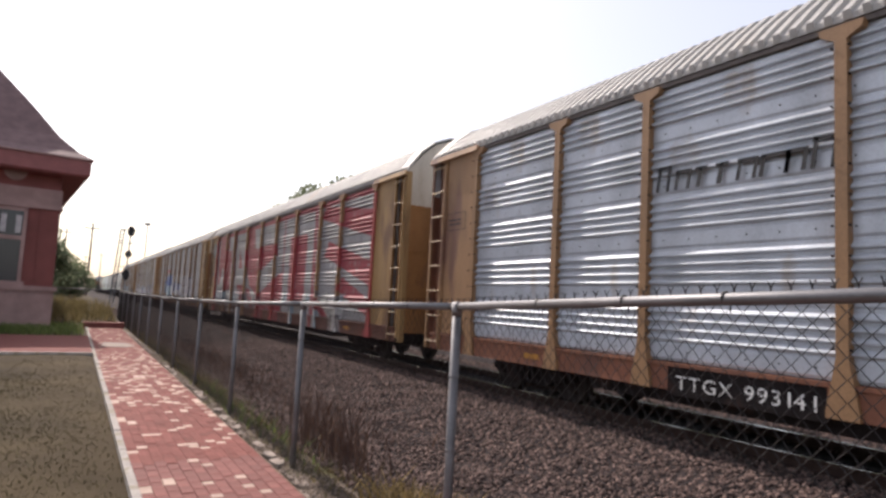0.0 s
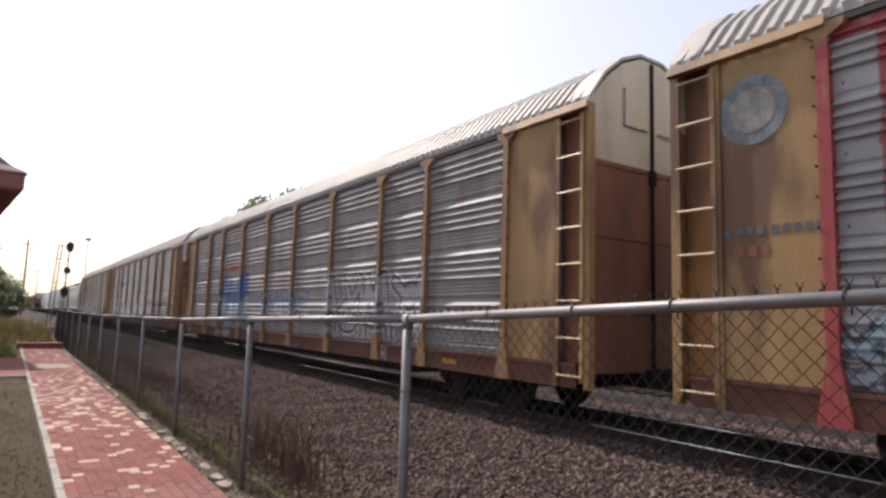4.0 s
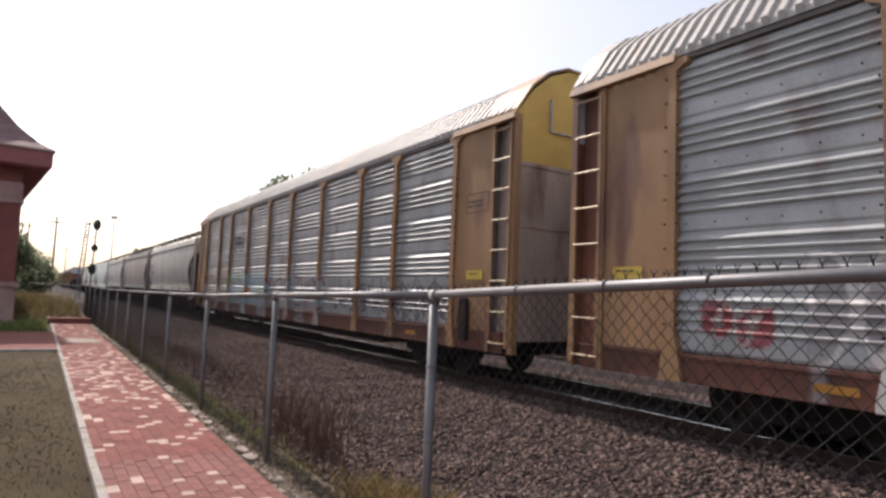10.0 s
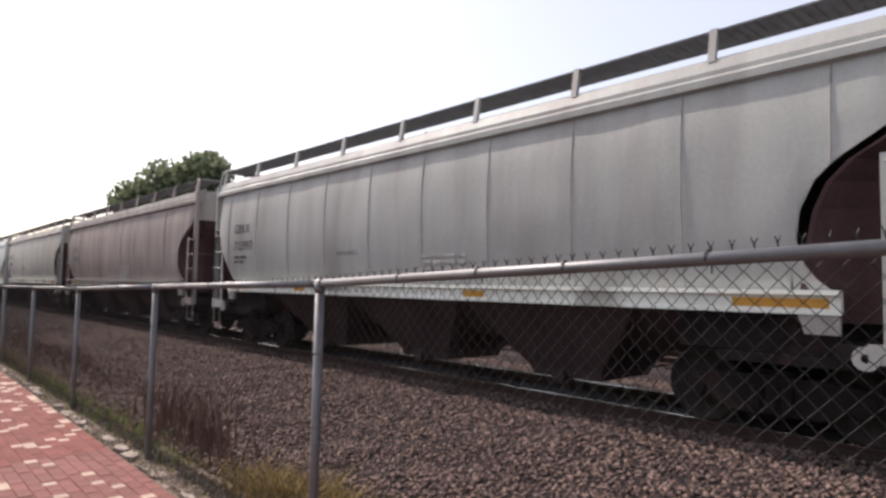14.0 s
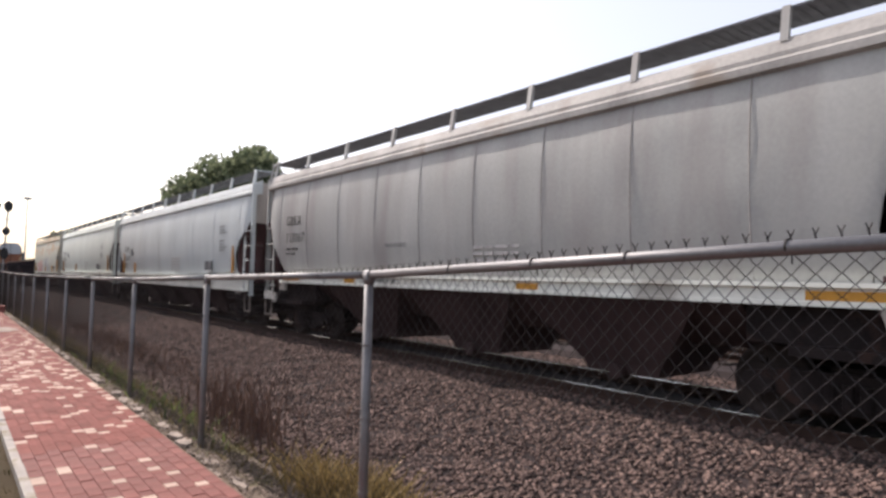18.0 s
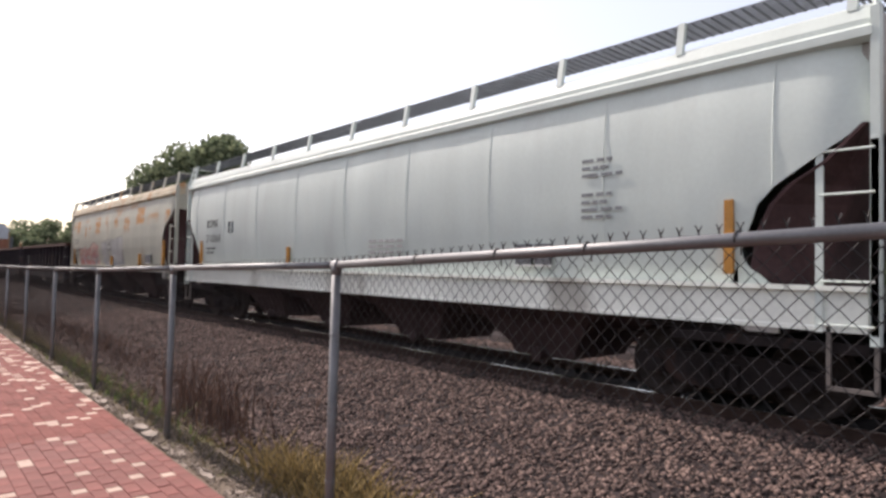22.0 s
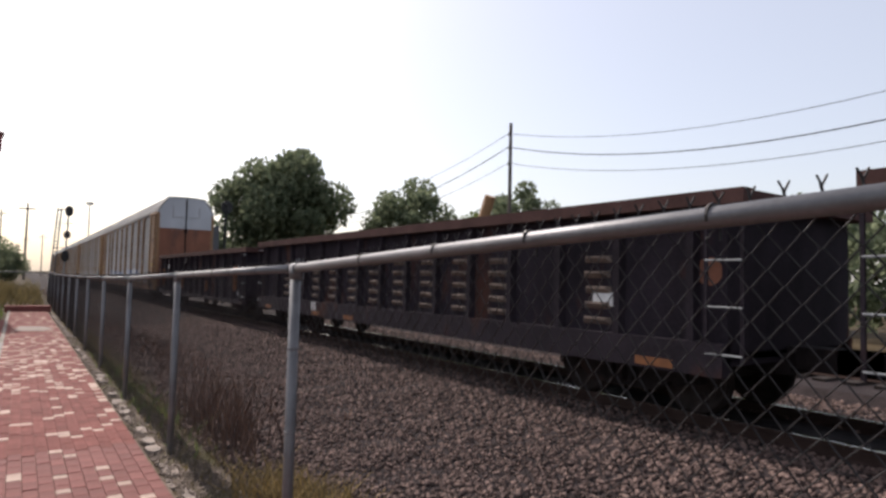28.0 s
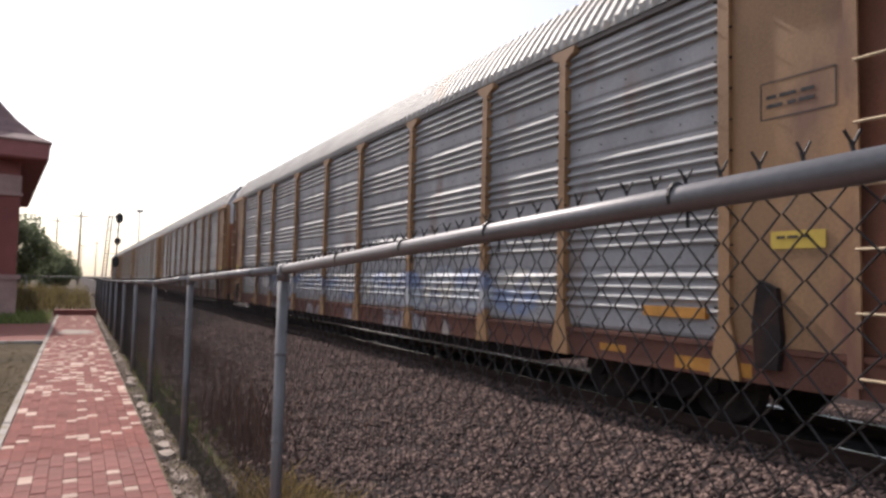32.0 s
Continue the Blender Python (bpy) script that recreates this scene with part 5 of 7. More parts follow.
def gondola(s0, L, label, height, louvred, marks=None, ribs=14, plain=(2,), strips=(0.9, 7.1, 14.4)):
    car = thing("gondola_car", label, "railcar", "gondola cars of the train")
    z0, z1 = 0.70, height
    for sx in (-1, 1):
        bm = bmesh.new()
        box(bm, min(sx * 1.40, sx * 1.34), max(sx * 1.40, sx * 1.34), 0.35, L - 0.35, z0, z1 - 0.1)
        part("side_sheet", bm, M_GOND, car)
    for y in (0.3, L - 0.36):
        bm = bmesh.new()
        box(bm, -1.42, 1.42, y, y + 0.06, z0, z1 - 0.05)
        es = part("end_sheet", bm, M_GOND, car)
        bm = bmesh.new()
        box(bm, -1.32, 1.32, y - 0.2, y + 0.24, z1 - 0.15, z1 - 0.004)
        part("end_cap", bm, M_GOND_TOP, es)
    bm = bmesh.new()
    box(bm, -1.38, 1.38, 0.3, L - 0.3, z0 + 0.06, z0 + 0.14)
    box(bm, -0.3, 0.3, 0.2, L - 0.2, 0.55, z0 + 0.1)
    box(bm, -0.18, 0.18, -0.7, L + 0.7, 0.62, 0.88)
    part("underframe", bm, M_UNDER, car)
    for sx in (-1, 1):
        bm = bmesh.new()
        box(bm, min(sx * 1.32, sx * 1.54), max(sx * 1.32, sx * 1.54), 0.05, L - 0.05, z1 - 0.16, z1)
        part("top_chord", bm, M_GOND_TOP, car, "rusty red-brown top chord")
        bm = bmesh.new()
        box(bm, min(sx * 1.36, sx * 1.52), max(sx * 1.36, sx * 1.52), 0.3, L - 0.3, z0 - 0.12, z0 + (0.24 if louvred else 0.0))
        part("side_sill", bm, M_GOND, car)
    bm = bmesh.new()
    prism(bm, [(-0.07, -1.4 + 0.005), (-0.045, -1.5), (0.045, -1.5), (0.07, -1.4 + 0.005)], "z", z0 + (0.24 if louvred else 0.0), z1 - 0.16)
    for v in bm.verts:
        v.co = Vector((v.co.y, v.co.x, v.co.z))
    rib = mesh_of("rib", bm, M_GOND)
    pitch = (L - 1.4) / ribs
    bm = bmesh.new()
    for k in range(5):
        z = 1.10 + 0.2 * k
        a, b = 0.15 + 0.02 * (k % 2), 0.62 - 0.015 * (k % 3)
        vs = [(-1.402, a, z - 0.07), (-1.402, b, z - 0.07), (-1.402, b, z + 0.022), (-1.402, a, z + 0.022)]
        vi = [(-1.455, a + 0.07, z - 0.012), (-1.455, b - 0.07, z - 0.012), (-1.455, b - 0.07, z + 0.010), (-1.455, a + 0.07, z + 0.010)]
        loft(bm, [vs, vi])
    lou = mesh_of("pressed_louvres", bm, M_GOND_L)
    for k in range(ribs + 1):
        y = 0.7 + k * pitch
        piece("rib", rib, car, pose(0, y, 0))
        piece("rib", rib, car, pose(0, y, 0, 0, 0, 180))
        if louvred and 0 < k < ribs - 1 and k not in plain:
            piece("pressed_louvres", lou, car, pose(0, y, 0))
    for y in (0.08, L - 0.5):
        ladder(car, -1.46, y, y + 0.42, 0.75, z1 - 0.18, M_GOND, step=0.45, rail=0.02, rungs=M_MARKMID)
    for y in strips:
        if not louvred:
            for z in (z0 + 0.16, z0 + 0.22, z0 + 0.28):
                bars(car, -1.405, y + 0.42, z, (0.12, 0.08, 0.1), 0.035, M_GREYMARK, label="small worn bars")
            continue
        bm = bmesh.new()
        box(bm, -1.522, -1.518, y, y + 0.52, z0 - 0.09, z0 + 0.01)
        part("reflector", bm, M_AMBERDULL, car, "dull orange reflective strip")
    for y in (2.0, L - 2.0):
        truck_parts(car, y)
    if marks:
        marks(car, L)
    return car, s0


# far paler than the car's steel: sun on the louvre ledges, put into colour
M_GOND_L = mat("sunlit_louvre", (0.17, 0.125, 0.10), 0.6, 0.1, 0.5, 4, 30, 0.1)


# ---- spray paint and lettering on single cars ----
RED = (0.33, 0.030, 0.045)
WHT, BLK, BLU, LBL, PNK, MAR, CRM, GRN, ORG = (0.6, 0.6, 0.6), (0.03, 0.03, 0.04), (0.06, 0.13, 0.38), (0.29, 0.40, 0.46), (0.50, 0.27, 0.30), (0.18, 0.05, 0.06), (0.50, 0.45, 0.38), (0.22, 0.36, 0.12), (0.5, 0.2, 0.05)
RED_FRONT = (
    [(9.8, 3.9), (7.8, 3.9), (7.9, 1.5), (9.8, 1.4)],
    [(7.1, 4.7), (6.8, 4.7), (6.8, 1.0), (7.1, 1.0)],
    [(6.8, 1.9), (5.3, 1.0), (5.9, 1.0), (6.8, 1.5)],
    [(6.4, 4.3), (2.0, 3.4), (2.0, 4.2), (6.0, 4.7)],
    [(5.9, 3.0), (2.0, 2.0), (2.0, 2.7), (5.6, 3.5)],
    [(4.6, 1.9), (2.0, 1.1), (2.0, 1.6), (4.2, 2.3)],
    [(14.2, 1.7), (11.6, 2.4), (10.6, 2.6), (10.6, 0.8), (14.5, 0.8)],
    [(14.3, 3.8), (11.6, 3.8), (11.6, 3.3), (14.2, 2.7)],
)
RED_REAR = (
    [(17.0, 4.7), (15.6, 4.7), (15.5, 3.8), (14.7, 3.7), (14.6, 1.6), (16.0, 2.0), (17.0, 3.2)],
    [(10.8, 4.7), (10.65, 4.7), (10.6, 2.6), (10.75, 2.6)],
    [(17.5, 3.9), (17.0, 3.9), (17.0, 3.2)],
    [(18.6, 4.0), (17.7, 2.9), (18.5, 2.9)],
    [(19.6, 4.8), (19.35, 4.8), (19.4, 1.9), (19.6, 1.9)],
    [(23.6, 4.8), (21.2, 4.8), (21.1, 3.9), (20.4, 3.9), (20.4, 1.8), (21.6, 1.8), (21.8, 2.6), (22.5, 3.1), (23.2, 2.1), (23.6, 2.1)],
    [(18.6, 2.1), (16.9, 2.1), (17.0, 1.1), (17.6, 1.0), (17.7, 1.3), (18.6, 1.4)],
    [(16.8, 1.9), (16.0, 1.9), (15.2, 1.3), (15.2, 0.9), (15.7, 1.0)],
)
RED_SHAPES = RED_FRONT + RED_REAR


def red_paint(y, z):
    wob = 0.04 * noise.noise((y * 3, z * 3, 1))
    if z > 1.9 and (z > 4.66 or any(inside(p, y + wob, z) for p in RED_SHAPES)):
        return (*RED, 0.92)
    rear = swirl(y, z, 18.0, 24.2, 1.0, 1.75, 0.62, (LBL, (0.46, 0.48, 0.50), (0.36, 0.42, 0.46), (0.24, 0.28, 0.32)), (0.045, 0.04, 0.06), (0.45, 0.46, 0.48), 11, 0.05, 0.055, 0.025)
    lines = swirl(y, z, 13.6, 18.4, 0.98, 1.85, 0.8, (BLK,), (0.05, 0.04, 0.06), BLK, 14, 0.0, 0.024, 0.0)
    front = swirl(y, z, 4.0, 10.8, 0.98, 1.8, 0.7, (WHT, LBL, CRM, (0.45, 0.46, 0.42)), (0.05, 0.045, 0.06), WHT, 12, 0.06, 0.05, 0.03, (0.24, 0.26, 0.28))
    haze = tag(y, z, 2.6, 5.4, 2.3, 3.2, 0.7, (WHT,), (0.55, 0.55, 0.55), 13) if noise.noise((y * 5, z * 5, 0)) > 0.15 else NONE
    mist = (*LBL, 0.5) if 9.0 < y < 14.0 and z < 1.55 + 0.25 * noise.noise((y * 0.8, 3, 7)) and noise.noise((y * 1.4, z * 1.6, 6)) > 0.0 else NONE
    red = (*RED, 0.9) if any(inside(p, y + wob, z) for p in RED_SHAPES) else NONE
    return over(rear, lines, red, front, haze, mist)


def red_posts(y, z):
    """On the posts the red is broken: two of them stay mostly tan."""
    if min(abs(y - 1.9), abs(y - 24.1)) < 0.3 and z < 4.7:
        return (*RED, 0.9)
    if z > 4.0 or abs(y - 19.6) < 0.3 or (abs(y - 16.9) < 0.3 and not (2.8 < z < 3.8 or z < 2.0)):
        return NONE
    return red_paint(y, z)


def grey_tags(y, z):
    a = swirl(y, z, 4.4, 9.8, 1.05, 2.55, 1.35, ((0.42, 0.41, 0.43), (0.36, 0.35, 0.38)), (0.10, 0.075, 0.11), (0.58, 0.58, 0.58), 21, 0.10, 0.09, 0.05)
    b = swirl(y, z, 10.6, 15.8, 1.3, 2.2, 0.95, ((0.45, 0.45, 0.48), (0.22, 0.26, 0.38), (0.38, 0.42, 0.48)), (0.09, 0.09, 0.15), (0.58, 0.58, 0.6), 22, 0.08, 0.07)
    c = tag(y, z, 16.0, 19.6, 1.05, 3.0, 1.75, (LBL, BLU, (0.5, 0.5, 0.2)), (0.05, 0.1, 0.2), 23)
    d = (0.4, 0.05, 0.06, 0.9) if 16.6 < y < 20.1 and 3.15 < z < 3.42 and noise.noise((y * 4, z * 2, 5)) > -0.1 else NONE
    return over(a, b, c, d)


def blue_tags(y, z):
    a = swirl(y, z, 2.2, 9.3, 0.96, 1.98, 1.0, ((0.42, 0.41, 0.40), (0.20, 0.21, 0.25), (0.34, 0.33, 0.35), (0.42, 0.30, 0.32)), (0.02, 0.02, 0.03), (0.60, 0.58, 0.56), 31, 0.075, 0.085, 0.045, (0.10, 0.11, 0.15))
    b = (*BLU, 0.85) if 2.2 < y < 9.8 and 1.9 < z < 2.22 and noise.noise((y * 1.3, z, 2)) > 0.02 else NONE
    c = over(swirl(y, z, 9.6, 16.2, 0.96, 1.98, 1.25, ((0.44, 0.46, 0.50), (0.46, 0.29, 0.33), (0.13, 0.22, 0.38), (0.50, 0.50, 0.52)), (0.09, 0.07, 0.15), (0.52, 0.46, 0.48), 32, 0.12, 0.045, 0.06, (0.22, 0.34, 0.48)), tag(y, z, 16.4, 17.8, 0.98, 1.9, 1.4, (WHT, (0.40, 0.40, 0.43)), (0.5, 0.36, 0.40), 36))
    d = over(tag(y, z, 18.0, 22.4, 1.0, 2.25, 1.3, ((0.24, 0.23, 0.24), (0.29, 0.27, 0.28)), (0.55, 0.53, 0.52), 33), tag(y, z, 22.75, 23.7, 1.15, 1.65, 0.48, ((0.26, 0.03, 0.04), (0.30, 0.05, 0.06)), (0.42, 0.36, 0.34), 35))
    e = tag(y, z, 18.6, 20.6, 3.25, 3.6, 0.5, ((0.06, 0.05, 0.1), (0.1, 0.05, 0.18)), (0.05, 0.05, 0.07), 34)
    return over(a, b, c, d, e)


def pale_tags(y, z):
    wob = 0.06 * noise.noise((y * 2, z * 2, 9))
    a = NONE
    if 14.3 < y < 19.6 and 1.0 < z < 2.2 + wob:
        n = noise.noise((y * 1.3, z * 1.6, 4))
        a = (*((ORG if n > 0.42 else GRN if n < -0.45 else LBL)), 0.85)
    b = swirl(y, z, 8.6, 14.2, 0.98, 1.95, 0.95, ((0.28, 0.38, 0.42), (0.36, 0.39, 0.39)), (0.16, 0.035, 0.05), (0.44, 0.45, 0.45), 41, 0.075, 0.085, 0.035, (0.26, 0.36, 0.41))
    c = swirl(y, z, 19.7, 24.1, 0.98, 2.15, 0.72, ((0.37, 0.36, 0.30), (0.33, 0.34, 0.29)), (0.14, 0.035, 0.045), (0.48, 0.44, 0.42), 42, 0.07, 0.085, 0.035, (0.33, 0.33, 0.28))
    d = swirl(y, z, 2.0, 8.5, 0.98, 1.62, 0.62, ((0.05, 0.04, 0.06),), (0.05, 0.035, 0.055), NONE[:3], 43, 0.0, 0.022, 0.0)
    e = swirl(y, z, 2.2, 8.3, 1.25, 2.02, 1.1, ((0.06, 0.05, 0.07),), (0.07, 0.05, 0.075), NONE[:3], 44, 0.0, 0.016, 0.0)
    return over(a, b, c, d, e)


def faint_tags(y, z):
    return over(tag(y, z, 5.0, 11.5, 1.05, 1.8, 1.2, ((0.42, 0.46, 0.5), (0.2, 0.26, 0.4), (0.46, 0.45, 0.42)), (0.25, 0.27, 0.33), 51), tag(y, z, 12.0, 20.0, 1.1, 1.7, 1.0, ((0.4, 0.42, 0.45), (0.22, 0.28, 0.4)), (0.28, 0.28, 0.3), 52))


LETTER_STROKES = (
    ((9.86, 1.48), (9.88, 2.50), (9.45, 2.50), (9.32, 2.38), (9.30, 1.75), (9.36, 1.50)),
    ((9.62, 2.25), (9.60, 1.95)),
    ((9.22, 1.50), (9.23, 2.53), (8.95, 2.56), (8.94, 1.50)),
    ((8.90, 1.50), (8.90, 2.12), (8.30, 2.14), (8.30, 1.50)), ((8.72, 1.50), (8.72, 2.12)), ((8.52, 1.50), (8.52, 2.12)), ((8.90, 1.84), (8.30, 1.86)),
    ((8.20, 1.50), (8.20, 2.57), (7.96, 2.58), (7.93, 2.30), (7.75, 2.59), (7.52, 2.61), (7.70, 2.08), (7.46, 1.50)),
    ((7.94, 1.50), (7.90, 1.90)),
    ((7.40, 1.50), (7.40, 2.63), (7.21, 2.65), (7.20, 1.50)),
    ((7.10, 1.50), (7.10, 2.65), (6.56, 2.71), (6.45, 2.56), (6.46, 1.85), (6.62, 1.50)),
    ((6.86, 2.42), (6.80, 1.90)),
)
LETTER_RINGS = ((8.74, 2.50), (8.45, 2.52), (8.75, 2.26), (8.46, 2.27))


def block_letters(y, z):
    """Tall outlined sprayed letters, faintly filled, with blue and dark drips below."""
    if not (6.40 < y < 9.95 and 1.44 < z < 2.76):
        return NONE
    wy, wz = y + 0.012 * noise.noise((y * 6, z * 6, 2)), z + 0.012 * noise.noise((y * 6, z * 6, 9))
    d = min(near_line(q, wy, wz) for q in LETTER_STROKES)
    ring = min(abs(math.hypot((wy - a) / 1.35, wz - b) - 0.105) for a, b in LETTER_RINGS)
    if min(d, ring) < 0.017:
        return (0.05, 0.045, 0.07, 0.92)
    if min(math.hypot((wy - a) / 1.35, wz - b) for a, b in LETTER_RINGS) < 0.105:
        return (0.48, 0.48, 0.46, 0.7)
    if z < 1.66 + 0.3 * noise.noise((y * 4, 2, 7)) + 0.25 * noise.noise((y * 11, z, 3)):
        n = noise.noise((y * 3, z * 3, 4))
        return (*((0.10, 0.13, 0.25) if n > 0.1 else (0.36, 0.22, 0.12) if n < -0.4 else (0.30, 0.34, 0.42)), 0.75)
    if z < 2.46 + 0.06 * (9.88 - y) and not 8.28 < y < 8.92:
        return (0.42, 0.43, 0.47, 0.65)
    return NONE


def red_piece(y, z):
    """Swollen pink letters over red and dark strokes."""
    if not (10.6 < y < 14.5 and 1.44 < z < 2.62):
        return NONE
    top = 2.36 + 0.16 * math.sin((y - 10.6) * 2.1) * (y < 13) - 0.1 * (y > 13.4) + 0.05 * noise.noise((y * 4, 0, 1))
    if z > top:
        return NONE
    w = y + 0.16 * noise.noise((y * 1.7, z * 1.7, 6)) + 0.12 * (z - 2)
    u = w / 0.44 - math.floor(w / 0.44)
    if top - z < 0.03 or u < 0.07 or (abs(u - 0.5) < 0.05 and z < top - 0.35):
        return (0.13, 0.03, 0.05, 0.9)
    low = 1.95 + 0.22 * noise.noise((y * 2.5, 1, 4))
    if z < low:
        n = noise.noise((y * 3.4, z * 2.2, 12))
        return (*((0.42, 0.06, 0.08) if n > -0.05 else (0.44, 0.36, 0.38) if n > -0.3 else (0.07, 0.10, 0.15)), 0.85)
    return (*((0.52, 0.32, 0.27) if noise.noise((y * 2.2, z * 3, 5)) > -0.2 else (0.45, 0.15, 0.15)), 0.85)


RUST_PATCHES = ((0.6, 1.15, 3.05, 3.55, 0.8), (1.8, 2.8, 3.1, 3.5, 0.45), (3.5, 4.6, 3.1, 3.8, 0.95), (5.4, 6.3, 2.85, 3.5, 0.9), (7.2, 7.9, 3.05, 3.6, 0.6), (8.9, 9.5, 3.2, 3.7, 0.45), (10.2, 11.2, 2.9, 3.7, 0.85), (12.2, 12.5, 2.75, 3.4, 0.9), (12.9, 13.3, 2.75, 3.4, 0.8), (14.3, 15.2, 3.0, 3.7, 0.8), (15.3, 15.9, 3.2, 3.7, 0.6))


def rust_marks(y, z):
    """Wiped orange rust in patches along the upper side, and sprayed letters below."""
    rust = 0.0
    yy = y + 0.10 * noise.noise((y * 3, z * 4, 3))
    for y0, y1, z0, z1, k in RUST_PATCHES:
        if y0 - 0.3 < yy < y1 + 0.3 and z0 - 0.3 < z < z1 + 0.3:
            edge = min((yy - y0) / 0.09, (y1 - yy) / 0.16, (z - z0) / 0.2 + 0.4, (z1 - z) / 0.12)
            n = 0.62 + 0.75 * noise.noise((y * 1.1, z * 5.5, 6)) + 0.3 * noise.noise((y * 5, z * 9, 8))
            rust = max(rust, k * min(1.0, max(0.0, edge)) * min(1.0, max(0.0, n)))
    n = noise.noise((y * 0.5, z * 2.2, 14)) + 0.3 * noise.noise((y * 2.2, z * 4, 15))
    if z > 3.0:
        rust = max(rust, min(0.35, max(0.0, n - 0.25)))
    a = (0.44, 0.19, 0.04, min(0.95, 1.45 * rust)) if rust > 0.02 else NONE
    return over(block_letters(y, z), red_piece(y, z), a)


def logo_bars(car, L):
    """A railway's name, as plain slanted shapes in its colour."""
    for k, w in enumerate((0.22, 0.24, 0.2, 0.2, 0.27, 0.36, 0.25, 0.27)):
        y = 19.42 - 0.31 * k
        bm = bmesh.new()
        z0, z1 = 3.35, 3.35 + (0.36 if k in (0, 7) else 0.27)
        for a, b in ((y, y - 0.05), (y - w + 0.05, y - w)) if k not in (2, 3) else ((y - 0.04, y - 0.1),):
            prism(bm, [(a, z0), (b, z0), (b - 0.05, z1), (a - 0.05, z1)], "x", -HW - 0.014, -HW - 0.004)
        prism(bm, [(y - 0.02, z1 - 0.05), (y - w, z1 - 0.05), (y - w - 0.02, z1), (y - 0.04, z1)], "x", -HW - 0.014, -HW - 0.004)
        part("logo_shape", bm, M_BLACK, car, "black slanted logo shape")
    bm = bmesh.new()
    box(bm, -HW - 0.006, -HW + 0.01, 17.08, 19.16, 0.56, 0.935)
    part("lettering_panel", bm, M_UNDER, car, "black painted panel on the side sill")
    word(car, "TTGX 993141", -HW - 0.01, 19.02, 0.65, 0.18, M_WHITE, "white stencilled fleet lettering", 1.87)


def emblem(car, L):
    """A round painted emblem and stencils on the rear end plate."""
    bm = bmesh.new()
    tube(bm, (-HW - 0.006, L - 1.1, 4.15), (-HW - 0.002, L - 1.1, 4.15), 0.42, n=32)
    d = part("round_emblem", bm, M_EMB, car, "faded blue-grey round emblem")
    bm = bmesh.new()
    tube(bm, (-HW - 0.010, L - 1.1, 4.15), (-HW - 0.0065, L - 1.1, 4.15), 0.27, n=28)
    part("emblem_centre", bm, M_EMB_IN, d)
    sill_marks(20.5)(car, L)
    bars(car, -HW - 0.002, L - 0.72, 2.66, (0.12, 0.12, 0.1, 0.1, -0.05, 0.1, 0.1, 0.1, 0.1, 0.1), 0.10, M_GREYDARK, label="row of black stencilled bars", gap=0.2)
    bars(car, -HW - 0.002, L - 0.75, 2.42, (0.1, 0.1, 0.12, 0.1), 0.12, M_BROWN, label="row of faded stencilled bars")


def front_screen(car, L):
    """A narrow plate standing out beside the end door, and orange strips by the front post."""
    bm = bmesh.new()
    prism(bm, [(1.53, 0.95), (1.86, 0.95), (1.86, 4.46), (1.53, 4.30)], "y", 0.10, 0.14)
    part("end_screen", bm, M_GRATE, car, "dark narrow plate beside the end door")
    for y0, y1, z0, z1, d in ((2.15, 3.0, 1.22, 1.34, 0.02), (1.62, 2.55, 0.66, 0.80, 0.007)):
        bm = bmesh.new()
        box(bm, -HW - d, -HW + 0.06, y0, y1, z0, z1)
        part("orange_strip", bm, M_AMBER_P, car, "orange reflective strip")


def sill_marks(at, material=None):
    def put(car, L):
        bars(car, -HW - 0.002, at, 0.70, (0.14,) * 4 + (-0.12,) + (0.13,) * 6, 0.17, material or M_GREYMARK, label="row of white stencilled bars")
    return put


def bracket_logo(car, L):
    for y0, y1 in ((19.07, 18.95), (17.55, 17.68)):
        bm = bmesh.new()
        a, b = min(y0, y1), max(y0, y1)
        box(bm, -HW - 0.012, -HW - 0.004, y0 - 0.03, y0 + 0.03, 3.32, 3.93)
        for z in (3.32, 3.88):
            box(bm, -HW - 0.012, -HW - 0.004, a, b, z, z + 0.05)
        part("logo_bracket", bm, M_BLACK, car, "black bracket logo shape")
    for y in (18.86, 18.53, 18.2):
        bm = bmesh.new()
        prism(bm, [(y, 3.46), (y - 0.09, 3.46), (y - 0.12, 3.82), (y - 0.03, 3.82)], "x", -HW - 0.012, -HW - 0.004)
        for z in (3.46, 3.72):
            prism(bm, [(y - 0.05, z), (y - 0.29, z), (y - 0.30, z + 0.10), (y - 0.06, z + 0.10)], "x", -HW - 0.011, -HW - 0.004)
        part("logo_shape", bm, M_BLUEK, car, "dark blue logo shape")
    for y in (18.78, 18.66, 17.9, 17.78):
        bm = bmesh.new()
        prism(bm, [(y, 3.17), (y - 0.06, 3.17), (y - 0.08, 3.25), (y, 3.25)], "x", -HW - 0.012, -HW - 0.004)
        part("logo_tick", bm, M_BLUEK, car)
    word(car, "TTGX 715774", -HW - 0.006, 18.7, 0.70, 0.17, M_GREYMARK, "worn white stencilled fleet lettering", 1.7)


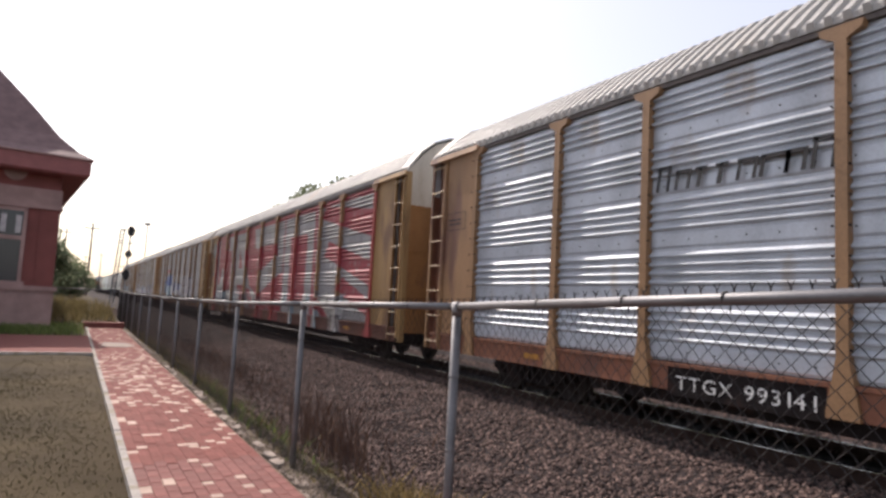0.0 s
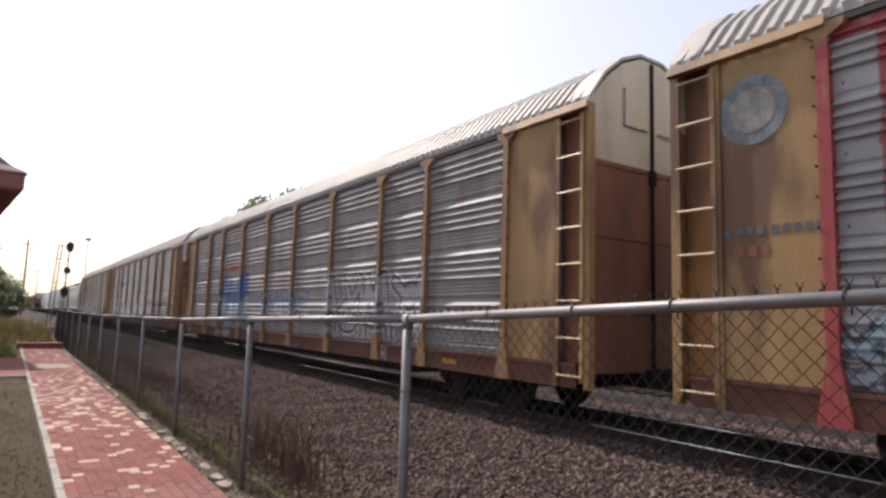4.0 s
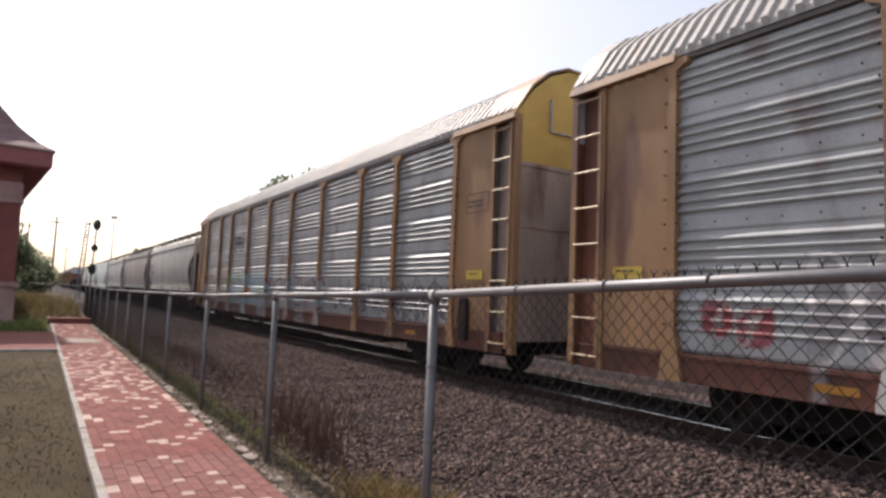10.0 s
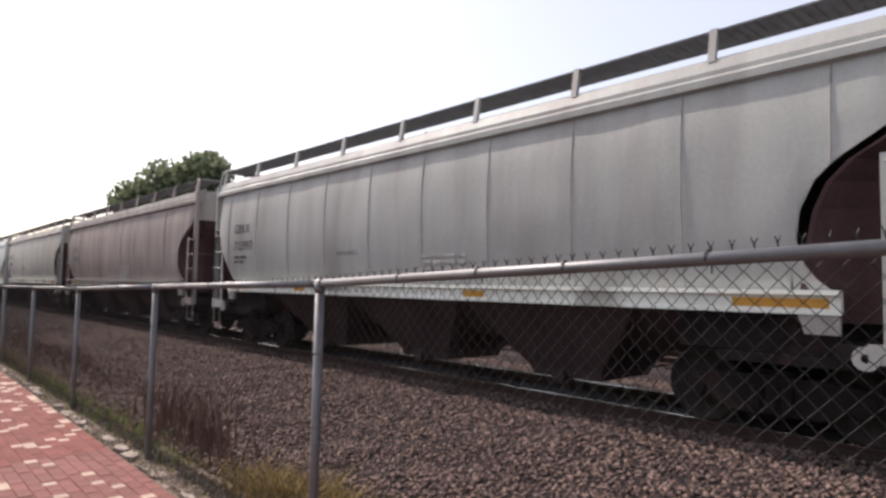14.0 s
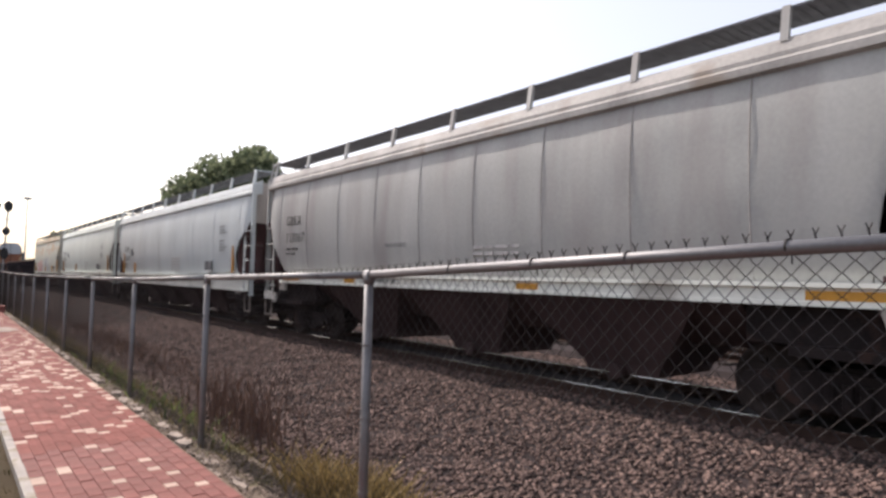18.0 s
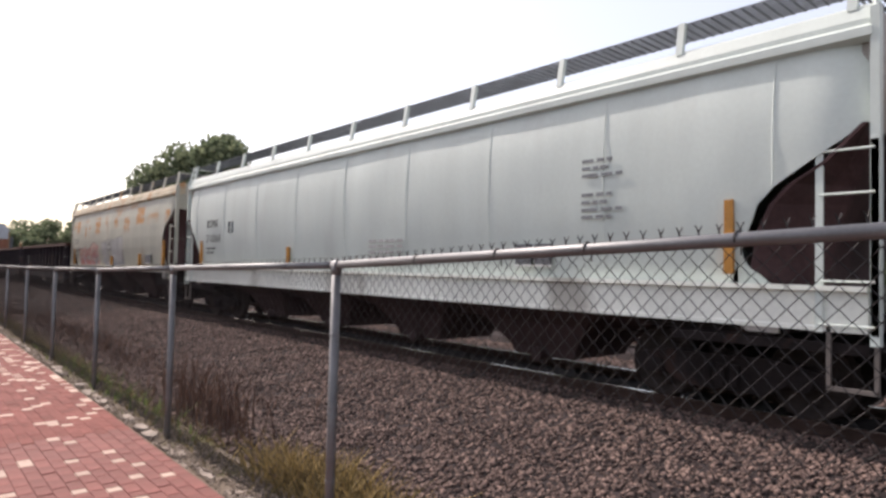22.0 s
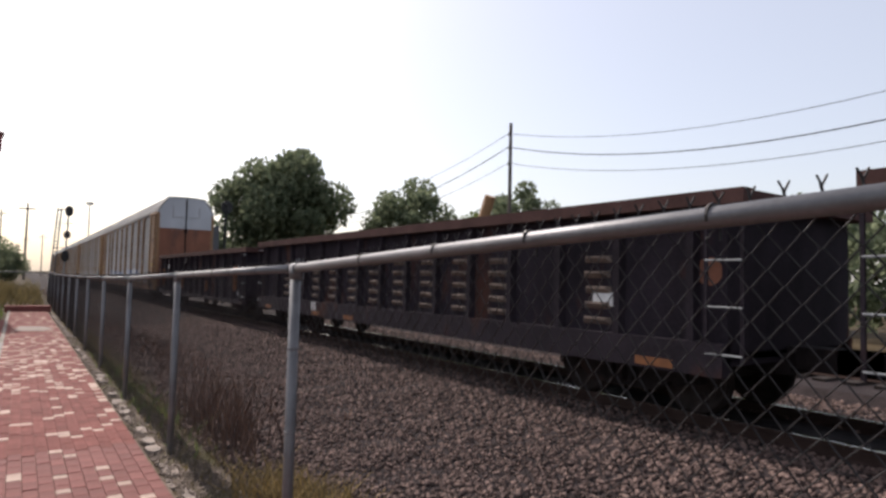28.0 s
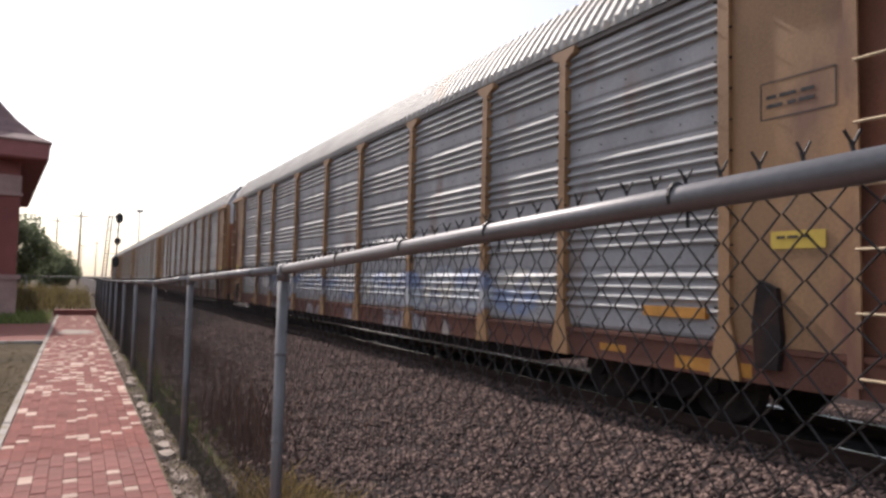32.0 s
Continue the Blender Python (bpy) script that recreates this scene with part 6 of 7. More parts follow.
def hopper_marks(dark, mark="", number="", y_off=1.4, z=2.87, words=True):
    """Fleet lettering, small data and, on some cars, warnings."""
    def put(car, L):
        if mark:
            word(car, mark, -1.570, L - y_off, z, 0.24, dark, "black stencilled fleet letters", 0.88)
            word(car, number, -1.570, L - y_off, z - 0.44, 0.24, dark, "black stencilled fleet number", 1.07)
        else:
            bars(car, -1.558, L - y_off, z, (0.16,) * 4, 0.23, dark, label="row of dark stencilled bars", gap=0.2)
            bars(car, -1.558, L - y_off, z - 0.44, (0.14,) * 6, 0.23, dark, label="row of dark stencilled bars", gap=0.2)
        bars(car, -1.543, L - y_off, z - 0.64, (0.1, 0.16, -0.05, 0.2, 0.12), 0.06, dark, label="small stencilled bars")
        bars(car, -1.543, L - y_off, z - 0.76, (0.1, 0.12, -0.05, 0.26), 0.05, dark, label="small stencilled bars")
        for k in range(5):
            bars(car, -1.535, L * 0.45, 2.1 - 0.11 * k, (0.3, 0.22, 0.35, 0.2), 0.05, M_GREYMARK, label="small grey stencilled bars")
        if words:
            word(car, "WARNING", -1.55, 9.88, 2.19, 0.09, M_GREYDARK, "black stencilled warning word", 0.75)
            word(car, "DO NOT HAMMER ON CAR", -1.488, 10.89, 1.47, 0.085, M_GREYDARK, "black stencilled words on the sill", 1.34)
    return put


def amber_marks(mark, number, y_off, z, plate, stripes, blocks, holders=4.5):
    """White hopper: fleet lettering, a framed plate letter, orange stripes, placards and data blocks."""
    def put(car, L):
        hopper_marks(M_INK, mark, number, y_off, z, words=False)(car, L)
        placards(car, holders, 1.7)
        for k in range(7):
            bars(car, -1.552, blocks, 3.08 - 0.10 * k - (0.16 if k > 2 else 0), ((0.22, 0.14, 0.1), (0.16, 0.1, 0.14), (0.3, 0.2, 0.12))[k % 3], 0.045, M_MARKMID, label="small grey stencilled bars")
        for y, z0, z1 in stripes:
            bm = bmesh.new()
            box(bm, -1.556, -1.50, y - 0.05, y + 0.05, z0, z1)
            part("rust_stripe", bm, M_AMBER_P, car, "orange-brown painted stripe")
        y, zp = plate
        bm = bmesh.new()
        for d in (-0.14, 0.14):
            box(bm, -1.562, -1.54, y + d - 0.008, y + d + 0.008, zp, zp + 0.30)
        for q in (zp, zp + 0.29):
            box(bm, -1.5625, -1.54, y - 0.148, y + 0.148, q, q + 0.016)
        part("stencil_frame", bm, M_GREYDARK, car)
        bars(car, -1.558, y + 0.09, zp + 0.2, (0.08, 0.05), 0.04, M_GREYDARK, label="small stencilled bars")
        word(car, "C", -1.558, y + 0.06, zp + 0.05, 0.11, M_GREYDARK, "small framed stencilled letter")
    return put


def placards(car, y, z):
    """Two dark placard holders side by side with a white frame, and a red tag."""
    for d in (0.0, 0.36):
        bm = bmesh.new()
        box(bm, -1.535, -1.50, y - d - 0.15, y - d + 0.15, z, z + 0.30)
        h = part("placard_holder", bm, M_GRATE, car, "dark square placard holder")
        bm = bmesh.new()
        box(bm, -1.540, -1.5355, y - d - 0.17, y - d + 0.17, z - 0.03, z - 0.005)
        part("holder_lip", bm, M_WHITE, h)


def rust_car_marks(car, L):
    hopper_marks(M_INK, "SOXX", "516136", 1.35, 2.51, words=False)(car, L)
    placards(car, 3.1, 1.60)
    for y, z0, z1 in ((1.18, 1.50, 2.40), (15.55, 1.48, 2.25), (8.1, 1.48, 1.85), (4.0, 1.48, 1.95)):
        bm = bmesh.new()
        box(bm, -1.552, -1.47, y - 0.06, y + 0.06, z0, z1)
        part("rust_stripe", bm, M_AMBER_P, car, "orange-brown painted stripe")
    bm = bmesh.new()
    box(bm, -1.492, -1.480, 2.05, 2.25, 1.30, 1.40)
    part("red_tag", bm, M_REDTAG, car, "small red tag on the sill")


def gondola_marks_a(car, L):
    bars(car, -1.405, 14.0, 1.72, (0.12, 0.1, 0.16, 0.1, 0.14), 0.26, M_GREYMARK, label="worn white lettering bars")
    bars(car, -1.405, 14.05, 1.42, (0.1, 0.12, 0.1, 0.12, 0.14), 0.2, M_GREYMARK, label="worn white lettering bars")
    bars(car, -1.405, 13.9, 1.08, (0.1,) * 6, 0.06, M_GREYMARK, label="small worn bars")
    for y, z0, z1, m in ((12.55, 1.1, 1.5, M_GREYMARK), (11.95, 1.0, 1.4, M_AMBERDULL)):
        bm = bmesh.new()
        box(bm, -1.51 if m == M_AMBERDULL else -1.406, -1.40, y - 0.08, y + 0.08, z0, z1)
        part("painted_patch", bm, m, car)


def gondola_marks_b(car, L):
    bm = bmesh.new()
    box(bm, -1.406, -1.402, 1.85, 2.2, 1.27, 1.45)
    part("white_placard", bm, M_WHITE, car, "small white placard")
    bm = bmesh.new()
    box(bm, -1.526, -1.521, 11.18, 11.47, 0.72, 0.93)
    part("paint_patch", bm, M_GREYMARK, car, "pale patch of paint on the sill")
    bm = bmesh.new()
    tube(bm, (-1.408, 0.52, 1.72), (-1.40, 0.52, 1.72), 0.16, n=14)
    part("rust_spot", bm, M_BROWN, car)
    # a timber post stands out of the load space
    bm = bmesh.new()
    tube(bm, (-1.0, 5.9, 1.0), (-0.9, 5.05, 3.05), 0.10, n=10)
    part("timber_post", bm, M_TAN, car, "pale timber post leaning out of the car")
    bars(car, -1.405, L - 2.95, 1.75, (0.12, 0.16, 0.1), 0.3, M_MARKMID, label="worn white lettering bars")
    bars(car, -1.405, L - 2.95, 1.35, (0.1, 0.1, 0.12, 0.12), 0.28, M_MARKMID, label="worn white lettering bars")


def gondola_marks_c(car, L):
    bm = bmesh.new()
    for k in range(8):
        a, b = 0.2 * k, 0.2 * (k + 1)
        tube(bm, (-1.47, 9.40 - 0.2 * math.sin(a), 2.02 + 0.28 * (1 - math.cos(a))), (-1.47, 9.40 - 0.2 * math.sin(b), 2.02 + 0.28 * (1 - math.cos(b))), 0.022, n=6)
    part("air_hose", bm, M_GREYMARK, car, "pale curved hose hooked on the side")
    bm = bmesh.new()
    for d in (0.0, 0.38):
        box(bm, -1.407, -1.402, 1.85 + d, 1.875 + d, 1.22, 1.68)
    for q in (0.0, 0.13, 0.435):
        box(bm, -1.4075, -1.4025, 1.85, 2.255, 1.22 + q, 1.245 + q)
    box(bm, -1.407, -1.402, 2.04, 2.07, 1.36, 1.65)
    part("frame_logo", bm, M_GREYMARK, car, "white square frame logo shape")
    for k in range(8):
        bm = bmesh.new()
        box(bm, -1.407, -1.402, 14.66, 14.8, 1.1 + 0.145 * k, 1.2 + 0.145 * k)
        part("logo_shape", bm, M_GREYMARK, car, "white upright logo shape")
    bars(car, -1.407, 13.95, 2.12, (0.15, 0.15, 0.15), 0.17, M_GREYMARK, label="worn white lettering bars")
    bars(car, -1.407, 14.1, 1.82, (0.14,) * 6, 0.2, M_WHITE, label="white stencilled bars")
    bars(car, -1.407, 14.05, 1.68, (0.12, 0.2, 0.12, 0.16), 0.06, M_GREYMARK, label="small white bars")
    bars(car, -1.407, 14.05, 1.58, (0.12, 0.1, -0.1, 0.16), 0.06, M_GREYMARK, label="small white bars")
    for y, z0, z1 in ((14.35, 0.95, 1.8), (9.9, 0.9, 1.35), (5.4, 0.9, 1.3), (1.45, 1.0, 1.9)):
        bm = bmesh.new()
        box(bm, -1.506, -1.40, y - 0.025, y + 0.025, z0, z1)
        part("orange_stripe", bm, M_AMBERDULL, car, "orange painted stripe")


M_AMBER_P = mat("orange_stripe_paint", (0.42, 0.19, 0.03), 0.7, 0, 0.35, 6, 40, 0.0)
M_REDTAG = mat("red_tag_paint", (0.40, 0.03, 0.05), 0.7, 0, 0.2, 8, 40, 0.0)
M_MARKMID = mat("mid_grey_marking", (0.20, 0.21, 0.22), 0.7, 0, 0.3, 8, 40, 0.0)
M_EMB_IN = mat("faded_emblem_centre", (0.27, 0.27, 0.25), 0.7, 0, 0.5, 7, 30, 0.0)
M_EMB = mat("faded_emblem", (0.17, 0.20, 0.21), 0.7, 0, 0.5, 7, 30, 0.0)
M_BLUEK = mat("dark_blue_marking", (0.03, 0.04, 0.10), 0.7, 0, 0.2, 5, 30, 0.0)
M_GREYMARK = mat("worn_white_marking", (0.40, 0.39, 0.39), 0.8, 0, 0.5, 8, 40, 0.0)
M_INK = mat("black_stencil_paint", (0.03, 0.032, 0.036), 0.7, 0, 0.4, 9, 40, 0.0)
M_GREYDARK = mat("dark_grey_marking", (0.10, 0.11, 0.12), 0.7, 0, 0.3, 8, 40, 0.0)
M_AMBERDULL = mat("dull_orange_paint", (0.19, 0.07, 0.022), 0.8, 0, 0.4, 8, 40, 0.0)
M_YTOP = mat("yellow_door_top", (0.50, 0.32, 0.07), 0.6, 0, 0.2, 2, 30, 0.03)
M_DOORMIX = mat("dirty_pale_door", (0.34, 0.27, 0.23), 0.7, 0, 0.4, 1.2, 20, 0.05, (0.15, 0.09, 0.07), 0.35, streak=0.7)
M_HOP_RP = painted("rust_painted_hopper", mat("cream_hopper_paint", (0.45, 0.45, 0.38), 0.6, 0, 0.2, 0.9, 20, 0.03, (0.38, 0.33, 0.25), 0.06, streak=0.6))


def build_train():
    cars = []
    cars.append(autorack(-13.5, "galvanised autorack car with bright clean panels and tan posts", M_PANEL, extra=logo_bars, sill=M_BROWN, rise=-0.12, notice=False))
    cars.append(autorack(13.8, "autorack car sprayed with huge red letters over grey panels", M_PANEL_DULL, red_paint, extra=emblem, post_paint=red_posts, rise=-0.03, notice=False, brake=False, end=M_TANY, door=M_CREAM, low=M_GOLD))
    cars.append(autorack(41.2, "dull grey autorack car with white sprayed letters and tan ends", M_PANEL_WORN, grey_tags, extra=sill_marks(19.9), end=M_TANY, door=M_CREAM, sheets=4, rise=-0.03, notice=False, brake=False))
    cars.append(autorack(68.6, "galvanised autorack car with blue and pink spray paint along the bottom", M_PANEL_MID, blue_tags, extra=sill_marks(19.2), low=M_BROWN, rise=0.04, brake=False))
    cars.append(autorack(96.0, "galvanised autorack car with tan ends and pale blue spray paint", M_PANEL_MID, pale_tags, door=M_YTOP, low=M_DOORMIX, extra=bracket_logo, rear_ladder=False, rise=0.01))
    cars.append(hopper(123.2, 16.1, "pale grey covered hopper car with dark lettering", M_HOP_G, hopper_marks(M_INK, "GBRX", "712997"), 8, sill=(1.38, 1.63), pitch=1.48, band=M_BANDW))
    cars.append(hopper(140.7, 16.0, "brownish grey covered hopper car", M_HOP_B, hopper_marks(M_MARKMID, words=False), 8, chord=M_SEAM, band=M_HOP_G, sill=(1.38, 1.63), pitch=1.48))
    cars.append(hopper(158.1, 16.0, "grey covered hopper car with dark streaks and lettering", M_HOP_G, hopper_marks(M_INK, "GBRX", "713067", 1.45), 8, chord=M_CHORD, sill=(1.38, 1.63), pitch=1.48, band=M_BANDW))
    cars.append(hopper(175.1, 17.95, "pale blue-grey covered hopper car with dark sloped ends", M_HOP_E, amber_marks("ECUX", "845153", 1.86, 2.56, (14.66, 2.35), ((1.46, 1.62, 2.45), (14.1, 1.55, 2.0), (16.35, 1.55, 2.5)), 2.65, 3.95), 9, band=M_BANDW, bowed=True))
    cars.append(hopper(194.0, 18.95, "clean white covered hopper car with dark lettering", M_HOP_W, amber_marks("XOMX", "711041", 1.91, 2.68, (15.3, 2.5), ((1.46, 1.62, 2.45), (11.9, 1.6, 2.05), (17.5, 1.6, 2.3)), 3.45), 10, band=M_BANDW, bowed=True, open_grate=True, sill=(1.06, 1.52)))
    cars.append(hopper(214.0, 16.6, "cream covered hopper car with orange rust and sprayed letters", M_HOP_R, rust_car_marks, 11, paint=(M_HOP_RP, rust_marks), chord=M_CHORD_R, bowed=True, open_grate=True, sill=(1.27, 1.46)))
    cars.append(gondola(231.7, 15.8, "dark louvred gondola car with worn white lettering", 2.62, True, gondola_marks_a, ribs=13))
    cars.append(gondola(248.45, 15.9, "dark gondola car with pressed louvres and a rusty rim", 2.60, True, gondola_marks_b, ribs=14, plain=(2, 11), strips=(0.9, 9.06, 10.95, 14.5)))
    cars.append(gondola(265.55, 15.45, "dark ribbed gondola car with orange stripes", 2.50, False, gondola_marks_c, ribs=13))
    cars.append(autorack(282.2, "dull galvanised autorack car with tan ends and faint sprayed letters", M_PANEL_DULL, faint_tags, rise=-0.04, arch=ROOF_FLAT, extra=front_screen))
    for k in range(1, 5):
        cars.append(autorack(282.2 + 27.4 * k, "dull galvanised autorack car with tan ends", M_PANEL_DULL, rise=-0.04, arch=ROOF_FLAT))
    return cars


M_CHORD = mat("grimy_top_chord", (0.40, 0.385, 0.365), 0.7, 0, 0.35, 1.2, 20, 0.05, (0.29, 0.25, 0.21), 0.25)
M_CHORD_R = mat("rusty_top_chord", (0.46, 0.39, 0.28), 0.7, 0, 0.3, 1.2, 20, 0.05, (0.36, 0.19, 0.08), 0.3)


# ---- beyond the train and around the depot ----
def leaf_crown(name, centre, radii, count, size, material, rng, parent, lobes=9):
    """A crown of small leaf clumps gathered in uneven lobes."""
    lob = []
    for i in range(lobes):
        c = 1 - 2 * (i + 0.5) / lobes
        a = 2.4 * i + rng.uniform(-0.4, 0.4)
        d = Vector((math.cos(a) * math.sqrt(1 - c * c), math.sin(a) * math.sqrt(1 - c * c), c))
        lob.append((Vector((d.x * radii[0], d.y * radii[1], d.z * radii[2])) * rng.uniform(0.45, 0.8), rng.uniform(0.26, 0.42)))
    verts, faces = [], []
    for _ in range(count):
        c, s = rng.choice(lob)
        d = Vector((rng.gauss(0, 1), rng.gauss(0, 1), rng.gauss(0, 1))).normalized() * (rng.random() ** 0.45)
        p = Vector(centre) + c + Vector((d.x * radii[0] * s, d.y * radii[1] * s, d.z * radii[2] * s))
        q = Euler((rng.uniform(0, 6.3), rng.uniform(0, 6.3), rng.uniform(0, 6.3))).to_matrix()
        k = len(verts)
        w = size * rng.uniform(0.5, 1.5)
        for o in ((-1, -0.3, 0), (0.1, -0.7, 0.25), (1, 0.1, 0), (0, 0.7, 0.2), (0, 0, -0.35)):
            verts.append(tuple(p + q @ Vector(o) * w))
        faces += [(k, k + 1, k + 4), (k + 1, k + 2, k + 4), (k + 2, k + 3, k + 4), (k + 3, k, k + 4)]
    return part(name, raw(name, verts, faces, material), None, parent)


def tree(x, y, height, width, seed, label, material=None, count=5000, lobes=14, low=0.35):
    rng = random.Random(seed)
    t = thing("tree", label, "tree", "trees beyond the tracks")
    gz = ground_height(x)
    bm = bmesh.new()
    h0 = height * low
    tube(bm, (x, y, gz - 0.2), (x + 0.1, y, gz + h0), 0.03 * height, 0.022 * height, 9)
    part("trunk", bm, M_BARK, t)
    for k in range(7):
        a = k * 0.9 + rng.uniform(-0.3, 0.3)
        bm = bmesh.new()
        p = Vector((x + 0.1, y, gz + h0 * rng.uniform(0.75, 1)))
        q = p + Vector((math.cos(a) * width * 0.28, math.sin(a) * width * 0.28, height * rng.uniform(0.2, 0.4)))
        tube(bm, p, q, 0.012 * height, 0.004 * height, 6)
        part("limb", bm, M_BARK, t)
    leaf_crown("crown", (x, y, gz + height * (0.5 + low * 0.28)), (width / 2, width / 2, height * (0.5 - low * 0.28)), count, width * 0.020, material or M_LEAF_I, rng, t, lobes)
    return t


def bush(x, y, height, width, seed):
    rng = random.Random(seed)
    t = thing("bush", "dense dark green bush beyond the second track", "bush", "bushes beyond the tracks")
    gz = ground_height(x)
    for k in range(4):
        a = k * 1.57 + rng.uniform(-0.4, 0.4)
        bm = bmesh.new()
        tube(bm, (x + 0.2 * math.cos(a), y + 0.2 * math.sin(a), gz - 0.1), (x + width * 0.25 * math.cos(a), y + width * 0.25 * math.sin(a), gz + height * 0.7), 0.05, 0.02, 6)
        part("stem", bm, M_BARK, t)
    leaf_crown("foliage", (x, y, gz + height * 0.48), (width / 2, width / 2, height * 0.52), 2200, 0.16, M_LEAF_I, rng, t, 12)


def build_surroundings():
    tree(22.2, 58, 14.1, 12.4, 3, "tall broad dark green tree beyond the tracks", count=17000, lobes=22)
    tree(30.0, 48, 11.0, 9.5, 4, "round dark green tree beyond the tracks", count=6000)
    tree(35.0, 46, 8.6, 6.5, 14, "pale green tree beyond the tracks", M_LEAF_PI)
    tree(41.0, 46, 12.0, 8.5, 5, "round dark green tree behind a utility pole", count=6000)
    tree(49, 43, 9.5, 7.0, 15, "small dark green tree beyond the tracks")
    tree(56, 38, 8.5, 7.0, 25, "small dark green tree beyond the tracks")
    tree(16.5, 112, 8.5, 12, 6, "distant rounded tree beyond the tracks", low=0.2)
    tree(25, 108, 11, 15, 7, "distant dark tree beyond the tracks", low=0.2)
    tree(34, 96, 9, 14, 8, "distant dark tree beyond the tracks", low=0.2)
    tree(-2.0, 52, 6.2, 6.0, 9, "dark bushy tree beyond the depot", low=0.12)
    tree(0.3, 62, 4.2, 4.5, 10, "dark bushy tree beyond the depot", low=0.12)
    for k in range(9):
        bush(27.0 + 2.0 * math.sin(k * 2.1), -6.0 + 5.0 * k, (5.7 if k in (3, 4) else 4.1 + 0.5 * math.sin(k * 1.7)), 5.6, 60 + k)
    # hedgerow on the horizon
    rng = random.Random(77)
    verts, faces = [], []
    for i in range(9000):
        a = rng.uniform(-170, 190)
        y = 300 + rng.uniform(-6, 6)
        if 2 < a < 20:
            continue
        top = 5 + 3 * noise.noise((a * 0.05, 1, 1)) + 1.5 * noise.noise((a * 0.3, 2, 1))
        z = rng.uniform(0, max(1.0, top))
        k = len(verts)
        for o in ((-1, 0, -0.4), (0.9, 0.2, -0.2), (0.1, -0.2, 0.9)):
            w = rng.uniform(0.5, 1.0)
            verts.append((a + o[0] * w, y + o[1] * w, z + o[2] * w))
        faces.append((k, k + 1, k + 2))
    tagged(new("far_hedgerow", raw("far_hedgerow", verts, faces, M_LEAF_I)), "distant dark hedgerow along the horizon", "hedgerow", kind="stuff")
    for x, y, h in ((1.9, 95, 10.2), (-1.6, 130, 12), (6.5, 210, 12), (3.0, 260, 13)):
        p = thing("utility_pole", "slender distant utility pole", "utility pole", "distant utility poles")
        bm = bmesh.new()
        tube(bm, (x, y, -0.5), (x + 0.05, y, h), 0.16, 0.1, 8)
        part("pole", bm, M_POLE, p)
        bm = bmesh.new()
        box(bm, x - 0.9, x + 0.9, y - 0.06, y + 0.06, h - 0.8, h - 0.65)
        part("crossarm", bm, M_POLE, p)
    p = thing("floodlight_mast", "pale floodlight mast beyond the signal", "light mast")
    bm = bmesh.new()
    tube(bm, (12.3, 140, -0.3), (12.3, 140, 15.0), 0.14, 0.10, 8)
    part("mast", bm, M_SILVER, p)
    bm = bmesh.new()
    box(bm, 11.7, 12.9, 139.8, 140.2, 14.8, 15.3)
    part("lamp_frame", bm, M_SILVER, p)
    # line of wood poles and sagging wires beyond the tracks
    poles = ((31.0, 80.0, 12.7), (31.0, 35.0, 13.0), (31.0, -7.0, 13.0))
    for x, y, h in poles:
        p = thing("utility_pole", "weathered wooden utility pole carrying three wires", "utility pole", "utility poles along the tracks")
        bm = bmesh.new()
        tube(bm, (x, y, -0.5), (x, y, h + 0.4), 0.17, 0.12, 10)
        part("pole", bm, M_POLE, p)
        for dz in (0.0, 1.0, 2.2):
            bm = bmesh.new()
            tube(bm, (x - 0.2, y, h - 0.55 - dz), (x - 0.2, y, h - 0.35 - dz), 0.07, 0.05, 8)
            tube(bm, (x - 0.2, y, h - 0.5 - dz), (x, y, h - 0.5 - dz), 0.03, n=6)
            part("insulator", bm, M_GREYDARK, p)
    for (xa, ya, ha), (xb, yb, hb) in zip(poles, poles[1:]):
        for dz, r, sag in ((0.0, 0.018, 2.7), (1.0, 0.032, 2.9), (2.2, 0.018, 2.6)):
            bm = bmesh.new()
            rings = []
            for k in range(25):
                t = k / 24
                q = (xa - 0.2, ya + (yb - ya) * t, ha - 0.4 - dz + (hb - ha) * t - 4 * sag * t * (1 - t))
                rings.append([(q[0] + r * math.cos(1.257 * i), q[1], q[2] + r * math.sin(1.257 * i)) for i in range(5)])
            loft(bm, rings)
            tagged(part("wire", bm, M_UNDER), "dark sagging overhead wire", "overhead wire", "wires between the poles")


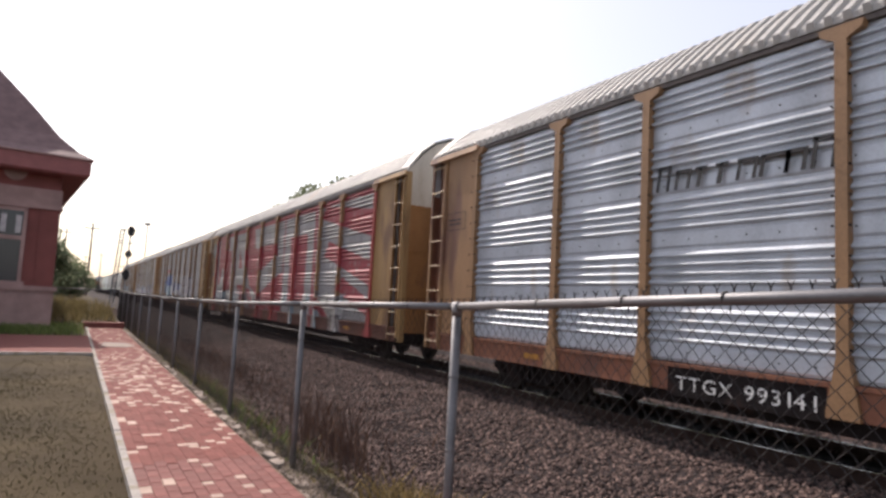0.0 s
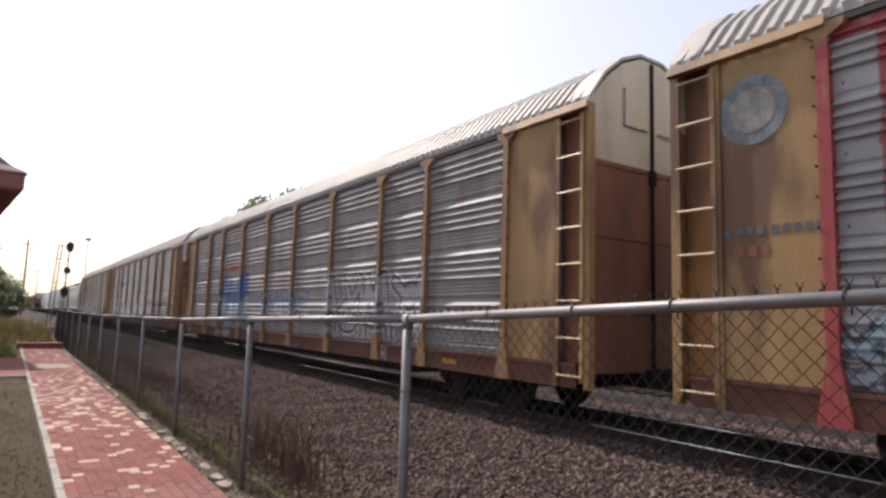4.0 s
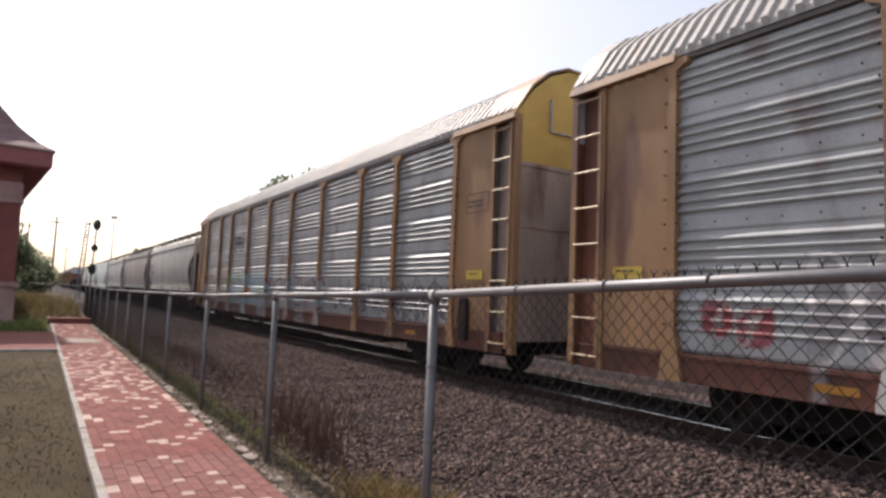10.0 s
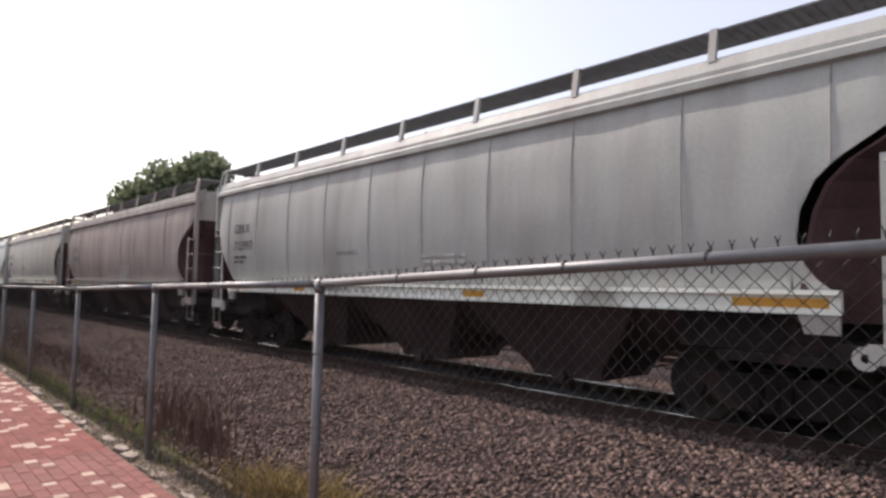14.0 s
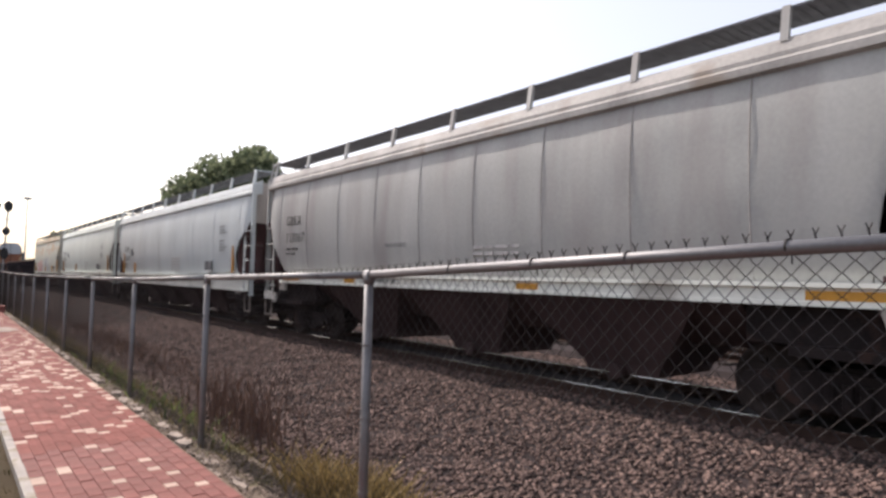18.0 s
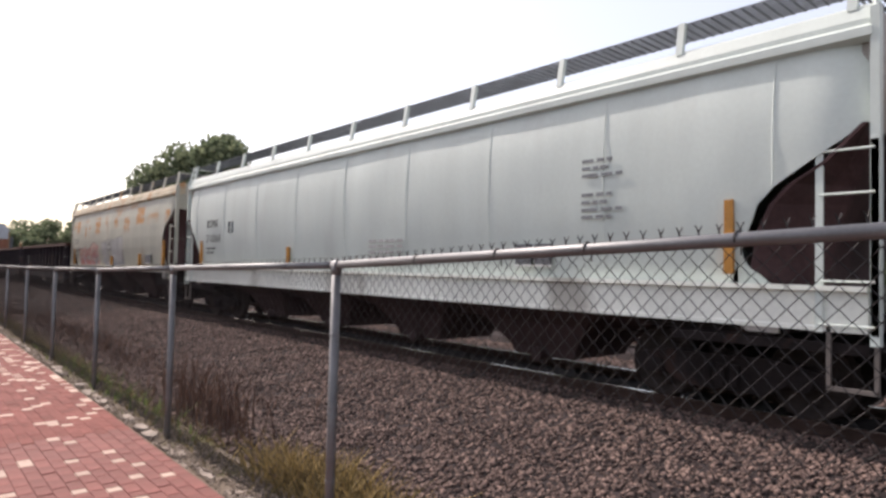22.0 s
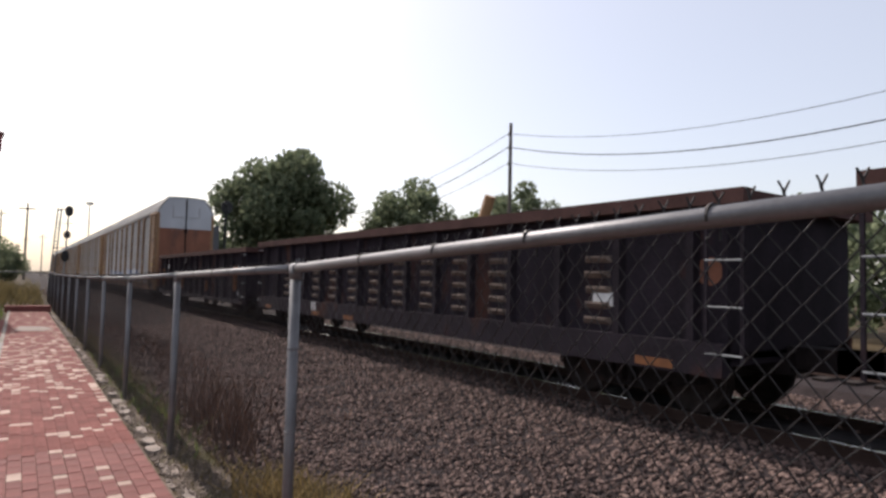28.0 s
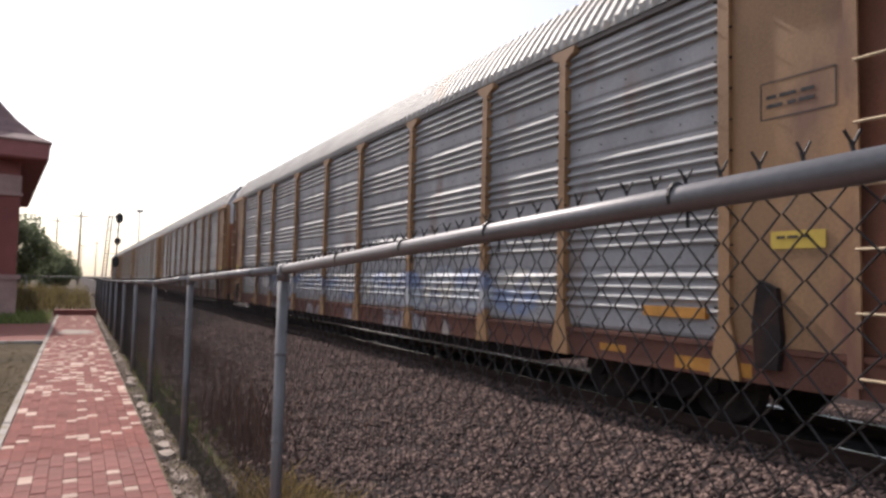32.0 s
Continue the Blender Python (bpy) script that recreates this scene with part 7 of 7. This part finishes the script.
def build_depot():
    d = thing("depot", "old red brick railway depot with a flared hip roof", "building")
    ex, ey, ez = 0.75, 26.4, 6.35
    wx, wy = -0.12, 27.25
    bm = bmesh.new()
    box(bm, wx - 12, wx, wy, wy + 18, 1.55, ez)
    part("wall", bm, M_DBRICK, d, "dark red brick wall")
    bm = bmesh.new()
    box(bm, wx - 12.1, wx + 0.1, wy - 0.1, wy + 18.1, -0.2, 1.45)
    box(bm, wx - 12.18, wx + 0.18, wy - 0.18, wy + 18.18, 1.45, 1.62)
    part("stone_base", bm, M_DSTONE, d, "rough stone base course")
    bm = bmesh.new()
    box(bm, wx - 12.06, wx + 0.06, wy - 0.06, wy + 18.06, 4.55, 5.2)
    box(bm, wx - 12.12, wx + 0.12, wy - 0.12, wy + 18.12, 4.45, 4.55)
    part("belt_course", bm, M_DSTONE, d, "pale stone belt course")
    bm = bmesh.new()
    box(bm, wx - 0.55, wx + 0.05, wy - 0.05, wy + 0.5, 1.62, 4.45)
    part("corner_pier", bm, M_DBRICK, d)
    bm = bmesh.new()
    def ring(o, z):
        return [(ex - o, ey + o, z), (ex - 13.7 + o, ey + o, z), (ex - 13.7 + o, ey + 19.7 - o, z), (ex - o, ey + 19.7 - o, z)]
    loft(bm, [ring(0.0, ez), ring(0.0, ez + 0.06), ring(0.45, ez + 0.32), ring(1.1, ez + 0.95), ring(2.0, ez + 2.15), ring(6.8, ez + 8.0)])
    part("roof", bm, M_SLATE, d, "dark shingled hip roof with flared eaves")
    bm = bmesh.new()
    loft(bm, [ring(0.12, ez - 0.62), ring(0.05, ez - 0.55), ring(0.05, ez - 0.004)])
    part("fascia", bm, M_TRIM, d, "deep painted eave fascia")
    bm = bmesh.new()
    for a, b in ((ring(0.02, ez + 0.02), ring(0.02, ez + 0.02)),):
        for p, q in zip(a, a[1:] + a[:1]):
            tube(bm, p, q, 0.04, n=8)
    part("gutter", bm, M_DSTONE, d)
    bm = bmesh.new()
    tube(bm, (wx - 1.45, wy - 0.08, 5.75), (wx - 1.45, wy + 0.05, 5.75), 0.36, n=24)
    part("medallion", bm, M_DSTONE, d, "round stone medallion")
    for k in range(3):
        x1 = wx - 0.95 - 3.6 * k
        x0 = x1 - 1.6
        w = part("window", WINDOW(x0, x1, wy), None, d, "tall window with a stained upper sash")
        bm = bmesh.new()
        box(bm, x0 + 0.1, x1 - 0.1, wy - 0.025, wy - 0.012, 1.75, 4.3)
        part("pane", bm, M_GLASS, w)
        bm = bmesh.new()
        box(bm, x0 + 0.1, x1 - 0.1, wy - 0.06, wy - 0.03, 3.25, 3.4)
        box(bm, x0 + 0.75, x0 + 0.82, wy - 0.06, wy - 0.03, 1.75, 3.25)
        part("sash_bar", bm, M_DSTONE, w)
        for i in range(6):
            bm = bmesh.new()
            box(bm, x0 + 0.14 + i * 0.225, x0 + 0.14 + i * 0.225 + 0.17, wy - 0.045, wy - 0.03, 3.5, 4.15)
            part("coloured_pane", bm, M_PANEPALE if i % 2 else M_GLASS, w)
    d.matrix_basis = Matrix.Translation((ex, ey, 0)) @ Matrix.Rotation(radians(5), 4, 'Z') @ Matrix.Translation((-ex, -ey, 0))
    return d


M_PANEPALE = mat("pale_window_pane", (0.42, 0.38, 0.38), 0.3, 0, 0.4, 6, 30, 0.0)


def WINDOW(x0, x1, wy):
    bm = bmesh.new()
    for a, b in ((x0, x0 + 0.12), (x1 - 0.12, x1)):
        box(bm, a, b, wy - 0.07, wy + 0.02, 1.64, 4.42)
    box(bm, x0, x1, wy - 0.07, wy + 0.02, 4.3, 4.44)
    box(bm, x0 - 0.1, x1 + 0.1, wy - 0.14, wy + 0.02, 1.62, 1.76)
    return mesh_of("window", bm, M_DSTONE)


def signal_head(s, x, y, z, w, h):
    bm = bmesh.new()
    ring = [(x + w / 2 * math.cos(6.2832 * i / 20), z + h / 2 * math.sin(6.2832 * i / 20)) for i in range(20)]
    prism(bm, ring, "y", y - 0.06, y)
    p = part("head", bm, M_SIGNAL, s, "black oval signal head")
    n = 3 if h > 1.2 else 2
    for k in range(n):
        zz = z + (k - (n - 1) / 2) * 0.42
        bm = bmesh.new()
        tube(bm, (x, y - 0.35, zz), (x, y - 0.06, zz), 0.14, n=12)
        part("hood", bm, M_SIGNAL, p)


def build_signal():
    s = thing("signal_mast", "silver railway signal mast with three black heads and a ladder", "railway signal")
    x, y = 5.65, 85.0
    bm = bmesh.new()
    tube(bm, (x, y, -0.3), (x + 0.3, y, 9.3), 0.09, n=8)
    part("mast", bm, M_SILVER, s)
    for z, w, h in ((8.7, 0.85, 1.3), (5.9, 0.75, 0.9), (3.4, 0.8, 1.35)):
        signal_head(s, x + 0.033 * z, y - 0.2, z, w, h)
    lad = None
    bm = bmesh.new()
    for d in (-1.35, -0.95):
        tube(bm, (x + d, y, -0.2), (x + d + 0.5, y, 9.0), 0.075, n=6)
    lad = part("ladder", bm, M_GRATE, s, "grey service ladder")
    for k in range(22):
        z = 0.3 + 0.4 * k
        bm = bmesh.new()
        tube(bm, (x - 1.35 + 0.055 * z, y, z), (x - 0.95 + 0.055 * z, y, z), 0.05, n=5)
        part("rung", bm, M_GRATE, lad)
    for z in (4.4, 7.3, 8.9):
        bm = bmesh.new()
        box(bm, x - 1.3 + 0.055 * z, x + 0.3 + 0.055 * z, y - 0.05, y + 0.4, z - 0.05, z)
        part("service_platform", bm, M_GRATE, s)
    s = thing("dwarf_signal_mast", "single black signal head on a mast beyond the near track", "railway signal")
    bm = bmesh.new()
    tube(bm, (12.5, 42, -0.3), (12.5, 42, 6.4), 0.08, n=8)
    part("mast", bm, M_SIGNAL, s)
    signal_head(s, 12.5, 41.8, 6.1, 0.75, 0.9)


def build_weeds():
    rng = random.Random(21)
    def clump(name, label, count, xr, yr, hmax, material, lean=0.25, width=0.006):
        verts, faces = [], []
        for _ in range(count):
            x, y = rng.gauss(sum(xr) / 2, (xr[1] - xr[0]) / 4), rng.gauss(sum(yr) / 2, (yr[1] - yr[0]) / 4)
            if not (xr[0] < x < xr[1] and yr[0] < y < yr[1]):
                x, y = rng.uniform(*xr), rng.uniform(*yr)
            h = hmax * rng.uniform(0.35, 1.0)
            z = ground_height(x) + (0.5 * min(1, (y - 30) / 14) if y > 30 and x < 2.6 else 0)
            a = rng.uniform(0, 6.28)
            dx, dy = rng.gauss(0, lean) * h, rng.gauss(0, lean) * h
            w = width * rng.uniform(0.7, 1.6)
            k = len(verts)
            ca, sa = math.cos(a) * w, math.sin(a) * w
            for t, q in ((0, 1), (0.5, 0.9), (1, 0.15)):
                px, py, pz = x + dx * t * t, y + dy * t * t, z + h * t
                verts.append((px - ca * q, py - sa * q, pz))
                verts.append((px + ca * q, py + sa * q, pz))
            faces += [(k, k + 1, k + 3, k + 2), (k + 2, k + 3, k + 5, k + 4)]
        tagged(new(name, raw(name, verts, faces, material)), label, "weeds", kind="stuff")
    clump("dead_weeds", "tall dead weeds against the fence", 190, (2.95, 3.8), (5.8, 8.6), 0.8, M_WEED_D, 0.22, 0.008)
    clump("dry_grass_tuft", "yellowed grass tuft by the fence post", 1100, (2.8, 3.6), (3.1, 5.4), 0.34, M_STRAW, 0.55, 0.008)
    clump("verge_grass", "thin dry grass along the fence", 4200, (2.6, 3.3), (2.0, 30), 0.14, M_WEED_I, 0.6)
    clump("green_weeds", "low green weeds at the foot of the fence", 150, (2.6, 3.1), (5.9, 14.0), 0.22, M_LEAF_PI, 0.6, 0.011)
    clump("gravel_weeds", "sparse brown weeds in the gravel", 1500, (3.2, 5.2), (7.0, 30.0), 0.3, M_WEED_D, 0.4, 0.008)
    clump("field_weeds", "tall dry weeds on the bank beyond the walk", 5200, (-6.0, 2.4), (31.2, 46.0), 0.75, M_WEED_I, 0.4, 0.02)
    clump("bank_grass", "green rough grass beside the end of the walk", 2600, (-2.5, 1.0), (24.6, 30.0), 0.35, M_LEAF_PI, 0.5, 0.015)
    clump("lawn_blades", "short dry lawn grass", 62000, (-5.0, 1.1), (0.5, 18.0), 0.035, M_LAWN_I, 0.9, 0.004)


M_STRAW = island_material("straw_blades", (0.10, 0.075, 0.03), (0.34, 0.24, 0.10), 0.85, 0.3)
M_WEED_D = island_material("dead_weed_stalks", (0.09, 0.05, 0.04), (0.20, 0.115, 0.075), 0.9)
M_LAWN_I = island_material("lawn_blade_tones", (0.062, 0.054, 0.024), (0.12, 0.098, 0.045), 0.9)

build_ground()
build_ballast()
build_verge()
build_track(TRACK_X, "near_track")
build_track(TRACK2_X, "second_track")
build_fence()
build_depot()
build_signal()
build_surroundings()
build_weeds()
TRAIN = build_train()
build_walk()
_rng = np.random.default_rng(5)
stones("loose_ballast", 60000, (3.0, 8.25), (-1.0, 26.0), _rng, 1.3, "loose angular grey-brown ballast stones")
stones("loose_ballast_near", 16000, (3.0, 8.25), (-9.0, -1.0), _rng, 1.5, "loose angular ballast stones beside the fence")
stones("verge_pebbles", 6500, (2.44, 2.9), (1.5, 22.0), _rng, 1.5, "pale pebbles and mortar crumbs beside the brick walk", M_PEBBLE_I, 0.5)
stones("loose_ballast_far", 26000, (9.8, 15.0), (-2.0, 26.0), _rng, 1.5, "loose ballast stones beyond the train")
stones("loose_ballast_distant", 20000, (3.0, 8.2), (22.0, 70.0), _rng, 1.6, "distant loose ballast stones beside the track")


def motions():
    for car, s0 in TRAIN:
        walk(car, [(t, pose(TRACK_X, s0 + 0.12 - SPEED * t, RAIL_Z)) for t in range(0, 33, 4)])
    # wheels roll at the train's speed; wheelsets at the same end of a truck turn alike
    first = {}
    for ws, dy in WHEELSETS:
        if dy not in first:
            walk(ws, [(k / 15, pose(0, dy, 0.457, math.degrees(SPEED * k / 15 / 0.457))) for k in range(481)])
            first[dy] = ws.animation_data
        else:
            ws.rotation_mode = "QUATERNION"
            keys = ws.animation_data_create()
            keys.action = first[dy].action
            keys.action_slot = first[dy].action_slot


motions()
